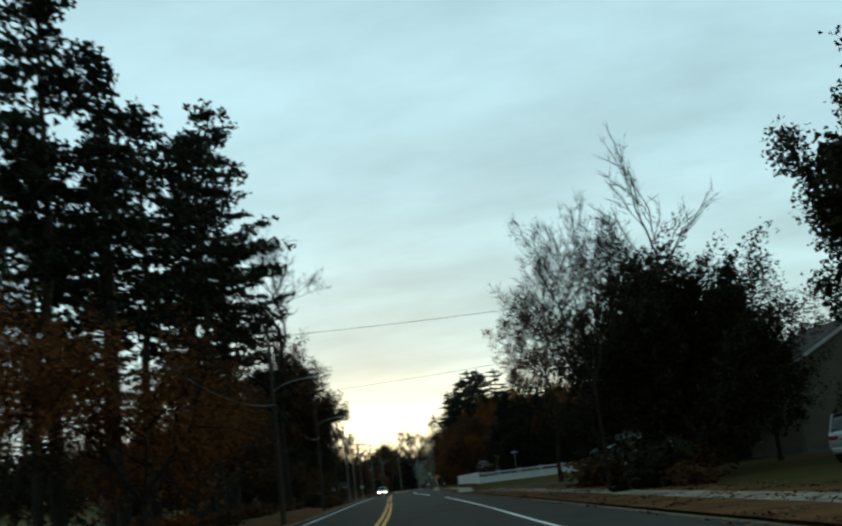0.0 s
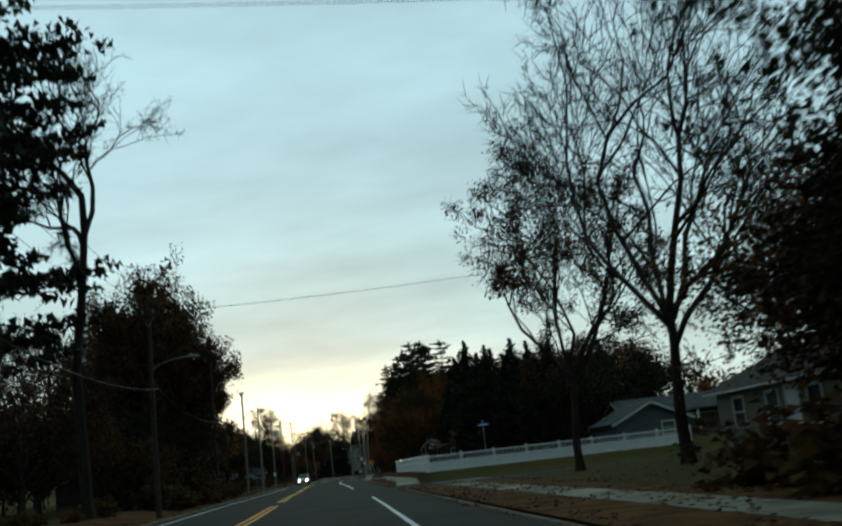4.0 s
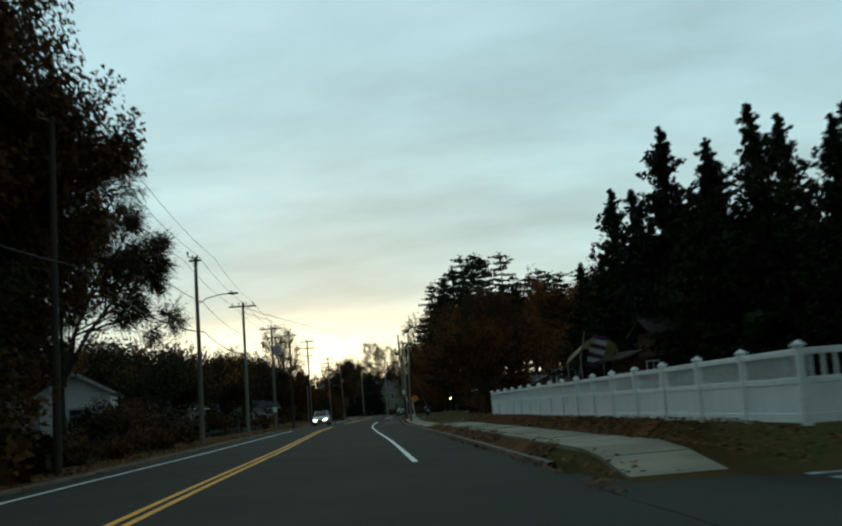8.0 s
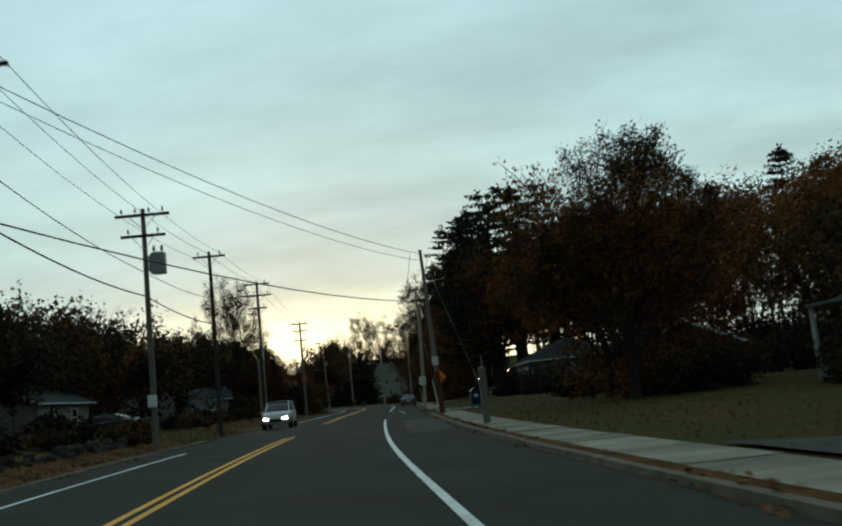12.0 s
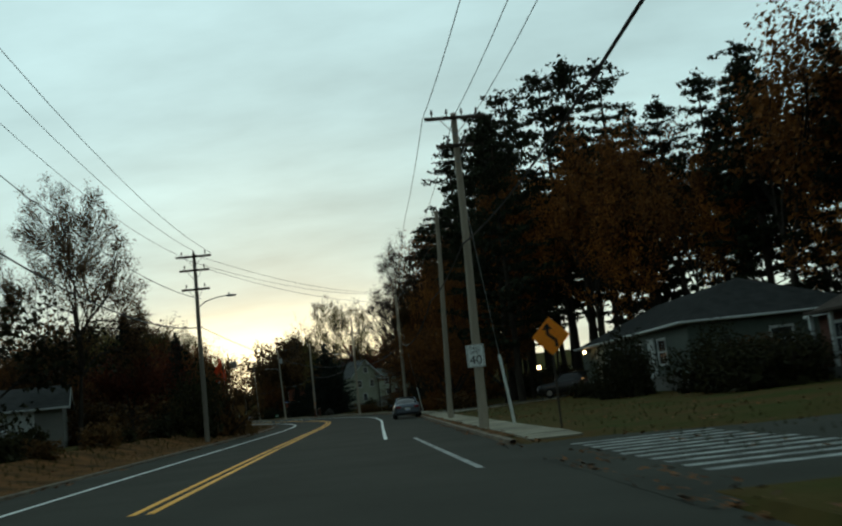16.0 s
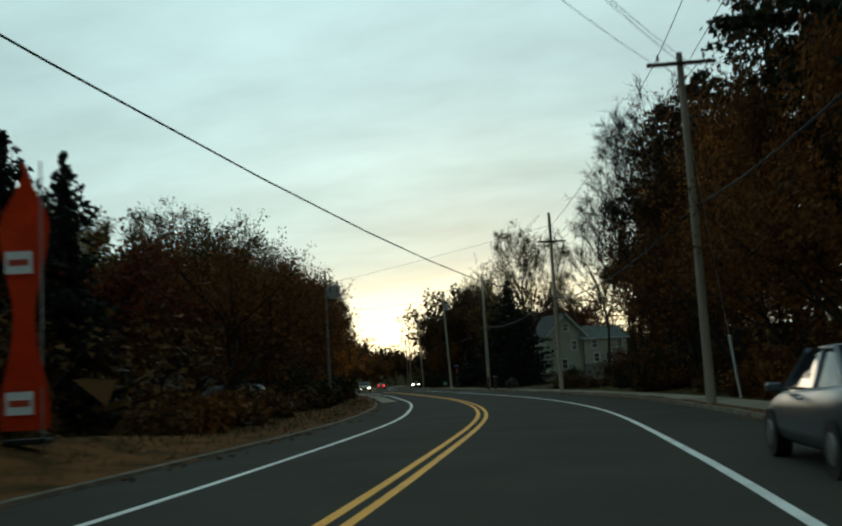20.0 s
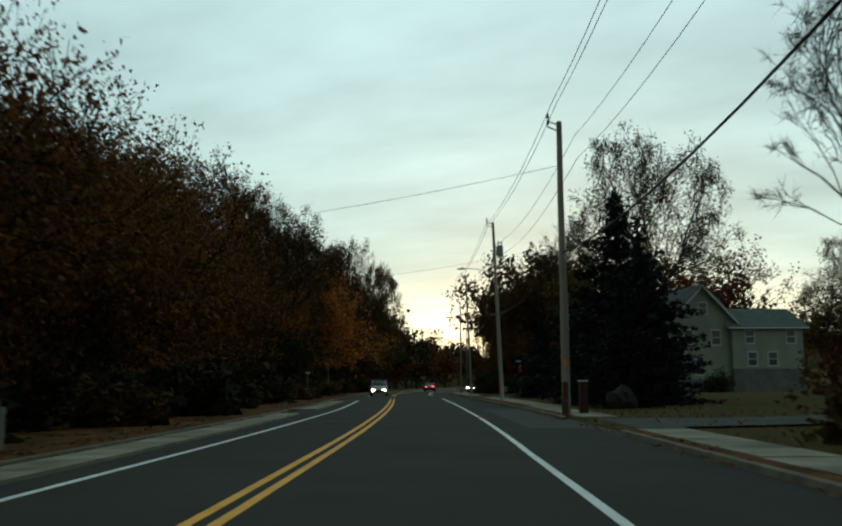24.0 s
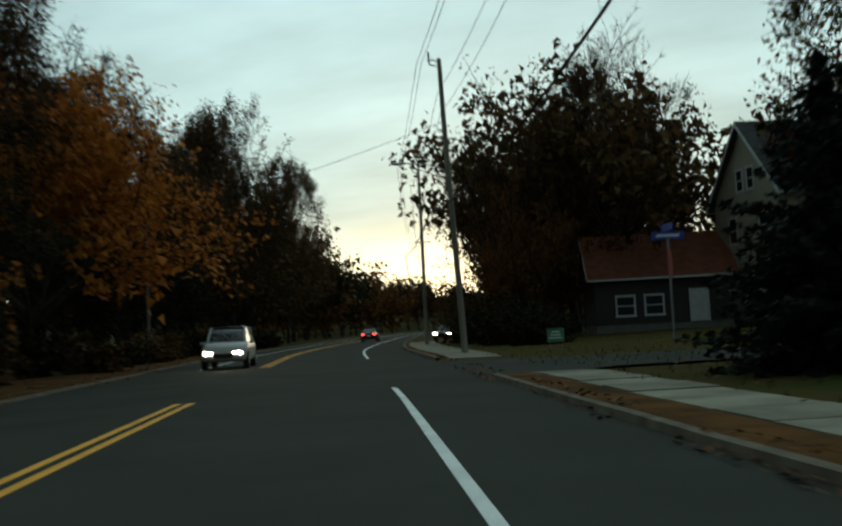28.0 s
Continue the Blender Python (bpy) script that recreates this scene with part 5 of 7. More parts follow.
speed_sign(221.45, 7.3, 2.42)
ORANGE_SHEET = mat("orange_sign_sheet", (1.0, 0.28, 0.012), (0.92, 0.24, 0.012), rough=0.45, scale=3, fine=30, bump=0.02)
dsign = empty("warning_sign", at(214.8, 8.65), "orange diamond sign with a black bent arrow", "road sign")
part("post", rodded((0, 0, -0.3), (0, 0, 2.9), 0.03, sides=6), DARK_POLE, dsign, "dark thin steel post")
part("plate", boxed(0, 0, 0, 0.74, 0.012, 0.74, m=pose(0, -0.04, 2.5, 0, 45, 0)), ORANGE_SHEET, dsign)
bm = bmesh.new()
for (ax, az), (bx, bz) in (((0.14, -0.27), (0.12, -0.12)), ((0.12, -0.12), (-0.08, 0.06)), ((-0.08, 0.06), (-0.08, 0.2))):
    ln, an = math.hypot(bx - ax, bz - az), math.degrees(math.atan2(bx - ax, bz - az))
    box(bm, 0, 0, 0, 0.085, 0.006, ln + 0.06, m=pose((ax + bx) / 2, -0.05, 2.5 + (az + bz) / 2, 0, an, 0))
tri_v = [bm.verts.new(v) for v in ((-0.22, -0.053, 2.68), (0.06, -0.053, 2.68), (-0.08, -0.053, 2.86))]
bm.faces.new(tri_v)
part("arrow", bm, BLACK_INK, dsign, "black bent arrow")
BLUE_SHEET = mat("blue_sign_sheet", (0.05, 0.10, 0.42), (0.04, 0.08, 0.34), rough=0.45, scale=3, fine=30, bump=0.02)
RED_SHEET = mat("red_sign_sheet", (0.50, 0.07, 0.03), (0.42, 0.05, 0.03), rough=0.45, scale=3, fine=30, bump=0.02)
GREEN_SHEET = mat("green_sign_sheet", (0.06, 0.22, 0.13), (0.05, 0.18, 0.10), rough=0.5, scale=3, fine=30, bump=0.02)


def street_name_sign(y, off, z, stop=True):
    root = empty("street_name_sign", at(y, off), "blue street name blades on a steel post", "street sign")
    part("post", rodded((0, 0, -0.3), (0, 0, z + 0.05), 0.032, sides=7), STEEL, root)
    blade = part("blade", boxed(0, 0, z + 0.12, 0.85, 0.012, 0.2, bevel=0.01), BLUE_SHEET, root)
    part("legend_bar", boxed(0, -0.009, z + 0.12, 0.6, 0.004, 0.07), WHITE_METAL, blade)
    part("blade", boxed(0, 0, z + 0.33, 0.012, 0.8, 0.18, bevel=0.01), BLUE_SHEET, root)
    if stop:
        bm = bmesh.new()
        bmesh.ops.create_cone(bm, cap_ends=True, segments=8, radius1=0.4, radius2=0.4, depth=0.012, matrix=pose(0.02, 0, z - 0.6, 90, 0, 62) @ Matrix.Rotation(radians(22.5), 4, "Z"))
        part("plate", bm, RED_SHEET, root, "red octagon plate turned to the side street")


street_name_sign(385.5, 11.6, 3.1)
street_name_sign(97.6, 13.9, 2.6, False)


def lawn_sign(y, off, material, label, w=0.6, h=0.45, rz=0.0, z=0.35):
    root = empty("lawn_sign", at(y, off, 0, rz), label, "lawn sign")
    part("panel", boxed(0, 0, z + h / 2, w, 0.012, h, bevel=0.004), material, root)
    for k in range(3):
        part("legend_bar", boxed(0, -0.009, z + h * (0.3 + 0.22 * k), w * (0.75 - 0.15 * k), 0.004, 0.04), WHITE_METAL if material is not WHITE_METAL else BLUE_SHEET, root)
    for sx in (-1, 1):
        part("stake", rodded((sx * w * 0.35, 0, -0.1), (sx * w * 0.35, 0, z), 0.008, sides=5), STEEL, root)


lawn_sign(398.8, 11.7, GREEN_SHEET, "green lawn sign on a wire frame", 0.7, 0.55)
lawn_sign(294.5, -9.2, WHITE_METAL, "white and blue lawn sign by the drive", 0.65, 0.45)
lawn_sign(160.2, -7.9, WHITE_METAL, "white lawn sign among the shrubs", 0.7, 0.5)
lawn_sign(140, -11.5, WHITE_METAL, "white lawn sign among the shrubs", 0.5, 0.4)

marker = empty("marker_stake", at(157.5, -6.4), "thin pale marker stake on the verge", "marker")
part("stake", rodded((0, 0, -0.2), (0.05, 0, 1.9), 0.03, 0.028, sides=7), POLE_WOOD, marker)
stubp = empty("pole_stub", at(167.2, 7.6), "short cut-off square post on the pavement", "post")
part("post", boxed(0, 0, 0.9, 0.24, 0.24, 2.0, bevel=0.02), POLE_WOOD, stubp)
part("cap", boxed(0, 0, 1.92, 0.2, 0.2, 0.06, bevel=0.015), STEEL, stubp)
part("rod", rodded((0.02, 0, 1.9), (0.02, 0, 2.35), 0.02, sides=6), STEEL, stubp)
stop_post = empty("sign_post", at(378.5, -7.0), "plain signpost at the edge of the hedge", "post")
part("post", rodded((0, 0, -0.3), (0, 0, 2.3), 0.03, sides=6), STEEL, stop_post)
part("plate", boxed(0, 0, 2.2, 0.4, 0.012, 0.1), WHITE_METAL, stop_post)

# brown cable pedestal behind the pole
pd = empty("cable_pedestal", at(339.6, 8.2), "rust-brown metal cable pedestal with a pale cap", "cable pedestal")
part("body", boxed(0, 0, 0.62, 0.34, 0.3, 1.3, bevel=0.02), mat("brown_cabinet_paint", (0.075, 0.028, 0.018), (0.05, 0.02, 0.013), rough=0.6, scale=3, fine=30, bump=0.05), pd)
part("cap", boxed(0, 0, 1.29, 0.38, 0.34, 0.04, bevel=0.01), WHITE_METAL, pd)
pt = empty("pole_tag", at(338.3, 7.3), "orange reflective tag nailed to the pole", "marker")
part("plate", boxed(-0.02, -0.165, 2.0, 0.16, 0.01, 0.24, bevel=0.003), ORANGE_SHEET, pt)

# blue street mailbox
MAIL_BLUE = mat("mailbox_blue", (0.008, 0.018, 0.06), (0.006, 0.014, 0.045), rough=0.4, scale=3, fine=40, bump=0.03)
mb = empty("mailbox", at(197.6, 10.0, 0, 8), "blue street mailbox with a rounded top", "mailbox")
bm = bmesh.new()
prof = [(-0.28, 0.22), (-0.28, 1.05)] + [(0.28 * math.cos(a), 1.05 + 0.22 * math.sin(a)) for a in np.linspace(math.pi, 0, 9)] + [(0.28, 0.22)]
ring0 = [bm.verts.new((x, -0.3, z)) for x, z in prof]
ring1 = [bm.verts.new((x, 0.3, z)) for x, z in prof]
bm.faces.new(ring0[::-1])
bm.faces.new(ring1)
for k in range(len(prof)):
    k2 = (k + 1) % len(prof)
    bm.faces.new((ring0[k], ring0[k2], ring1[k2], ring1[k]))
part("body", bm, MAIL_BLUE, mb)
part("emblem", boxed(0, -0.304, 0.8, 0.26, 0.006, 0.2), WHITE_METAL, mb, "pale emblem patch")
part("door", boxed(0, -0.31, 1.08, 0.4, 0.02, 0.14, bevel=0.006), MAIL_BLUE, mb)
for sx in (-1, 1):
    for sy in (-1, 1):
        part("leg", boxed(sx * 0.24, sy * 0.26, 0.11, 0.05, 0.05, 0.24), MAIL_BLUE, mb)

# orange feather banner at the verge
BANNER = mat("orange_banner_cloth", (0.62, 0.075, 0.012), (0.50, 0.055, 0.010), rough=0.8, scale=2, fine=20, bump=0.1)
bn = empty("feather_banner", at(262.4, -7.6, 0.0, 10), "tall wavy orange feather banner on a pole", "banner")
part("pole", rodded((0.36, 0.03, -0.1), (0.36, 0.03, 5.3), 0.02, sides=6), STEEL, bn)
bm = bmesh.new()
rows = []
for k in range(23):
    z = 0.25 + 5.0 * k / 22
    u = k / 22
    w = 0.52 * (0.72 + 0.28 * math.sin(u * 9.0 + 0.9)) * (1 if u < 0.8 else max(0.05, (1 - u) / 0.2))
    rows.append((bm.verts.new((-w + 0.1, 0.08 * math.sin(z * 1.7), z)), bm.verts.new((w * 0.45, 0.08 * math.sin(z * 1.7 + 0.8), z)), bm.verts.new((0.1 + w * 0.75, 0.08 * math.sin(z * 1.7 + 1.4), z))))
for a, b in zip(rows, rows[1:]):
    bm.faces.new((a[0], a[1], b[1], b[0]))
    bm.faces.new((a[1], a[2], b[2], b[1]))
bmesh.ops.solidify(bm, geom=bm.faces[:], thickness=0.01)
part("cloth", bm, BANNER, bn)
for z, h in ((3.35, 0.42), (0.75, 0.42)):
    part("patch", boxed(0, -0.12, z, 0.5, 0.012, h), WHITE_METAL, bn, "white patch with a line of unreadable writing")
    part("legend_bar", boxed(0, -0.13, z, 0.38, 0.006, 0.12), RED_SHEET, bn)
part("base", boxed(0.1, 0, 0.05, 0.8, 0.5, 0.1, bevel=0.02), BLACK_RUBBER, bn)

# ---- white vinyl fence round the corner garden ----
FENCE_Z = 0.70
fence = empty("vinyl_fence", Matrix(), "white vinyl garden fence with picket tops and square posts", "fence")


def fence_mesh(name, bm):
    me = bpy.data.meshes.new(name)
    bm.to_mesh(me)
    bm.free()
    me.materials.append(VINYL)
    return me


FH = 1.05
post_me = fence_mesh("post", boxed(0, 0, FH / 2, 0.115, 0.115, FH + 0.02, bevel=0.008))
cap_bm = boxed(0, 0, FH + 0.03, 0.155, 0.155, 0.035, bevel=0.006)
rod(cap_bm, (0, 0, FH + 0.045), (0, 0, FH + 0.10), 0.09, 0.01, sides=4)
cap_me = fence_mesh("cap", cap_bm)
picket_me = fence_mesh("picket", boxed(0, 0, 0, 0.038, 0.022, 0.36, bevel=0.004))
board_me = fence_mesh("board", boxed(0, 0, 0, 1.0, 0.022, 0.44))
FENCE_LINE = [spot(124.4 - 1.955 * k, 9.35) for k in range(17)]
cx0, cy0 = FENCE_LINE[-1]
tx, ty = way(93)
for k in range(1, 9):
    FENCE_LINE.append((cx0 + ty * 2.15 * k + tx * 0.3 * k * 0, cy0 - tx * 2.15 * k - 0.25 * k))
for k, (x, y) in enumerate(FENCE_LINE):
    p = shared("post", post_me, pose(x, y, FENCE_Z, 0, 0, turn(110)), fence)
    shared("cap", cap_me, Matrix(), p)
for k, ((ax, ay), (bx, by)) in enumerate(zip(FENCE_LINE, FENCE_LINE[1:])):
    ln, an = math.hypot(bx - ax, by - ay), math.atan2(by - ay, bx - ax)
    m = Matrix.Translation(((ax + bx) / 2, (ay + by) / 2, FENCE_Z)) @ Matrix.Rotation(an, 4, "Z")
    for nm, z, h, d in (("bottom_rail", 0.09, 0.13, 0.05), ("middle_rail", 0.60, 0.09, 0.05), ("top_rail", 0.99, 0.09, 0.06)):
        part(nm, boxed(0, 0, z, ln - 0.11, d, h, bevel=0.006, m=m), VINYL, fence)
    # the solid lower panel of tongue-and-groove boards
    nb = 11
    for j in range(nb):
        u = -ln / 2 + 0.06 + (ln - 0.12) * (j + 0.5) / nb
        shared("board", board_me, m @ Matrix.Translation((u, 0, 0.35)) @ Matrix.Diagonal(((ln - 0.12) / nb - 0.006, 1, 1, 1)), fence)
    for j in range(12):
        u = -ln / 2 + 0.06 + (ln - 0.12) * (j + 0.5) / 12
        shared("picket", picket_me, m @ Matrix.Translation((u, 0, 0.79)), fence)

# things in the garden behind it
TIMBER = mat("playhouse_timber", (0.11, 0.055, 0.028), (0.07, 0.034, 0.018), rough=0.85, scale=2, fine=30, bump=0.2, stretch=(1, 1, 6))
ROOF_BROWN = mat("brown_shingles", (0.075, 0.060, 0.050), (0.05, 0.04, 0.034), rough=0.95, scale=2.0, fine=24, bump=0.5, spec=0.1)
ROOF_GREY = mat("grey_shingles", (0.085, 0.09, 0.088), (0.055, 0.058, 0.058), rough=0.95, scale=1.6, fine=24, bump=0.5, spec=0.1)
ROOF_GREEN = mat("grey_green_shingles", (0.10, 0.125, 0.115), (0.075, 0.095, 0.088), rough=0.95, scale=1.6, fine=24, bump=0.5, spec=0.1)
PANE = glassy("window_glass")
ph = empty("playhouse", at(114.5, 13.7, -0.3, 20, 0.93), "dark timber playhouse with a tower and sloping roofs", "playhouse")
for z in range(9):
    part("log", boxed(0, 0, 0.15 + 0.24 * z, 2.3 + 0.1 * (z % 2), 1.5, 0.22, bevel=0.03), TIMBER, ph)
part("roof", boxed(-0.6, 0, 2.5, 1.3, 1.7, 0.08, m=pose(0, 0, 0, 0, -14, 0)), ROOF_BROWN, ph, "sloping shingle roof")
part("tower", boxed(0.55, 0, 2.6, 1.0, 1.1, 1.0, bevel=0.02), TIMBER, ph)
for s in (-1, 1):
    part("roof_slope", boxed(0, 0, 0, 1.6, 1.05, 0.06, m=pose(0.55, s * 0.40, 3.32, -s * 38, 0, 0)), ROOF_BROWN, ph)
win = part("window", boxed(-0.3, -0.765, 1.75, 0.62, 0.04, 0.55), VINYL, ph, "small white-barred window")
for sx in (-0.15, 0.15):
    part("pane", boxed(-0.3 + sx, -0.79, 1.75, 0.24, 0.012, 0.44), PANE, win)
CANOPY = mat("beige_canvas", (0.48, 0.42, 0.27), (0.38, 0.32, 0.20), rough=0.85, scale=2, fine=14, bump=0.2)
cn = empty("canopy", at(115.3, 11.9, 0.45, 10, 1.15), "beige canvas canopy over a frame", "canopy")
bm = bmesh.new()
rr = []
for k in range(9):
    a = math.pi * (0.15 + 0.7 * k / 8)
    rr.append([bm.verts.new((0.75 * math.cos(a), dy, 0.9 + 0.85 * math.sin(a) - 0.25 * dy)) for dy in (-0.6, 0.0, 0.6)])
for a, b in zip(rr, rr[1:]):
    for j in range(2):
        bm.faces.new((a[j], a[j + 1], b[j + 1], b[j]))
bmesh.ops.solidify(bm, geom=bm.faces[:], thickness=0.02)
part("cloth", bm, CANOPY, cn)
for sx in (-0.62, 0.62):
    for sy in (-0.55, 0.55):
        part("leg", rodded((sx, sy, -0.65), (sx, sy, 1.3 - 0.25 * sy), 0.02, sides=6), STEEL, cn)
fl = empty("garden_flag", at(114.9, 11.3, 0, -15) @ pose(0, 0, 0, 0, 12, 0), "patterned flag hanging from a tall staff", "flag")
part("staff", rodded((-0.3, 0, -0.2), (-0.3, 0, 2.9), 0.02, sides=6), STEEL, fl)
FLAG_W = mat("flag_white_cloth", (0.5, 0.5, 0.5), (0.4, 0.38, 0.4), rough=0.9, scale=3, fine=20, bump=0.1)
FLAG_D = mat("flag_dark_cloth", (0.09, 0.04, 0.07), (0.05, 0.03, 0.07), rough=0.9, scale=3, fine=20, bump=0.1)
for k in range(7):
    part("stripe", boxed(0, 0.03 * math.sin(k), 1.72 + 0.17 * k, 0.55, 0.015, 0.165, m=pose(0, 0, 0, 0, 6, 0)), FLAG_W if k % 2 else FLAG_D, fl)

# ---- houses ----
def siding(name, base):
    return mat(name, base, tuple(c * 0.84 for c in base), rough=0.75, scale=0.8, fine=14, bump=0.08, spec=0.2)


SIDING_WHITE, SIDING_GREEN, SIDING_SAGE = siding("white_clapboard", (0.55, 0.58, 0.57)), siding("dark_green_siding", (0.085, 0.105, 0.09)), siding("sage_green_siding", (0.30, 0.32, 0.25))
SIDING_CREAM, SIDING_BEIGE = siding("cream_siding", (0.36, 0.33, 0.25)), siding("beige_siding", (0.16, 0.145, 0.115))
BRICK = mat("red_brick", (0.13, 0.052, 0.036), (0.085, 0.034, 0.026), rough=0.9, scale=2, fine=16, bump=0.3)
TRIM = mat("white_trim", (0.55, 0.58, 0.57), (0.45, 0.48, 0.47), rough=0.6, scale=2, fine=20, bump=0.03)
CONCRETE_WALL = mat("foundation_concrete", (0.17, 0.17, 0.155), (0.12, 0.12, 0.11), rough=0.9, scale=1.5, fine=20, bump=0.2)


def house(m, w, d, eave, ridge, wall_mat, roof_mat, label, windows=(), doors=(), hip=False, lap=0.22, gable_front=False, chimney=None, porch=None, base=0.35):
    """A house with its front along -y: w wide, d deep. windows: (face, along, sill height, width, height)."""
    root = empty("house", m, label, "house")
    part("foundation", boxed(0, 0, base / 2 - 0.6, w - 0.04, d - 0.04, base + 1.2), CONCRETE_WALL, root)
    for nm, a, b in (("front_wall", (-w / 2, -d / 2), (w / 2, -d / 2)), ("back_wall", (w / 2, d / 2), (-w / 2, d / 2)), ("side_wall", (w / 2, -d / 2), (w / 2, d / 2)), ("side_wall", (-w / 2, d / 2), (-w / 2, -d / 2))):
        ln = math.hypot(b[0] - a[0], b[1] - a[1])
        an = math.atan2(b[1] - a[1], b[0] - a[0])
        mm = Matrix.Translation((a[0], a[1], 0)) @ Matrix.Rotation(an, 4, "Z")
        gable = (not hip) and ((nm == "side_wall") != gable_front)
        n = max(1, int((eave - base) / lap))
        step = (eave - base) / n
        rows = []                                   # lapped boards: depth, height, ends
        for k in range(n):
            rows += [(-0.03, base + step * k, 0.0, ln), (-0.004, base + step * (k + 1), 0.0, ln)]
        if gable:
            n2 = max(3, int((ridge - eave) / lap))
            for k in range(n2):
                u0, u1 = k / n2, min((k + 1) / n2, 0.985)
                rows += [(-0.03, eave + (ridge - eave) * u0, ln / 2 * u0, ln - ln / 2 * u0), (-0.004, eave + (ridge - eave) * u1, ln / 2 * u1, ln - ln / 2 * u1)]
        back = [(0.15, z, x0, x1) for d_, z, x0, x1 in rows[::-2]] + [(0.15, base, 0.0, ln)]
        loop = rows + back
        verts = [mm @ Vector((x, d_, z)) for d_, z, x0, x1 in loop for x in (x0, x1)]
        k = len(loop)
        faces = [(2 * i, 2 * i + 1, 2 * ((i + 1) % k) + 1, 2 * ((i + 1) % k)) for i in range(k)]
        obj(nm, verts, faces, wall_mat, root)
    # roof slabs with overhang
    ov = 0.45
    if hip:
        inset = min(d / 2, w / 2 - 0.3)
        rim = [(-w / 2 - ov, -d / 2 - ov, eave - 0.08), (w / 2 + ov, -d / 2 - ov, eave - 0.08), (w / 2 + ov, d / 2 + ov, eave - 0.08), (-w / 2 - ov, d / 2 + ov, eave - 0.08)]
        r0, r1 = (-w / 2 + inset, 0, ridge), (w / 2 - inset, 0, ridge)
        for nm, q in (("roof_slope", (rim[0], rim[1], r1, r0)), ("roof_slope", (rim[2], rim[3], r0, r1)), ("roof_end", (rim[1], rim[2], r1)), ("roof_end", (rim[3], rim[0], r0))):
            bm = bmesh.new()
            bm.faces.new([bm.verts.new(p) for p in q])
            bmesh.ops.solidify(bm, geom=bm.faces[:], thickness=0.1)
            part(nm, bm, roof_mat, root)
        part("soffit", boxed(0, 0, eave - 0.16, w + 2 * ov - 0.06, d + 2 * ov - 0.06, 0.05), TRIM, root)
        for s in (-1, 1):
            part("gutter", boxed(0, s * (d / 2 + ov + 0.05), eave - 0.1, w + 2 * ov, 0.1, 0.12, bevel=0.02), TRIM, root)
            part("gutter", boxed(s * (w / 2 + ov + 0.05), 0, eave - 0.1, 0.1, d + 2 * ov, 0.12, bevel=0.02), TRIM, root)
    else:
        run = (w if gable_front else d) / 2
        ln = (d if gable_front else w) + 2 * ov
        slope = math.hypot(run + ov, (ridge - eave) * (run + ov) / run)
        an = math.degrees(math.atan2(ridge - eave, run))
        for s in (-1, 1):
            c = (run + ov) / 2
            zc = ridge - (ridge - eave) / run * c + 0.06
            if gable_front:
                mm = pose(s * c, 0, zc, 0, s * an, 0)
                part("roof_slope", boxed(0, 0, 0, slope, ln, 0.12, m=mm), roof_mat, root)
                for e in (-1, 1):
                    part("rake_board", boxed(0, e * (ln / 2 + 0.02), -0.1, slope, 0.04, 0.2, m=mm), TRIM, root)
            else:
                mm = pose(0, s * c, zc, -s * an, 0, 0)
                part("roof_slope", boxed(0, 0, 0, ln, slope, 0.12, m=mm), roof_mat, root)
                part("gutter", boxed(0, s * (run + ov + 0.03), eave - (ridge - eave) / run * ov + 0.02, ln, 0.1, 0.12, bevel=0.02), TRIM, root)
                for e in (-1, 1):
                    part("rake_board", boxed(e * (ln / 2 + 0.02), 0, -0.1, 0.04, slope, 0.2, m=mm), TRIM, root)
    for face, u, z, ww, hh in windows:
        fx, fy, rz = {"f": (u, -d / 2 - 0.03, 0), "r": (w / 2 + 0.03, u, 90), "l": (-w / 2 - 0.03, u, -90), "b": (u, d / 2 + 0.03, 180)}[face]
        mm = pose(fx, fy, z + hh / 2, 0, 0, rz)
        wd = part("window", boxed(0, 0.02, 0, ww, 0.03, hh, m=mm), TRIM, root)
        for dx, dz, sx, sz in ((0, hh / 2 + 0.05, ww + 0.2, 0.1), (0, -hh / 2 - 0.05, ww + 0.24, 0.1), (-ww / 2 - 0.04, 0, 0.09, hh), (ww / 2 + 0.04, 0, 0.09, hh), (0, 0, ww, 0.05)):
            part("casing", boxed(dx, -0.02, dz, sx, 0.06, sz, m=mm), TRIM, wd)
        n = 2 if ww > 1.2 else 1
        for k in range(n):
            for s in (-1, 1):
                part("pane", boxed(-ww / 2 + ww * (k + 0.5) / n, -0.004, s * hh / 4, ww / n - 0.07, 0.012, hh / 2 - 0.08, m=mm), PANE, wd)
    for face, u, ww, hh, dm in doors:
        fx, fy, rz = {"f": (u, -d / 2 - 0.03, 0), "r": (w / 2 + 0.03, u, 90), "l": (-w / 2 - 0.03, u, -90)}[face]
        mm = pose(fx, fy, base, 0, 0, rz)
        dr = part("door", boxed(0, 0, hh / 2, ww, 0.05, hh, bevel=0.01, m=mm), dm, root)
        for r_ in range(4):
            part("door_panel", boxed(0, -0.03, hh * (r_ + 0.5) / 4, ww - 0.2, 0.015, hh / 4 - 0.12, m=mm), dm, dr)
        for sx in (-1, 1):
            part("casing", boxed(sx * (ww / 2 + 0.06), -0.02, hh / 2, 0.1, 0.08, hh + 0.1, m=mm), TRIM, dr)
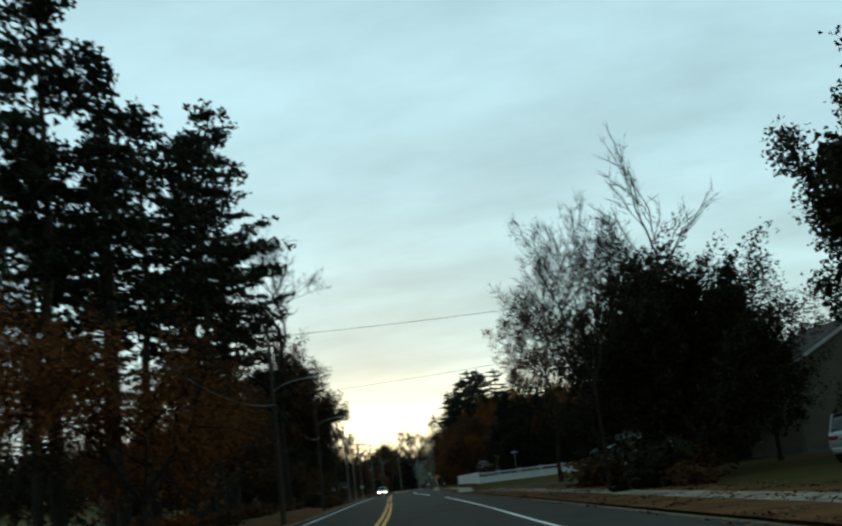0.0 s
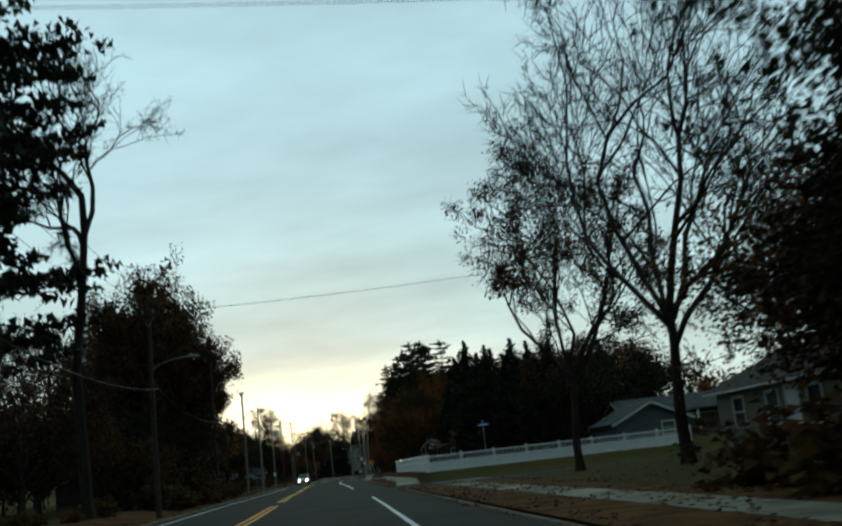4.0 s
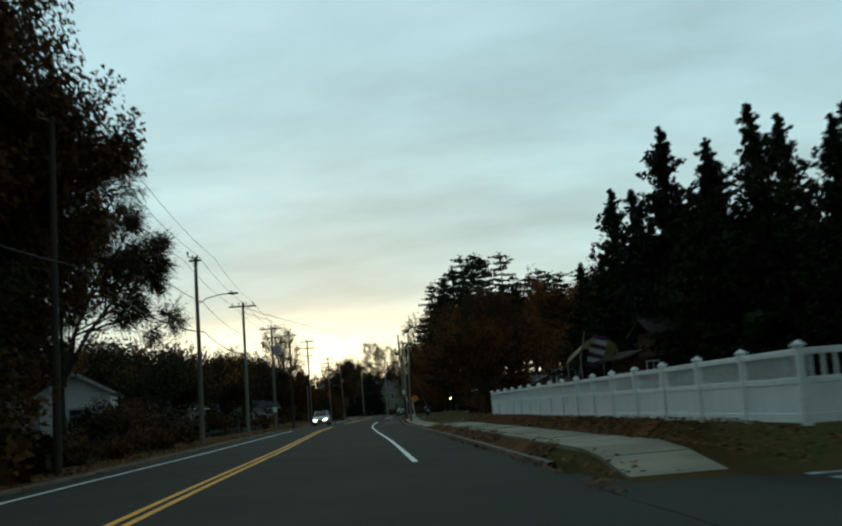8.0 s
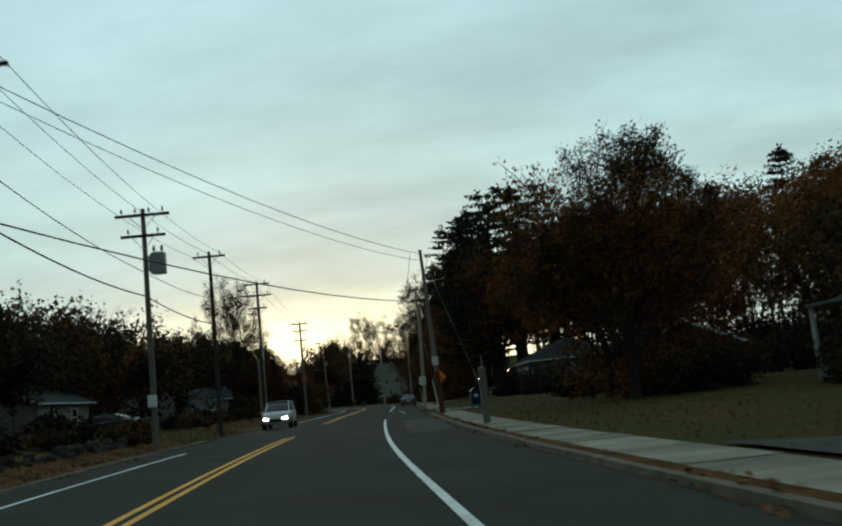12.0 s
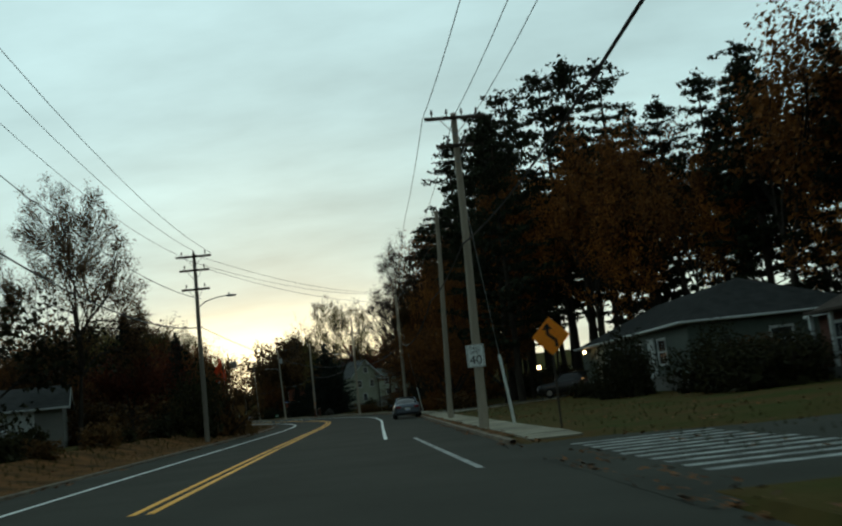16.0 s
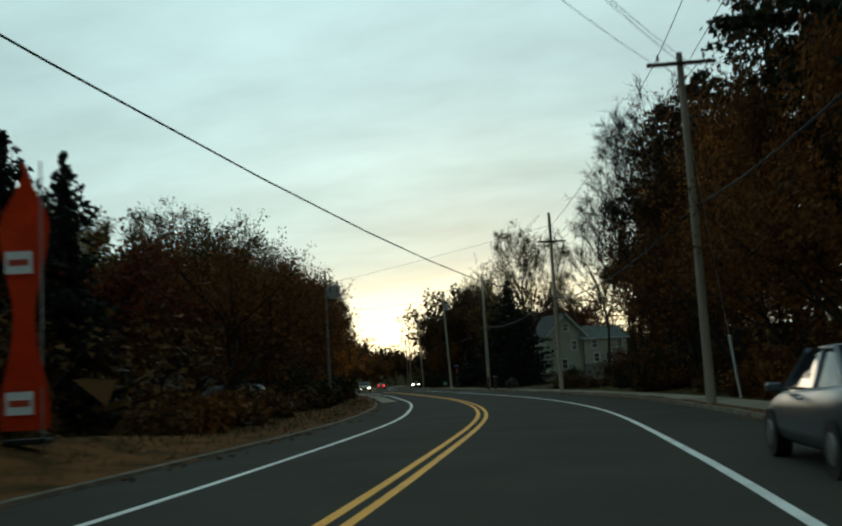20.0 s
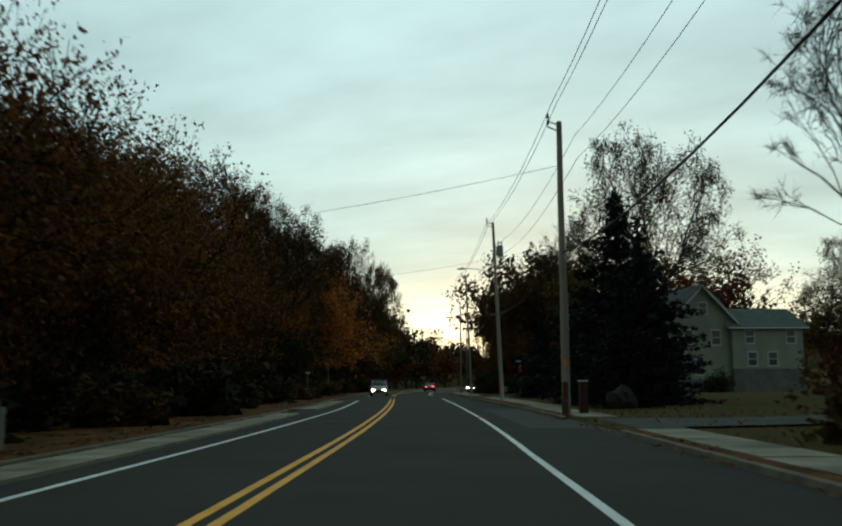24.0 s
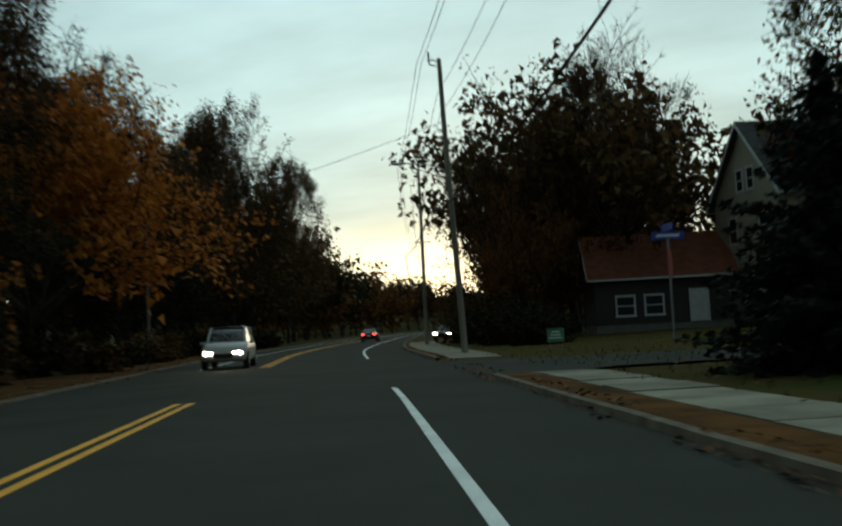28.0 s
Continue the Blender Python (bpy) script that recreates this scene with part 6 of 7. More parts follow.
    if chimney:
        x, y, top = chimney
        part("chimney", boxed(x, y, (eave + top) / 2, 0.9, 0.7, top - eave, bevel=0.02), BRICK, root, "red brick chimney")
    if porch:
        x0, x1, depth, h, posts = porch
        part("porch_roof", boxed((x0 + x1) / 2, -d / 2 - depth / 2, h + 0.08, x1 - x0, depth + 0.2, 0.14, bevel=0.02, m=pose(0, 0, 0)), roof_mat, root)
        part("porch_floor", boxed((x0 + x1) / 2, -d / 2 - depth / 2, base / 2 - 0.1, x1 - x0, depth, base + 0.2), CONCRETE_WALL, root)
        for k in range(posts):
            x = x0 + 0.15 + (x1 - x0 - 0.3) * k / (posts - 1)
            part("porch_post", boxed(x, -d / 2 - depth + 0.1, (h + base) / 2, 0.15, 0.15, h - base, bevel=0.01), TRIM, root)
    return root


def facing(y, off, rz=0.0, dz=0.0):
    """A house pose whose front (-y) looks across at the road."""
    s = 90 if off < 0 else -90
    return at(y, off, dz, s + rz)


house(facing(54, 29), 9, 9, 5.2, 7.6, SIDING_BEIGE, ROOF_BROWN, "beige two-storey house behind the dark trees", windows=[("f", -2.5, 3.5, 1.0, 1.4), ("f", 2.5, 3.5, 1.0, 1.4), ("f", -2.5, 1.0, 1.0, 1.4), ("r", 0, 3.5, 1.0, 1.4), ("r", 0, 1.0, 1.0, 1.4), ("l", -2, 3.4, 1.0, 1.4), ("l", -2, 1.0, 1.0, 1.4)])
house(facing(69, 26), 15, 8, 2.7, 4.4, SIDING_BEIGE, ROOF_BROWN, "low beige ranch house with pale window trim", windows=[("f", -5, 0.9, 1.1, 1.3), ("f", -1.5, 0.9, 1.1, 1.3), ("f", 2.2, 0.7, 1.1, 1.5), ("f", 5.3, 0.9, 1.1, 1.3), ("r", 1, 0.9, 1.1, 1.3), ("l", 1, 0.9, 1.1, 1.3)], doors=[("f", 0.3, 1.0, 2.05, TRIM)])
house(at(109, 33.5, -0.3, 0), 13, 8, 2.2, 3.7, SIDING_BEIGE, ROOF_GREY, "low grey-roofed house beyond the fence", windows=[("f", -3, 0.9, 1.1, 1.2), ("f", 3.5, 0.9, 1.1, 1.2)], porch=(-2, 2.5, 2.0, 2.3, 3))
house(at(103.5, 27.0, -0.3, 0), 5.5, 6, 1.9, 3.2, siding("blue_grey_siding", (0.10, 0.115, 0.13)), ROOF_GREY, "small blue-grey gable front behind the fence", windows=[("f", 1.2, 0.7, 0.9, 0.9)], gable_front=True)
house(facing(163, 27.2), 16, 9, 3.0, 5.3, SIDING_WHITE, ROOF_GREEN, "white clapboard ranch house with a hipped roof", windows=[("f", -3.2, 1.35, 1.5, 0.95), ("f", 0.6, 1.3, 1.7, 1.05), ("f", 5.0, 1.2, 1.4, 1.2), ("r", -2, 1.2, 1.2, 1.2), ("l", -2.5, 1.2, 1.1, 1.2), ("l", 2, 1.2, 1.1, 1.2)], doors=[("f", -5.6, 1.0, 2.1, TRIM)], hip=True, porch=(-7.6, -4.4, 1.6, 2.7, 2), base=0.5)
house(facing(221, 28.5), 20, 9, 2.8, 4.7, BRICK, ROOF_BROWN, "long red brick ranch house with a white-posted porch", windows=[("f", 7.5, 0.9, 1.3, 1.5), ("f", 4.6, 0.9, 1.0, 1.3), ("f", -8.2, 0.9, 1.3, 1.3), ("r", -1.5, 0.9, 1.1, 1.2), ("r", 2.0, 0.3, 0.9, 0.6)], doors=[("f", -3.5, 1.0, 2.1, TRIM)], porch=(-7.2, 0.2, 1.9, 2.55, 5), chimney=(-2, 0.5, 6.0), lap=0.3)
house(facing(248.6, 24.4, dz=0.3), 25, 9.5, 3.0, 5.3, SIDING_GREEN, ROOF_GREY, "dark green ranch house with a hipped grey roof", windows=[("f", -3.0, 1.0, 1.6, 1.35), ("f", -1.1, 1.0, 1.6, 1.35), ("f", 3.5, 1.0, 1.4, 1.3), ("f", 8, 1.0, 1.4, 1.3), ("r", 0, 1.0, 1.1, 1.2)], doors=[("f", -6.2, 2.4, 2.15, SIDING_CREAM), ("f", 6.0, 1.0, 2.1, TRIM)], hip=True)
house(at(252, -26, 0, 15), 6.5, 12, 4.0, 6.2, SIDING_WHITE, ROOF_GREY, "white gable-ended house across the lawn", windows=[("f", 0.8, 1.0, 0.9, 1.1), ("f", -1.5, 1.0, 0.9, 1.1)], gable_front=True)
house(at(253, -19.5, 0, 15), 6, 7, 2.6, 3.9, siding("grey_garage_siding", (0.20, 0.20, 0.18)), ROOF_GREY, "grey garage beside the white house", doors=[("f", 0, 2.5, 2.1, TRIM)])
house(at(151.7, -16.9, 0.2, 10), 4.6, 7, 3.3, 4.6, siding("bright_white_siding", (0.80, 0.83, 0.82)), ROOF_GREY, "small white garage among dark shrubs", windows=[("f", 0, 1.2, 0.9, 0.9)], gable_front=True)
house(facing(158, -26), 12, 8, 2.7, 4.5, siding("grey_house_siding", (0.11, 0.115, 0.115)), ROOF_GREY, "low grey house behind the verge shrubs", windows=[("f", -3, 0.9, 1.2, 1.3), ("f", 2, 0.9, 1.2, 1.3), ("f", 4.5, 0.9, 0.9, 1.3)])
house(facing(207, -24), 11, 8, 2.8, 4.6, siding("dim_white_siding", (0.20, 0.21, 0.21)), ROOF_GREY, "low white house beyond the side street", windows=[("f", -3, 0.9, 1.2, 1.3), ("f", 2, 0.9, 1.2, 1.3), ("l", 0, 0.9, 1.2, 1.3)])
house(facing(288, -21.5), 11, 8, 2.8, 4.5, siding("pale_grey_siding", (0.19, 0.2, 0.19)), ROOF_GREY, "low grey house behind red maples", windows=[("f", -3.5, 0.9, 1.2, 1.3), ("f", 0.5, 0.9, 1.2, 1.3), ("f", 3.5, 0.9, 1.2, 1.3), ("l", 0, 0.9, 1.2, 1.3)], porch=(-5, 0, 1.6, 2.5, 4))
house(facing(356, -25), 13, 8, 4.4, 6.4, SIDING_WHITE, ROOF_GREY, "white house half hidden by maples", windows=[("f", -4, 0.9, 1.1, 1.3), ("f", 0, 0.9, 1.1, 1.3), ("f", 4, 0.9, 1.1, 1.3)])
house(facing(336, -22), 6, 6, 2.5, 3.6, SIDING_WHITE, ROOF_GREY, "white garage behind the maples", doors=[("f", 0, 2.5, 2.0, TRIM)])
# the big sage house: gabled main block and a side wing over a carport
house(pose(-48.8, 409.6, 1.2, 0, 0, 27) @ Matrix.Diagonal((1.08, 1.08, 1.08, 1)), 6.2, 9, 6.0, 9.2, SIDING_SAGE, ROOF_GREY, "sage-green two-storey house with a steep front gable", windows=[("f", -1.4, 3.6, 0.85, 1.35), ("f", 1.3, 3.6, 0.85, 1.35), ("f", -0.4, 0.8, 0.85, 1.4), ("f", 0.1, 6.5, 0.8, 1.05), ("r", -2.5, 3.6, 0.85, 1.35), ("r", -2.5, 0.8, 0.85, 1.35)], gable_front=True, lap=0.16)
house(pose(-42.1, 411.1, 0.9, 0, 0, 27) @ Matrix.Diagonal((1.08, 1.08, 1.08, 1)), 7.0, 7, 5.6, 7.4, SIDING_SAGE, ROOF_GREEN, "sage-green side wing with a plain gable roof", windows=[("f", -1.8, 4.0, 0.85, 1.25), ("f", 2.3, 4.0, 0.85, 1.25), ("f", -1.6, 1.9, 0.85, 1.25), ("f", 0.4, 1.9, 0.85, 1.25)], lap=0.16, base=1.6)
# the cream house behind the corner evergreens
house(pose(-52.6, 429.5, 1.0, 0, 0, 24), 12, 9, 7.4, 12.0, SIDING_CREAM, ROOF_GREY, "tall cream house with a steep gable and a porch", windows=[("f", -3.5, 4.6, 1.0, 1.6), ("f", 0.5, 4.6, 1.0, 1.6), ("f", 4, 4.6, 1.0, 1.6), ("l", -2, 4.6, 1.0, 1.6), ("l", 2, 4.6, 1.0, 1.6), ("l", -0.7, 7.8, 0.8, 1.3), ("l", 0.7, 7.8, 0.8, 1.3), ("f", -3, 1.0, 1.0, 1.6), ("f", 3, 1.0, 1.0, 1.6)], porch=(-6, 6, 2.4, 3.3, 6), lap=0.16)

house(pose(-64.2, 430.5, 0.5, 0, 0, 12), 8.6, 7, 3.5, 6.2, siding("dark_brown_siding", (0.05, 0.045, 0.04)), mat("rust_red_shingles", (0.20, 0.062, 0.032), (0.13, 0.04, 0.022), rough=0.9, scale=2.0, fine=30, bump=0.3), "low house with a rust-red roof past the side street", windows=[("f", -2.4, 0.9, 1.1, 1.2), ("f", -0.6, 0.9, 1.1, 1.2)], doors=[("f", 2.2, 1.0, 2.05, TRIM)])

# lamps by the green house
LAMP_GLOW = glow("warm_lamp_glass", (1.0, 0.62, 0.28), 14.0)
lp = empty("lamp_post", at(253.6, 15.0, 0.2), "black garden lamp post with a lit lantern", "lamp post")
part("post", rodded((0, 0, -0.2), (0, 0, 1.95), 0.035, sides=8), BLACK_INK, lp)
lan = part("lantern", boxed(0, 0, 2.12, 0.2, 0.2, 0.26, bevel=0.02), LAMP_GLOW, lp, "lit warm glass lantern")
part("roof", rodded((0, 0, 2.26), (0, 0, 2.4), 0.17, 0.02, sides=8), BLACK_INK, lan)
el = empty("eave_lamp", at(257.2, 19.1, 0.4), "lit lamp hung under the eave of the green house", "lamp")
part("globe", rodded((0, 0, 2.5), (0, 0, 2.68), 0.1, 0.13, sides=10), LAMP_GLOW, el)
part("stem", rodded((0, 0, 2.68), (0, 0, 2.82), 0.02, sides=6), BLACK_INK, el)
part("base", boxed(0, 0, 2.82, 0.16, 0.16, 0.03), TRIM, el)

# ---- vehicles ----
def car_paint(name, color, metal=0.2):
    m = mat(name, color, tuple(c * 0.9 for c in color), rough=0.28, scale=1.0, fine=12, bump=0.0, metal=metal, spec=0.5)
    return m


CAR_GLASS = glassy("car_glass", (0.015, 0.018, 0.02), 0.05)
CHROME = mat("chrome_trim", (0.5, 0.5, 0.5), (0.4, 0.4, 0.4), rough=0.2, scale=4, fine=30, bump=0.0, metal=1.0)
TAIL_OFF = mat("red_lamp_lens", (0.22, 0.012, 0.012), (0.16, 0.01, 0.01), rough=0.2, scale=4, fine=30, bump=0.0, spec=0.5)
TAIL_ON = glow("lit_tail_lamp", (1.0, 0.06, 0.05), 5.0)
HEAD_OFF = mat("clear_lamp_lens", (0.45, 0.45, 0.45), (0.35, 0.35, 0.35), rough=0.15, scale=4, fine=30, bump=0.0, spec=0.5)
HEAD_ON = glow("lit_headlamp", (1.0, 0.86, 0.62), 60.0)
TYRE, RIM = BLACK_RUBBER, mat("alloy_rim", (0.32, 0.32, 0.33), (0.2, 0.2, 0.2), rough=0.35, scale=4, fine=30, bump=0.0, metal=0.8)


def car(m, label, paint, tall=False, lights="", name="car"):
    """A car along +y (nose at +y): lofted body, glasshouse, wheels, lamps, bumpers, mirrors."""
    root = empty(name, m, label, "car")
    L = 4.65 if tall else 4.8
    W = 0.93
    # stations: y, half width, sill, shoulder height
    if tall:
        st = [(-L / 2, 0.74, 0.50, 0.98), (-L / 2 + 0.08, 0.86, 0.40, 1.08), (-L / 2 + 0.45, 0.92, 0.33, 1.13), (-L / 2 + 0.92, 0.94, 0.31, 1.14), (-0.6, W, 0.30, 1.13), (0.3, W, 0.30, 1.12), (1.1, W, 0.30, 1.10), (L / 2 - 0.9, 0.93, 0.31, 1.06), (L / 2 - 0.35, 0.87, 0.34, 1.0), (L / 2 - 0.08, 0.76, 0.40, 0.90), (L / 2, 0.64, 0.46, 0.78)]
    else:
        st = [(-L / 2, 0.70, 0.46, 0.84), (-L / 2 + 0.06, 0.80, 0.36, 0.95), (-L / 2 + 0.3, 0.88, 0.28, 1.0), (-L / 2 + 0.9, 0.92, 0.24, 1.01), (-0.8, W, 0.22, 0.98), (0.2, W, 0.22, 0.94), (1.0, W, 0.22, 0.91), (L / 2 - 0.9, 0.91, 0.24, 0.85), (L / 2 - 0.35, 0.84, 0.27, 0.77), (L / 2 - 0.08, 0.72, 0.32, 0.68), (L / 2, 0.60, 0.38, 0.60)]
    k = 1.12 if tall else 1.0
    bm = bmesh.new()
    rings = []
    for y, w, s, t in st:
        sec = [(-w * 0.84, s), (-w * 0.97, s + 0.08), (-w, s + 0.24), (-w * 0.985, (s + t) / 2 + 0.12), (-w * 0.95, t - 0.07), (-w * 0.88, t - 0.015), (-w * 0.55, t + 0.02), (w * 0.55, t + 0.02), (w * 0.88, t - 0.015), (w * 0.95, t - 0.07), (w * 0.985, (s + t) / 2 + 0.12), (w, s + 0.24), (w * 0.97, s + 0.08), (w * 0.84, s)]
        rings.append([bm.verts.new((x, y, z)) for x, z in sec])
    n = len(rings[0])
    for a, b in zip(rings, rings[1:]):
        for j in range(n):
            j2 = (j + 1) % n
            bm.faces.new((a[j], a[j2], b[j2], b[j]))
    bm.faces.new(rings[0][::-1])
    bm.faces.new(rings[-1])
    body = part("body", bm, paint, root, smooth=True)
    # glasshouse: sections from the tail to the windscreen, bowed over
    top = 1.74 if tall else 1.45
    base = 1.06 if tall else 0.94
    rear_b, rear_t = (-L / 2 + 0.12, -L / 2 + 0.42) if tall else (-L / 2 + 0.62, -L / 2 + 1.5)
    front_t, front_b = (0.35, 1.2)
    cab = [(rear_b, 0.0), ((rear_b + rear_t) / 2, 0.55), (rear_t, 0.93), ((rear_t + front_t) / 2, 1.0), (front_t, 0.95), ((front_t + front_b) / 2, 0.55), (front_b, 0.0)]
    bm, roof = bmesh.new(), bmesh.new()
    rings, caps = [], []
    for y, u in cab:
        z = base + (top - base) * u
        lo_w, hi_w = 0.80, 0.80 - (0.11 if tall else 0.18) * u
        sec = [(-lo_w, base - 0.06), (-hi_w, z - 0.06), (-hi_w * 0.86, z), (0, z + 0.025 * u), (hi_w * 0.86, z), (hi_w, z - 0.06), (lo_w, base - 0.06)]
        rings.append([bm.verts.new((x, y, zz)) for x, zz in sec])
        if u > 0.9:
            caps.append([roof.verts.new((x * 1.01, y + (0.05 if y > 0 else -0.05) * (u < 1), zz + 0.012)) for x, zz in sec[1:6]])
    for a, b in zip(rings, rings[1:]):
        for j in range(6):
            bm.faces.new((a[j], a[j + 1], b[j + 1], b[j]))
    part("cabin", bm, CAR_GLASS, root, "dark tinted glasshouse", smooth=True)
    for a, b in zip(caps, caps[1:]):
        for j in range(4):
            roof.faces.new((a[j], a[j + 1], b[j + 1], b[j]))
    bmesh.ops.solidify(roof, geom=roof.faces[:], thickness=0.02)
    part("roof", roof, paint, root, smooth=True)
    lo = [(-0.78, rear_b), (0.78, rear_b), (0.78, front_b), (-0.78, front_b)]
    hw = 0.69 if tall else 0.62
    hi = [(-hw, rear_t), (hw, rear_t), (hw, front_t), (-hw, front_t)]
    for sx in (-1, 1):
        for (p, q) in ((lo[1], hi[1]), (lo[2], hi[2])):
            part("pillar", rodded((sx * p[0], p[1], base - 0.05), (sx * q[0], q[1], top - 0.04), 0.045, sides=6), paint, root)
        ym = (hi[1][1] + hi[2][1]) / 2 - 0.1
        part("pillar", rodded((sx * 0.785, ym, base - 0.05), (sx * (hw - 0.01), ym, top - 0.04), 0.04, sides=6), paint, root)
        part("trim_strip", boxed(sx * 0.79, (lo[1][1] + lo[2][1]) / 2, base, 0.02, lo[2][1] - lo[1][1], 0.03), CHROME, root)
        part("mirror", boxed(sx * 1.0, 0.78, base + 0.02, 0.2, 0.12, 0.13, bevel=0.03), paint, root)
        part("door_handle", boxed(sx * (W + 0.015), -0.35, 0.84 * k, 0.03, 0.18, 0.03, bevel=0.008), CHROME, root)
        for y in (-L / 2 + 0.92, L / 2 - 0.9):
            r = 0.36 if tall else 0.325
            ty_ = part("wheel", rodded((sx * (W - 0.2), y, r), (sx * (W + 0.015), y, r), r, sides=20), TYRE, root)
            part("rim", rodded((sx * (W - 0.05), y, r), (sx * (W + 0.03), y, r), r * 0.62, r * 0.55, sides=10), RIM, ty_)
        hl = HEAD_ON if "head" in lights else HEAD_OFF
        part("headlamp", boxed(sx * 0.58, L / 2 - 0.07, 0.60 * k, 0.34, 0.16, 0.14, bevel=0.03), hl, root)
        part("tail_lamp", boxed(sx * 0.62, -L / 2 + 0.03, 0.80 * k, 0.34, 0.14, 0.15, bevel=0.03), TAIL_ON if "tail" in lights else TAIL_OFF, root)
    part("grille", boxed(0, L / 2 - 0.01, 0.5 * k, 0.75, 0.06, 0.2, bevel=0.02), BLACK_INK, root)
    part("rear_bumper", boxed(0, -L / 2 + 0.02, 0.46, 1.5, 0.12, 0.2, bevel=0.04), paint, root)
    part("rear_trim", boxed(0, -L / 2 - 0.01, 0.74 * k, 0.8, 0.03, 0.03), CHROME, root)
    plate = part("number_plate", boxed(0, -L / 2 - 0.03, 0.64 * k, 0.34, 0.012, 0.16), WHITE_METAL, root)
    part("legend_bar", boxed(0, -L / 2 - 0.04, 0.64 * k, 0.24, 0.004, 0.06), BLUE_SHEET, plate)
    part("exhaust", rodded((0.5, -L / 2 + 0.1, 0.3), (0.5, -L / 2 - 0.02, 0.3), 0.035, sides=8), CHROME, root)
    return root


car(at(258.2, 5.95, 0.03), "silver-blue sedan parked on the shoulder", car_paint("silver_blue_paint", (0.095, 0.115, 0.14), 0.55))
car(at(197.4, -2.9, 0.05, 180), "white sports utility vehicle with lit headlamps near the side street", car_paint("white_paint", (0.60, 0.62, 0.62), 0.0), tall=True, lights="head")
car(at(402, -1.6, 0.05, 180), "white sports utility vehicle with lit headlamps on the road", car_paint("pearl_white_paint", (0.45, 0.46, 0.44), 0.0), tall=True, lights="head")
car(at(466, 2.2, 0.05), "dark sedan with red tail lamps on the road ahead", car_paint("black_paint", (0.02, 0.02, 0.022), 0.3), lights="tail")
car(at(441, 10.8, 0.0, 160), "dark car with lit headlamps waiting in a drive", car_paint("slate_paint", (0.05, 0.055, 0.06), 0.3), lights="head")
car(at(28.5, 18.2, 0.0, -50), "silver sports utility vehicle parked by the shrubs", car_paint("pale_silver_paint", (0.35, 0.38, 0.40), 0.4), tall=True)
car(at(260.8, 18.4, 0.0, 80), "black sports utility vehicle parked on the driveway", car_paint("gloss_black_paint", (0.012, 0.012, 0.014), 0.2), tall=True)
car(at(294.0, -12.5, 0.0, 70), "dark pickup-sized car parked by the drive", car_paint("dark_grey_paint", (0.03, 0.033, 0.035), 0.4), tall=True)
car(at(240.0, -16.5, 0.0, 60), "pale grey car parked before the house", car_paint("light_grey_paint", (0.30, 0.33, 0.34), 0.4))
car(at(196.5, -14.0, 0.0, 80), "black sedan waiting in the side street", car_paint("deep_black_paint", (0.014, 0.014, 0.016), 0.3), name="car")
car(at(350.0, -13.5, 0.0, 75), "white car parked under the maples", car_paint("plain_white_paint", (0.45, 0.46, 0.46), 0.0))

# ---- small things at the roadside ----
wf = empty("wooden_fence", at(319.3, -6.2, 0, 0), "short weathered wooden fence piece by the kerb", "fence")
for k in range(11):
    y = -1.6 + 0.31 * k
    part("board", boxed(0.02 * math.sin(k * 2.3), y, 0.48 + 0.04 * math.sin(k * 1.7), 0.022, 0.2, 0.95 + 0.08 * math.sin(k * 1.7), bevel=0.006, m=pose(0, 0, 0, 2 * math.sin(k), 0, 0)), POLE_WOOD, wf)
for z in (0.3, 0.75):
    part("rail", boxed(-0.05, 0, z, 0.05, 3.4, 0.08), POLE_WOOD, wf)
STONE = mat("field_stone", (0.045, 0.042, 0.036), (0.024, 0.022, 0.019), rough=0.9, scale=3, fine=24, bump=0.5, vary=0.2)
rs = random.Random(8)


def stone_mesh(seed, r):
    bm = bmesh.new()
    bmesh.ops.create_icosphere(bm, subdivisions=2, radius=r)
    for v in bm.verts:
        v.co *= 1 + 0.35 * noise.noise(v.co * 1.6 / r + Vector((seed * 7.3, 0, 0)))
    me = bpy.data.meshes.new("stone")
    bm.to_mesh(me)
    bm.free()
    me.materials.append(STONE)
    return me


bl = shared("boulder", stone_mesh(3, 0.75), at(346.5, 11.3, 0.3, 30))
tagged(bl, "weathered grey boulder at the corner of the drive", "boulder")
stones = [stone_mesh(k, 0.3) for k in range(5)]
wall = empty("stone_wall", Matrix(), "low tumbled field-stone wall along the verge", "stone wall")
for y0, y1, off in ((146, 182, -7.1),):
    y = y0
    while y < y1:
        for z in (-0.08, 0.16) if rs.random() < 0.6 else (-0.05,):
            x, yy = spot(y + rs.uniform(-0.1, 0.1), off + rs.uniform(-0.12, 0.12))
            s = rs.uniform(0.55, 0.9)
            shared("stone", rs.choice(stones), pose(x, yy, rise(y, off) + z, rs.uniform(0, 360), rs.uniform(0, 360), 0) @ Matrix.Diagonal((s, s, s * 0.8, 1)), wall)
        y += rs.uniform(0.5, 0.68)

# fallen leaves gathered along the kerbs and on the lawns
rl = np.random.default_rng(9)
V, F = [], []


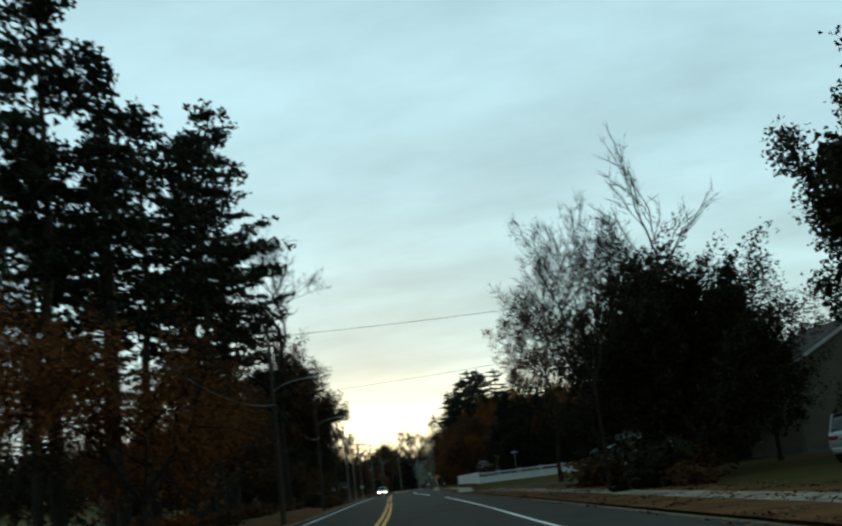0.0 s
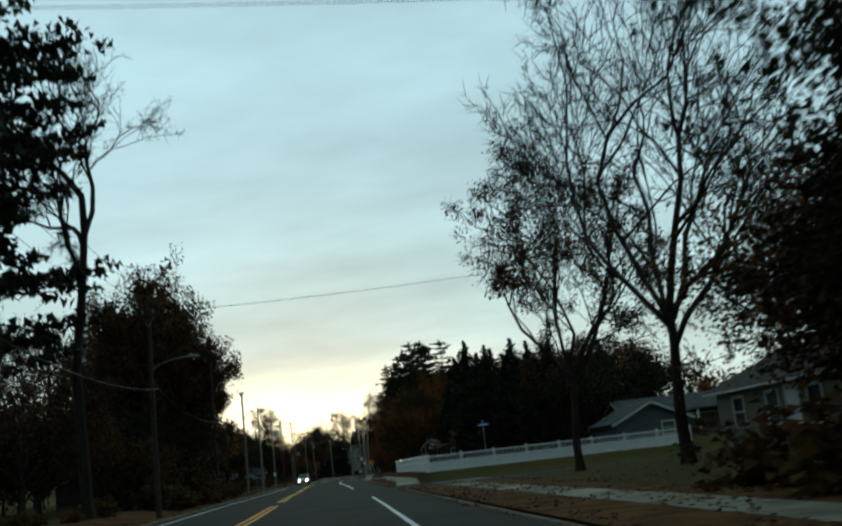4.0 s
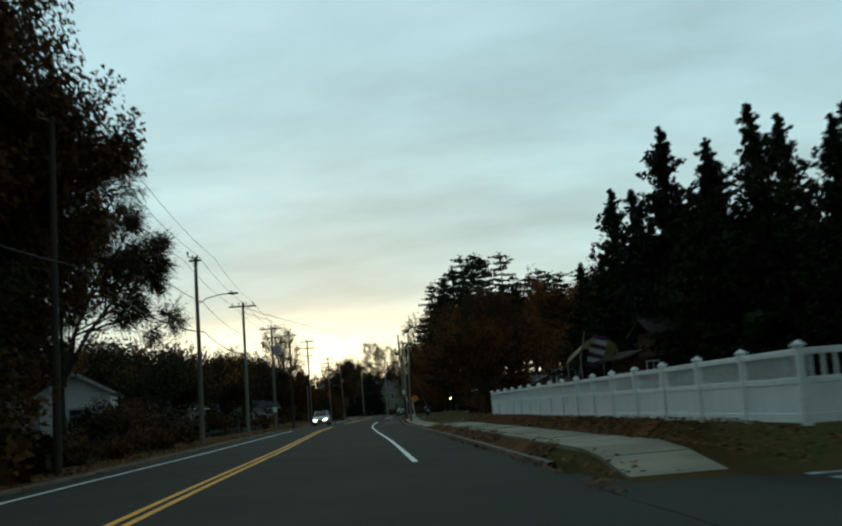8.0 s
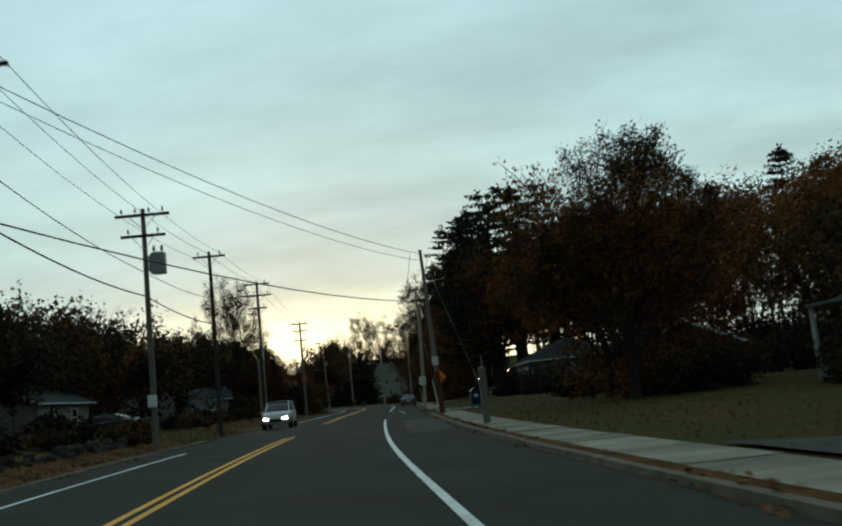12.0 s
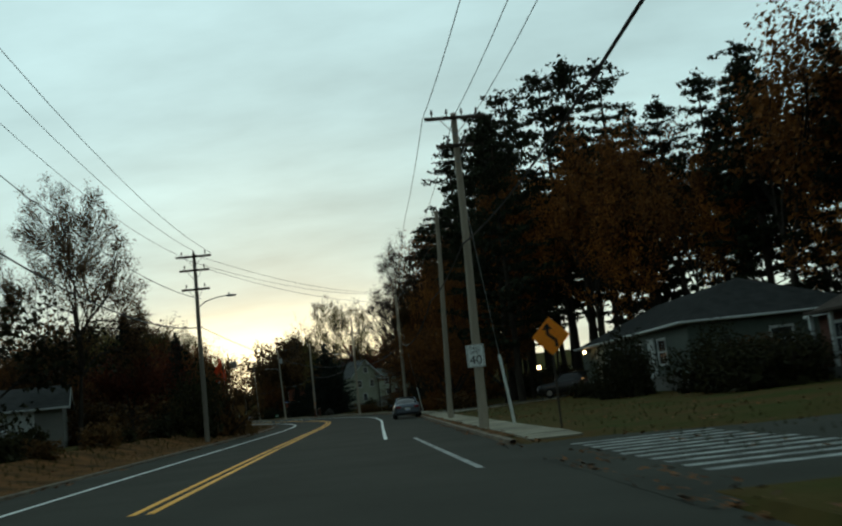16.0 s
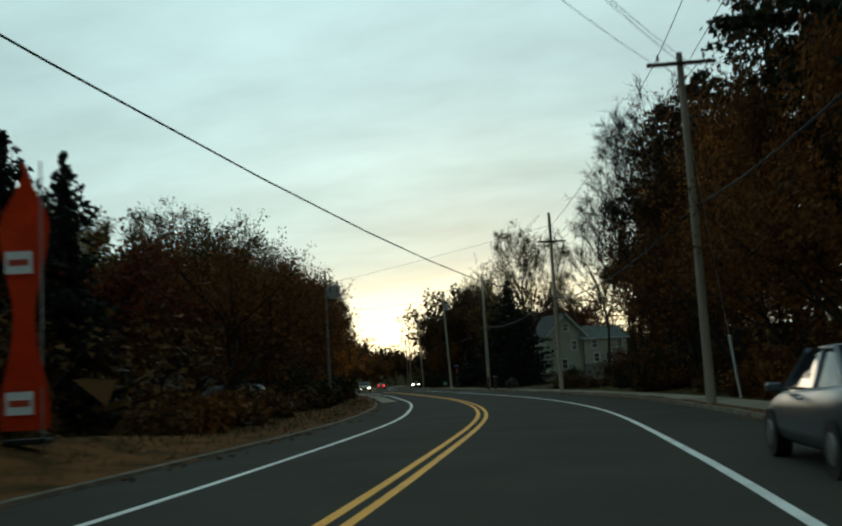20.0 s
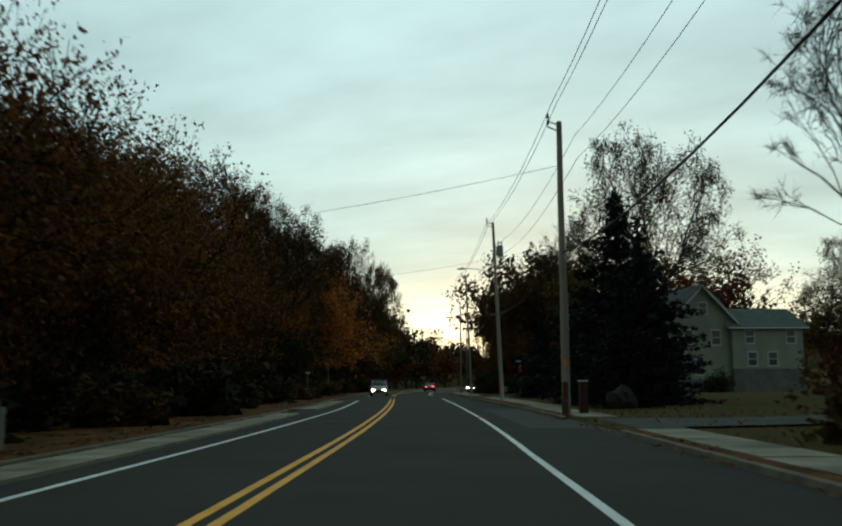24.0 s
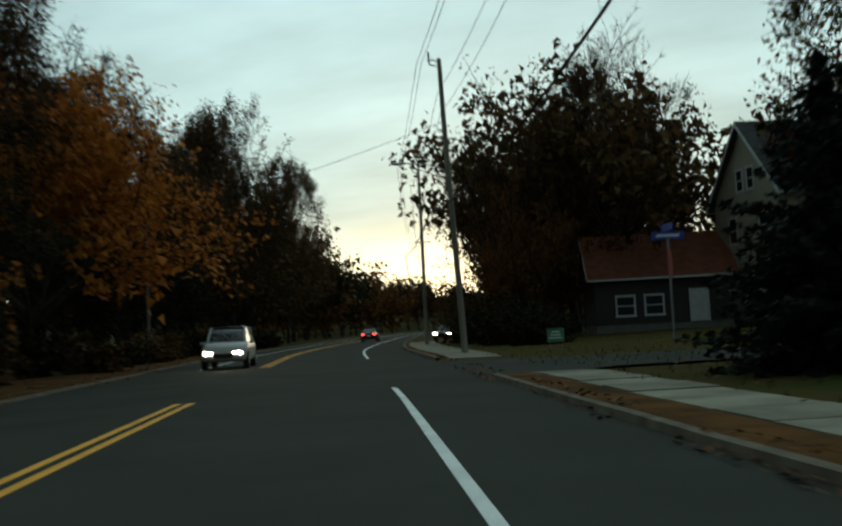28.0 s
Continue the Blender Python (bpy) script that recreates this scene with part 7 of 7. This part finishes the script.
def strew(n, y0, y1, o0, o1, size, clump=True):
    for _ in range(n):
        y, o = rl.uniform(y0, y1), rl.uniform(o0, o1)
        if clump and noise.noise((y * 0.35, o * 0.8, 2.0)) < -0.05:
            continue
        x, yy = spot(y, o)
        z = (rise(y, o) if not -5.0 <= o <= 6.9 else crown_of_road(y, o)) + rl.uniform(0.0, 0.04)
        a, s = rl.uniform(0, 6.28), size * rl.uniform(0.6, 1.4)
        u, w = np.array([math.cos(a), math.sin(a), rl.uniform(-0.5, 0.5)]) * s, np.array([-math.sin(a), math.cos(a), rl.uniform(-0.5, 0.5)]) * s * 0.7
        b, p = len(V), np.array([x, yy, z + 0.02])
        V.extend((tuple(p - u), tuple(p + w), tuple(p + u), tuple(p - w)))
        F.append((b, b + 1, b + 2, b + 3))


strew(9000, 0, 420, 6.55, 7.3, 0.05)
strew(9000, 0, 420, -6.6, -4.4, 0.06)
strew(6000, 92, 135, 8.7, 9.6, 0.04, False)
strew(9000, 10, 84, 6.9, 12, 0.05)
strew(2500, 100, 135, 6.7, 7.5, 0.035)
strew(11000, 60, 420, 8.8, 18, 0.05)
strew(10000, 260, 420, -14, -5, 0.05)
tagged(obj("fallen_leaves", V, F, LITTER), "brown fallen leaves strewn along kerbs and lawns", "fallen leaves", kind="stuff")

# rough grass along the lawn edges
GRASS = leafy("dry_grass", (0.030, 0.036, 0.010), (0.060, 0.058, 0.020), 0.15)
V, F = [], []
for _ in range(11000):
    if rl.random() < 0.3:
        y, o = rl.uniform(135, 400), rl.uniform(8.9, 15)
    else:
        y, o = rl.uniform(100, 320), rl.uniform(-9.5, -5.4)
    x, yy = spot(y, o)
    z = rise(y, o) - 0.03
    a, h = rl.uniform(0, 6.28), rl.uniform(0.06, 0.18) * (1.6 if o < 0 else 1)
    dx, dy = math.cos(a) * 0.02, math.sin(a) * 0.02
    b = len(V)
    V.extend(((x - dx, yy - dy, z), (x + dx, yy + dy, z), (x + rl.normal(0, 0.05), yy + rl.normal(0, 0.05), z + h)))
    F.append((b, b + 1, b + 2))
tagged(obj("rough_grass", V, F, GRASS), "tufts of rough dry grass along the verges", "grass", kind="stuff")

# ---- pavement slabs, last ----
pave = empty("pavement", Matrix(), "pale concrete pavement of cast slabs", "pavement", kind="structure")


def slab(y0, y1, o0, o1, dz):
    g = 0.012
    (ax, ay), (bx, by), (cx_, cy_), (dx, dy) = spot(y0 + g, o0), spot(y0 + g, o1), spot(y1 - g, o1), spot(y1 - g, o0)
    zs = [max(ground_height(a, b) + 0.03, 0.02) + dz if b > 0 else rise(a, b) + dz for a, b in ((y0, o0), (y0, o1), (y1, o1), (y1, o0))]
    c = [(ax, ay, zs[0]), (bx, by, zs[1]), (cx_, cy_, zs[2]), (dx, dy, zs[3])]
    verts = c + [(x, y, z - 0.14) for x, y, z in c]
    obj("slab", verts, [(0, 1, 2, 3), (0, 4, 5, 1), (1, 5, 6, 2), (2, 6, 7, 3), (3, 7, 4, 0)], CONCRETE, pave)


for y0, y1, step, o0, o1 in ((4, 82, 3.0, 8.8, 10.1), (94.7, 138, 1.6, 7.3, 8.8), (138, 193, 1.6, 7.25, 8.6), (212, 262, 1.6, 7.3, 8.6), (264, 327, 1.8, 7.35, 8.7), (336, 352, 1.6, 7.4, 8.8), (352, 386.5, 1.6, 7.85, 9.35), (397.6, 440, 2.4, 7.3, 9.3)):
    y = y0
    while y + step <= y1 + 0.01:
        slab(y, y + step, o0, o1, 0.02 + 0.02 * noise.noise((y * 0.6, 3.0, 0)))
        y += step
for y0, y1 in ((308, 345), (350, 372)):
    y = y0
    while y + 2.2 <= y1:
        slab(y, y + 2.2, -4.6, -3.6, 0.10 + 0.02 * noise.noise((y * 0.6, 7.0, 0)))
        y += 2.2
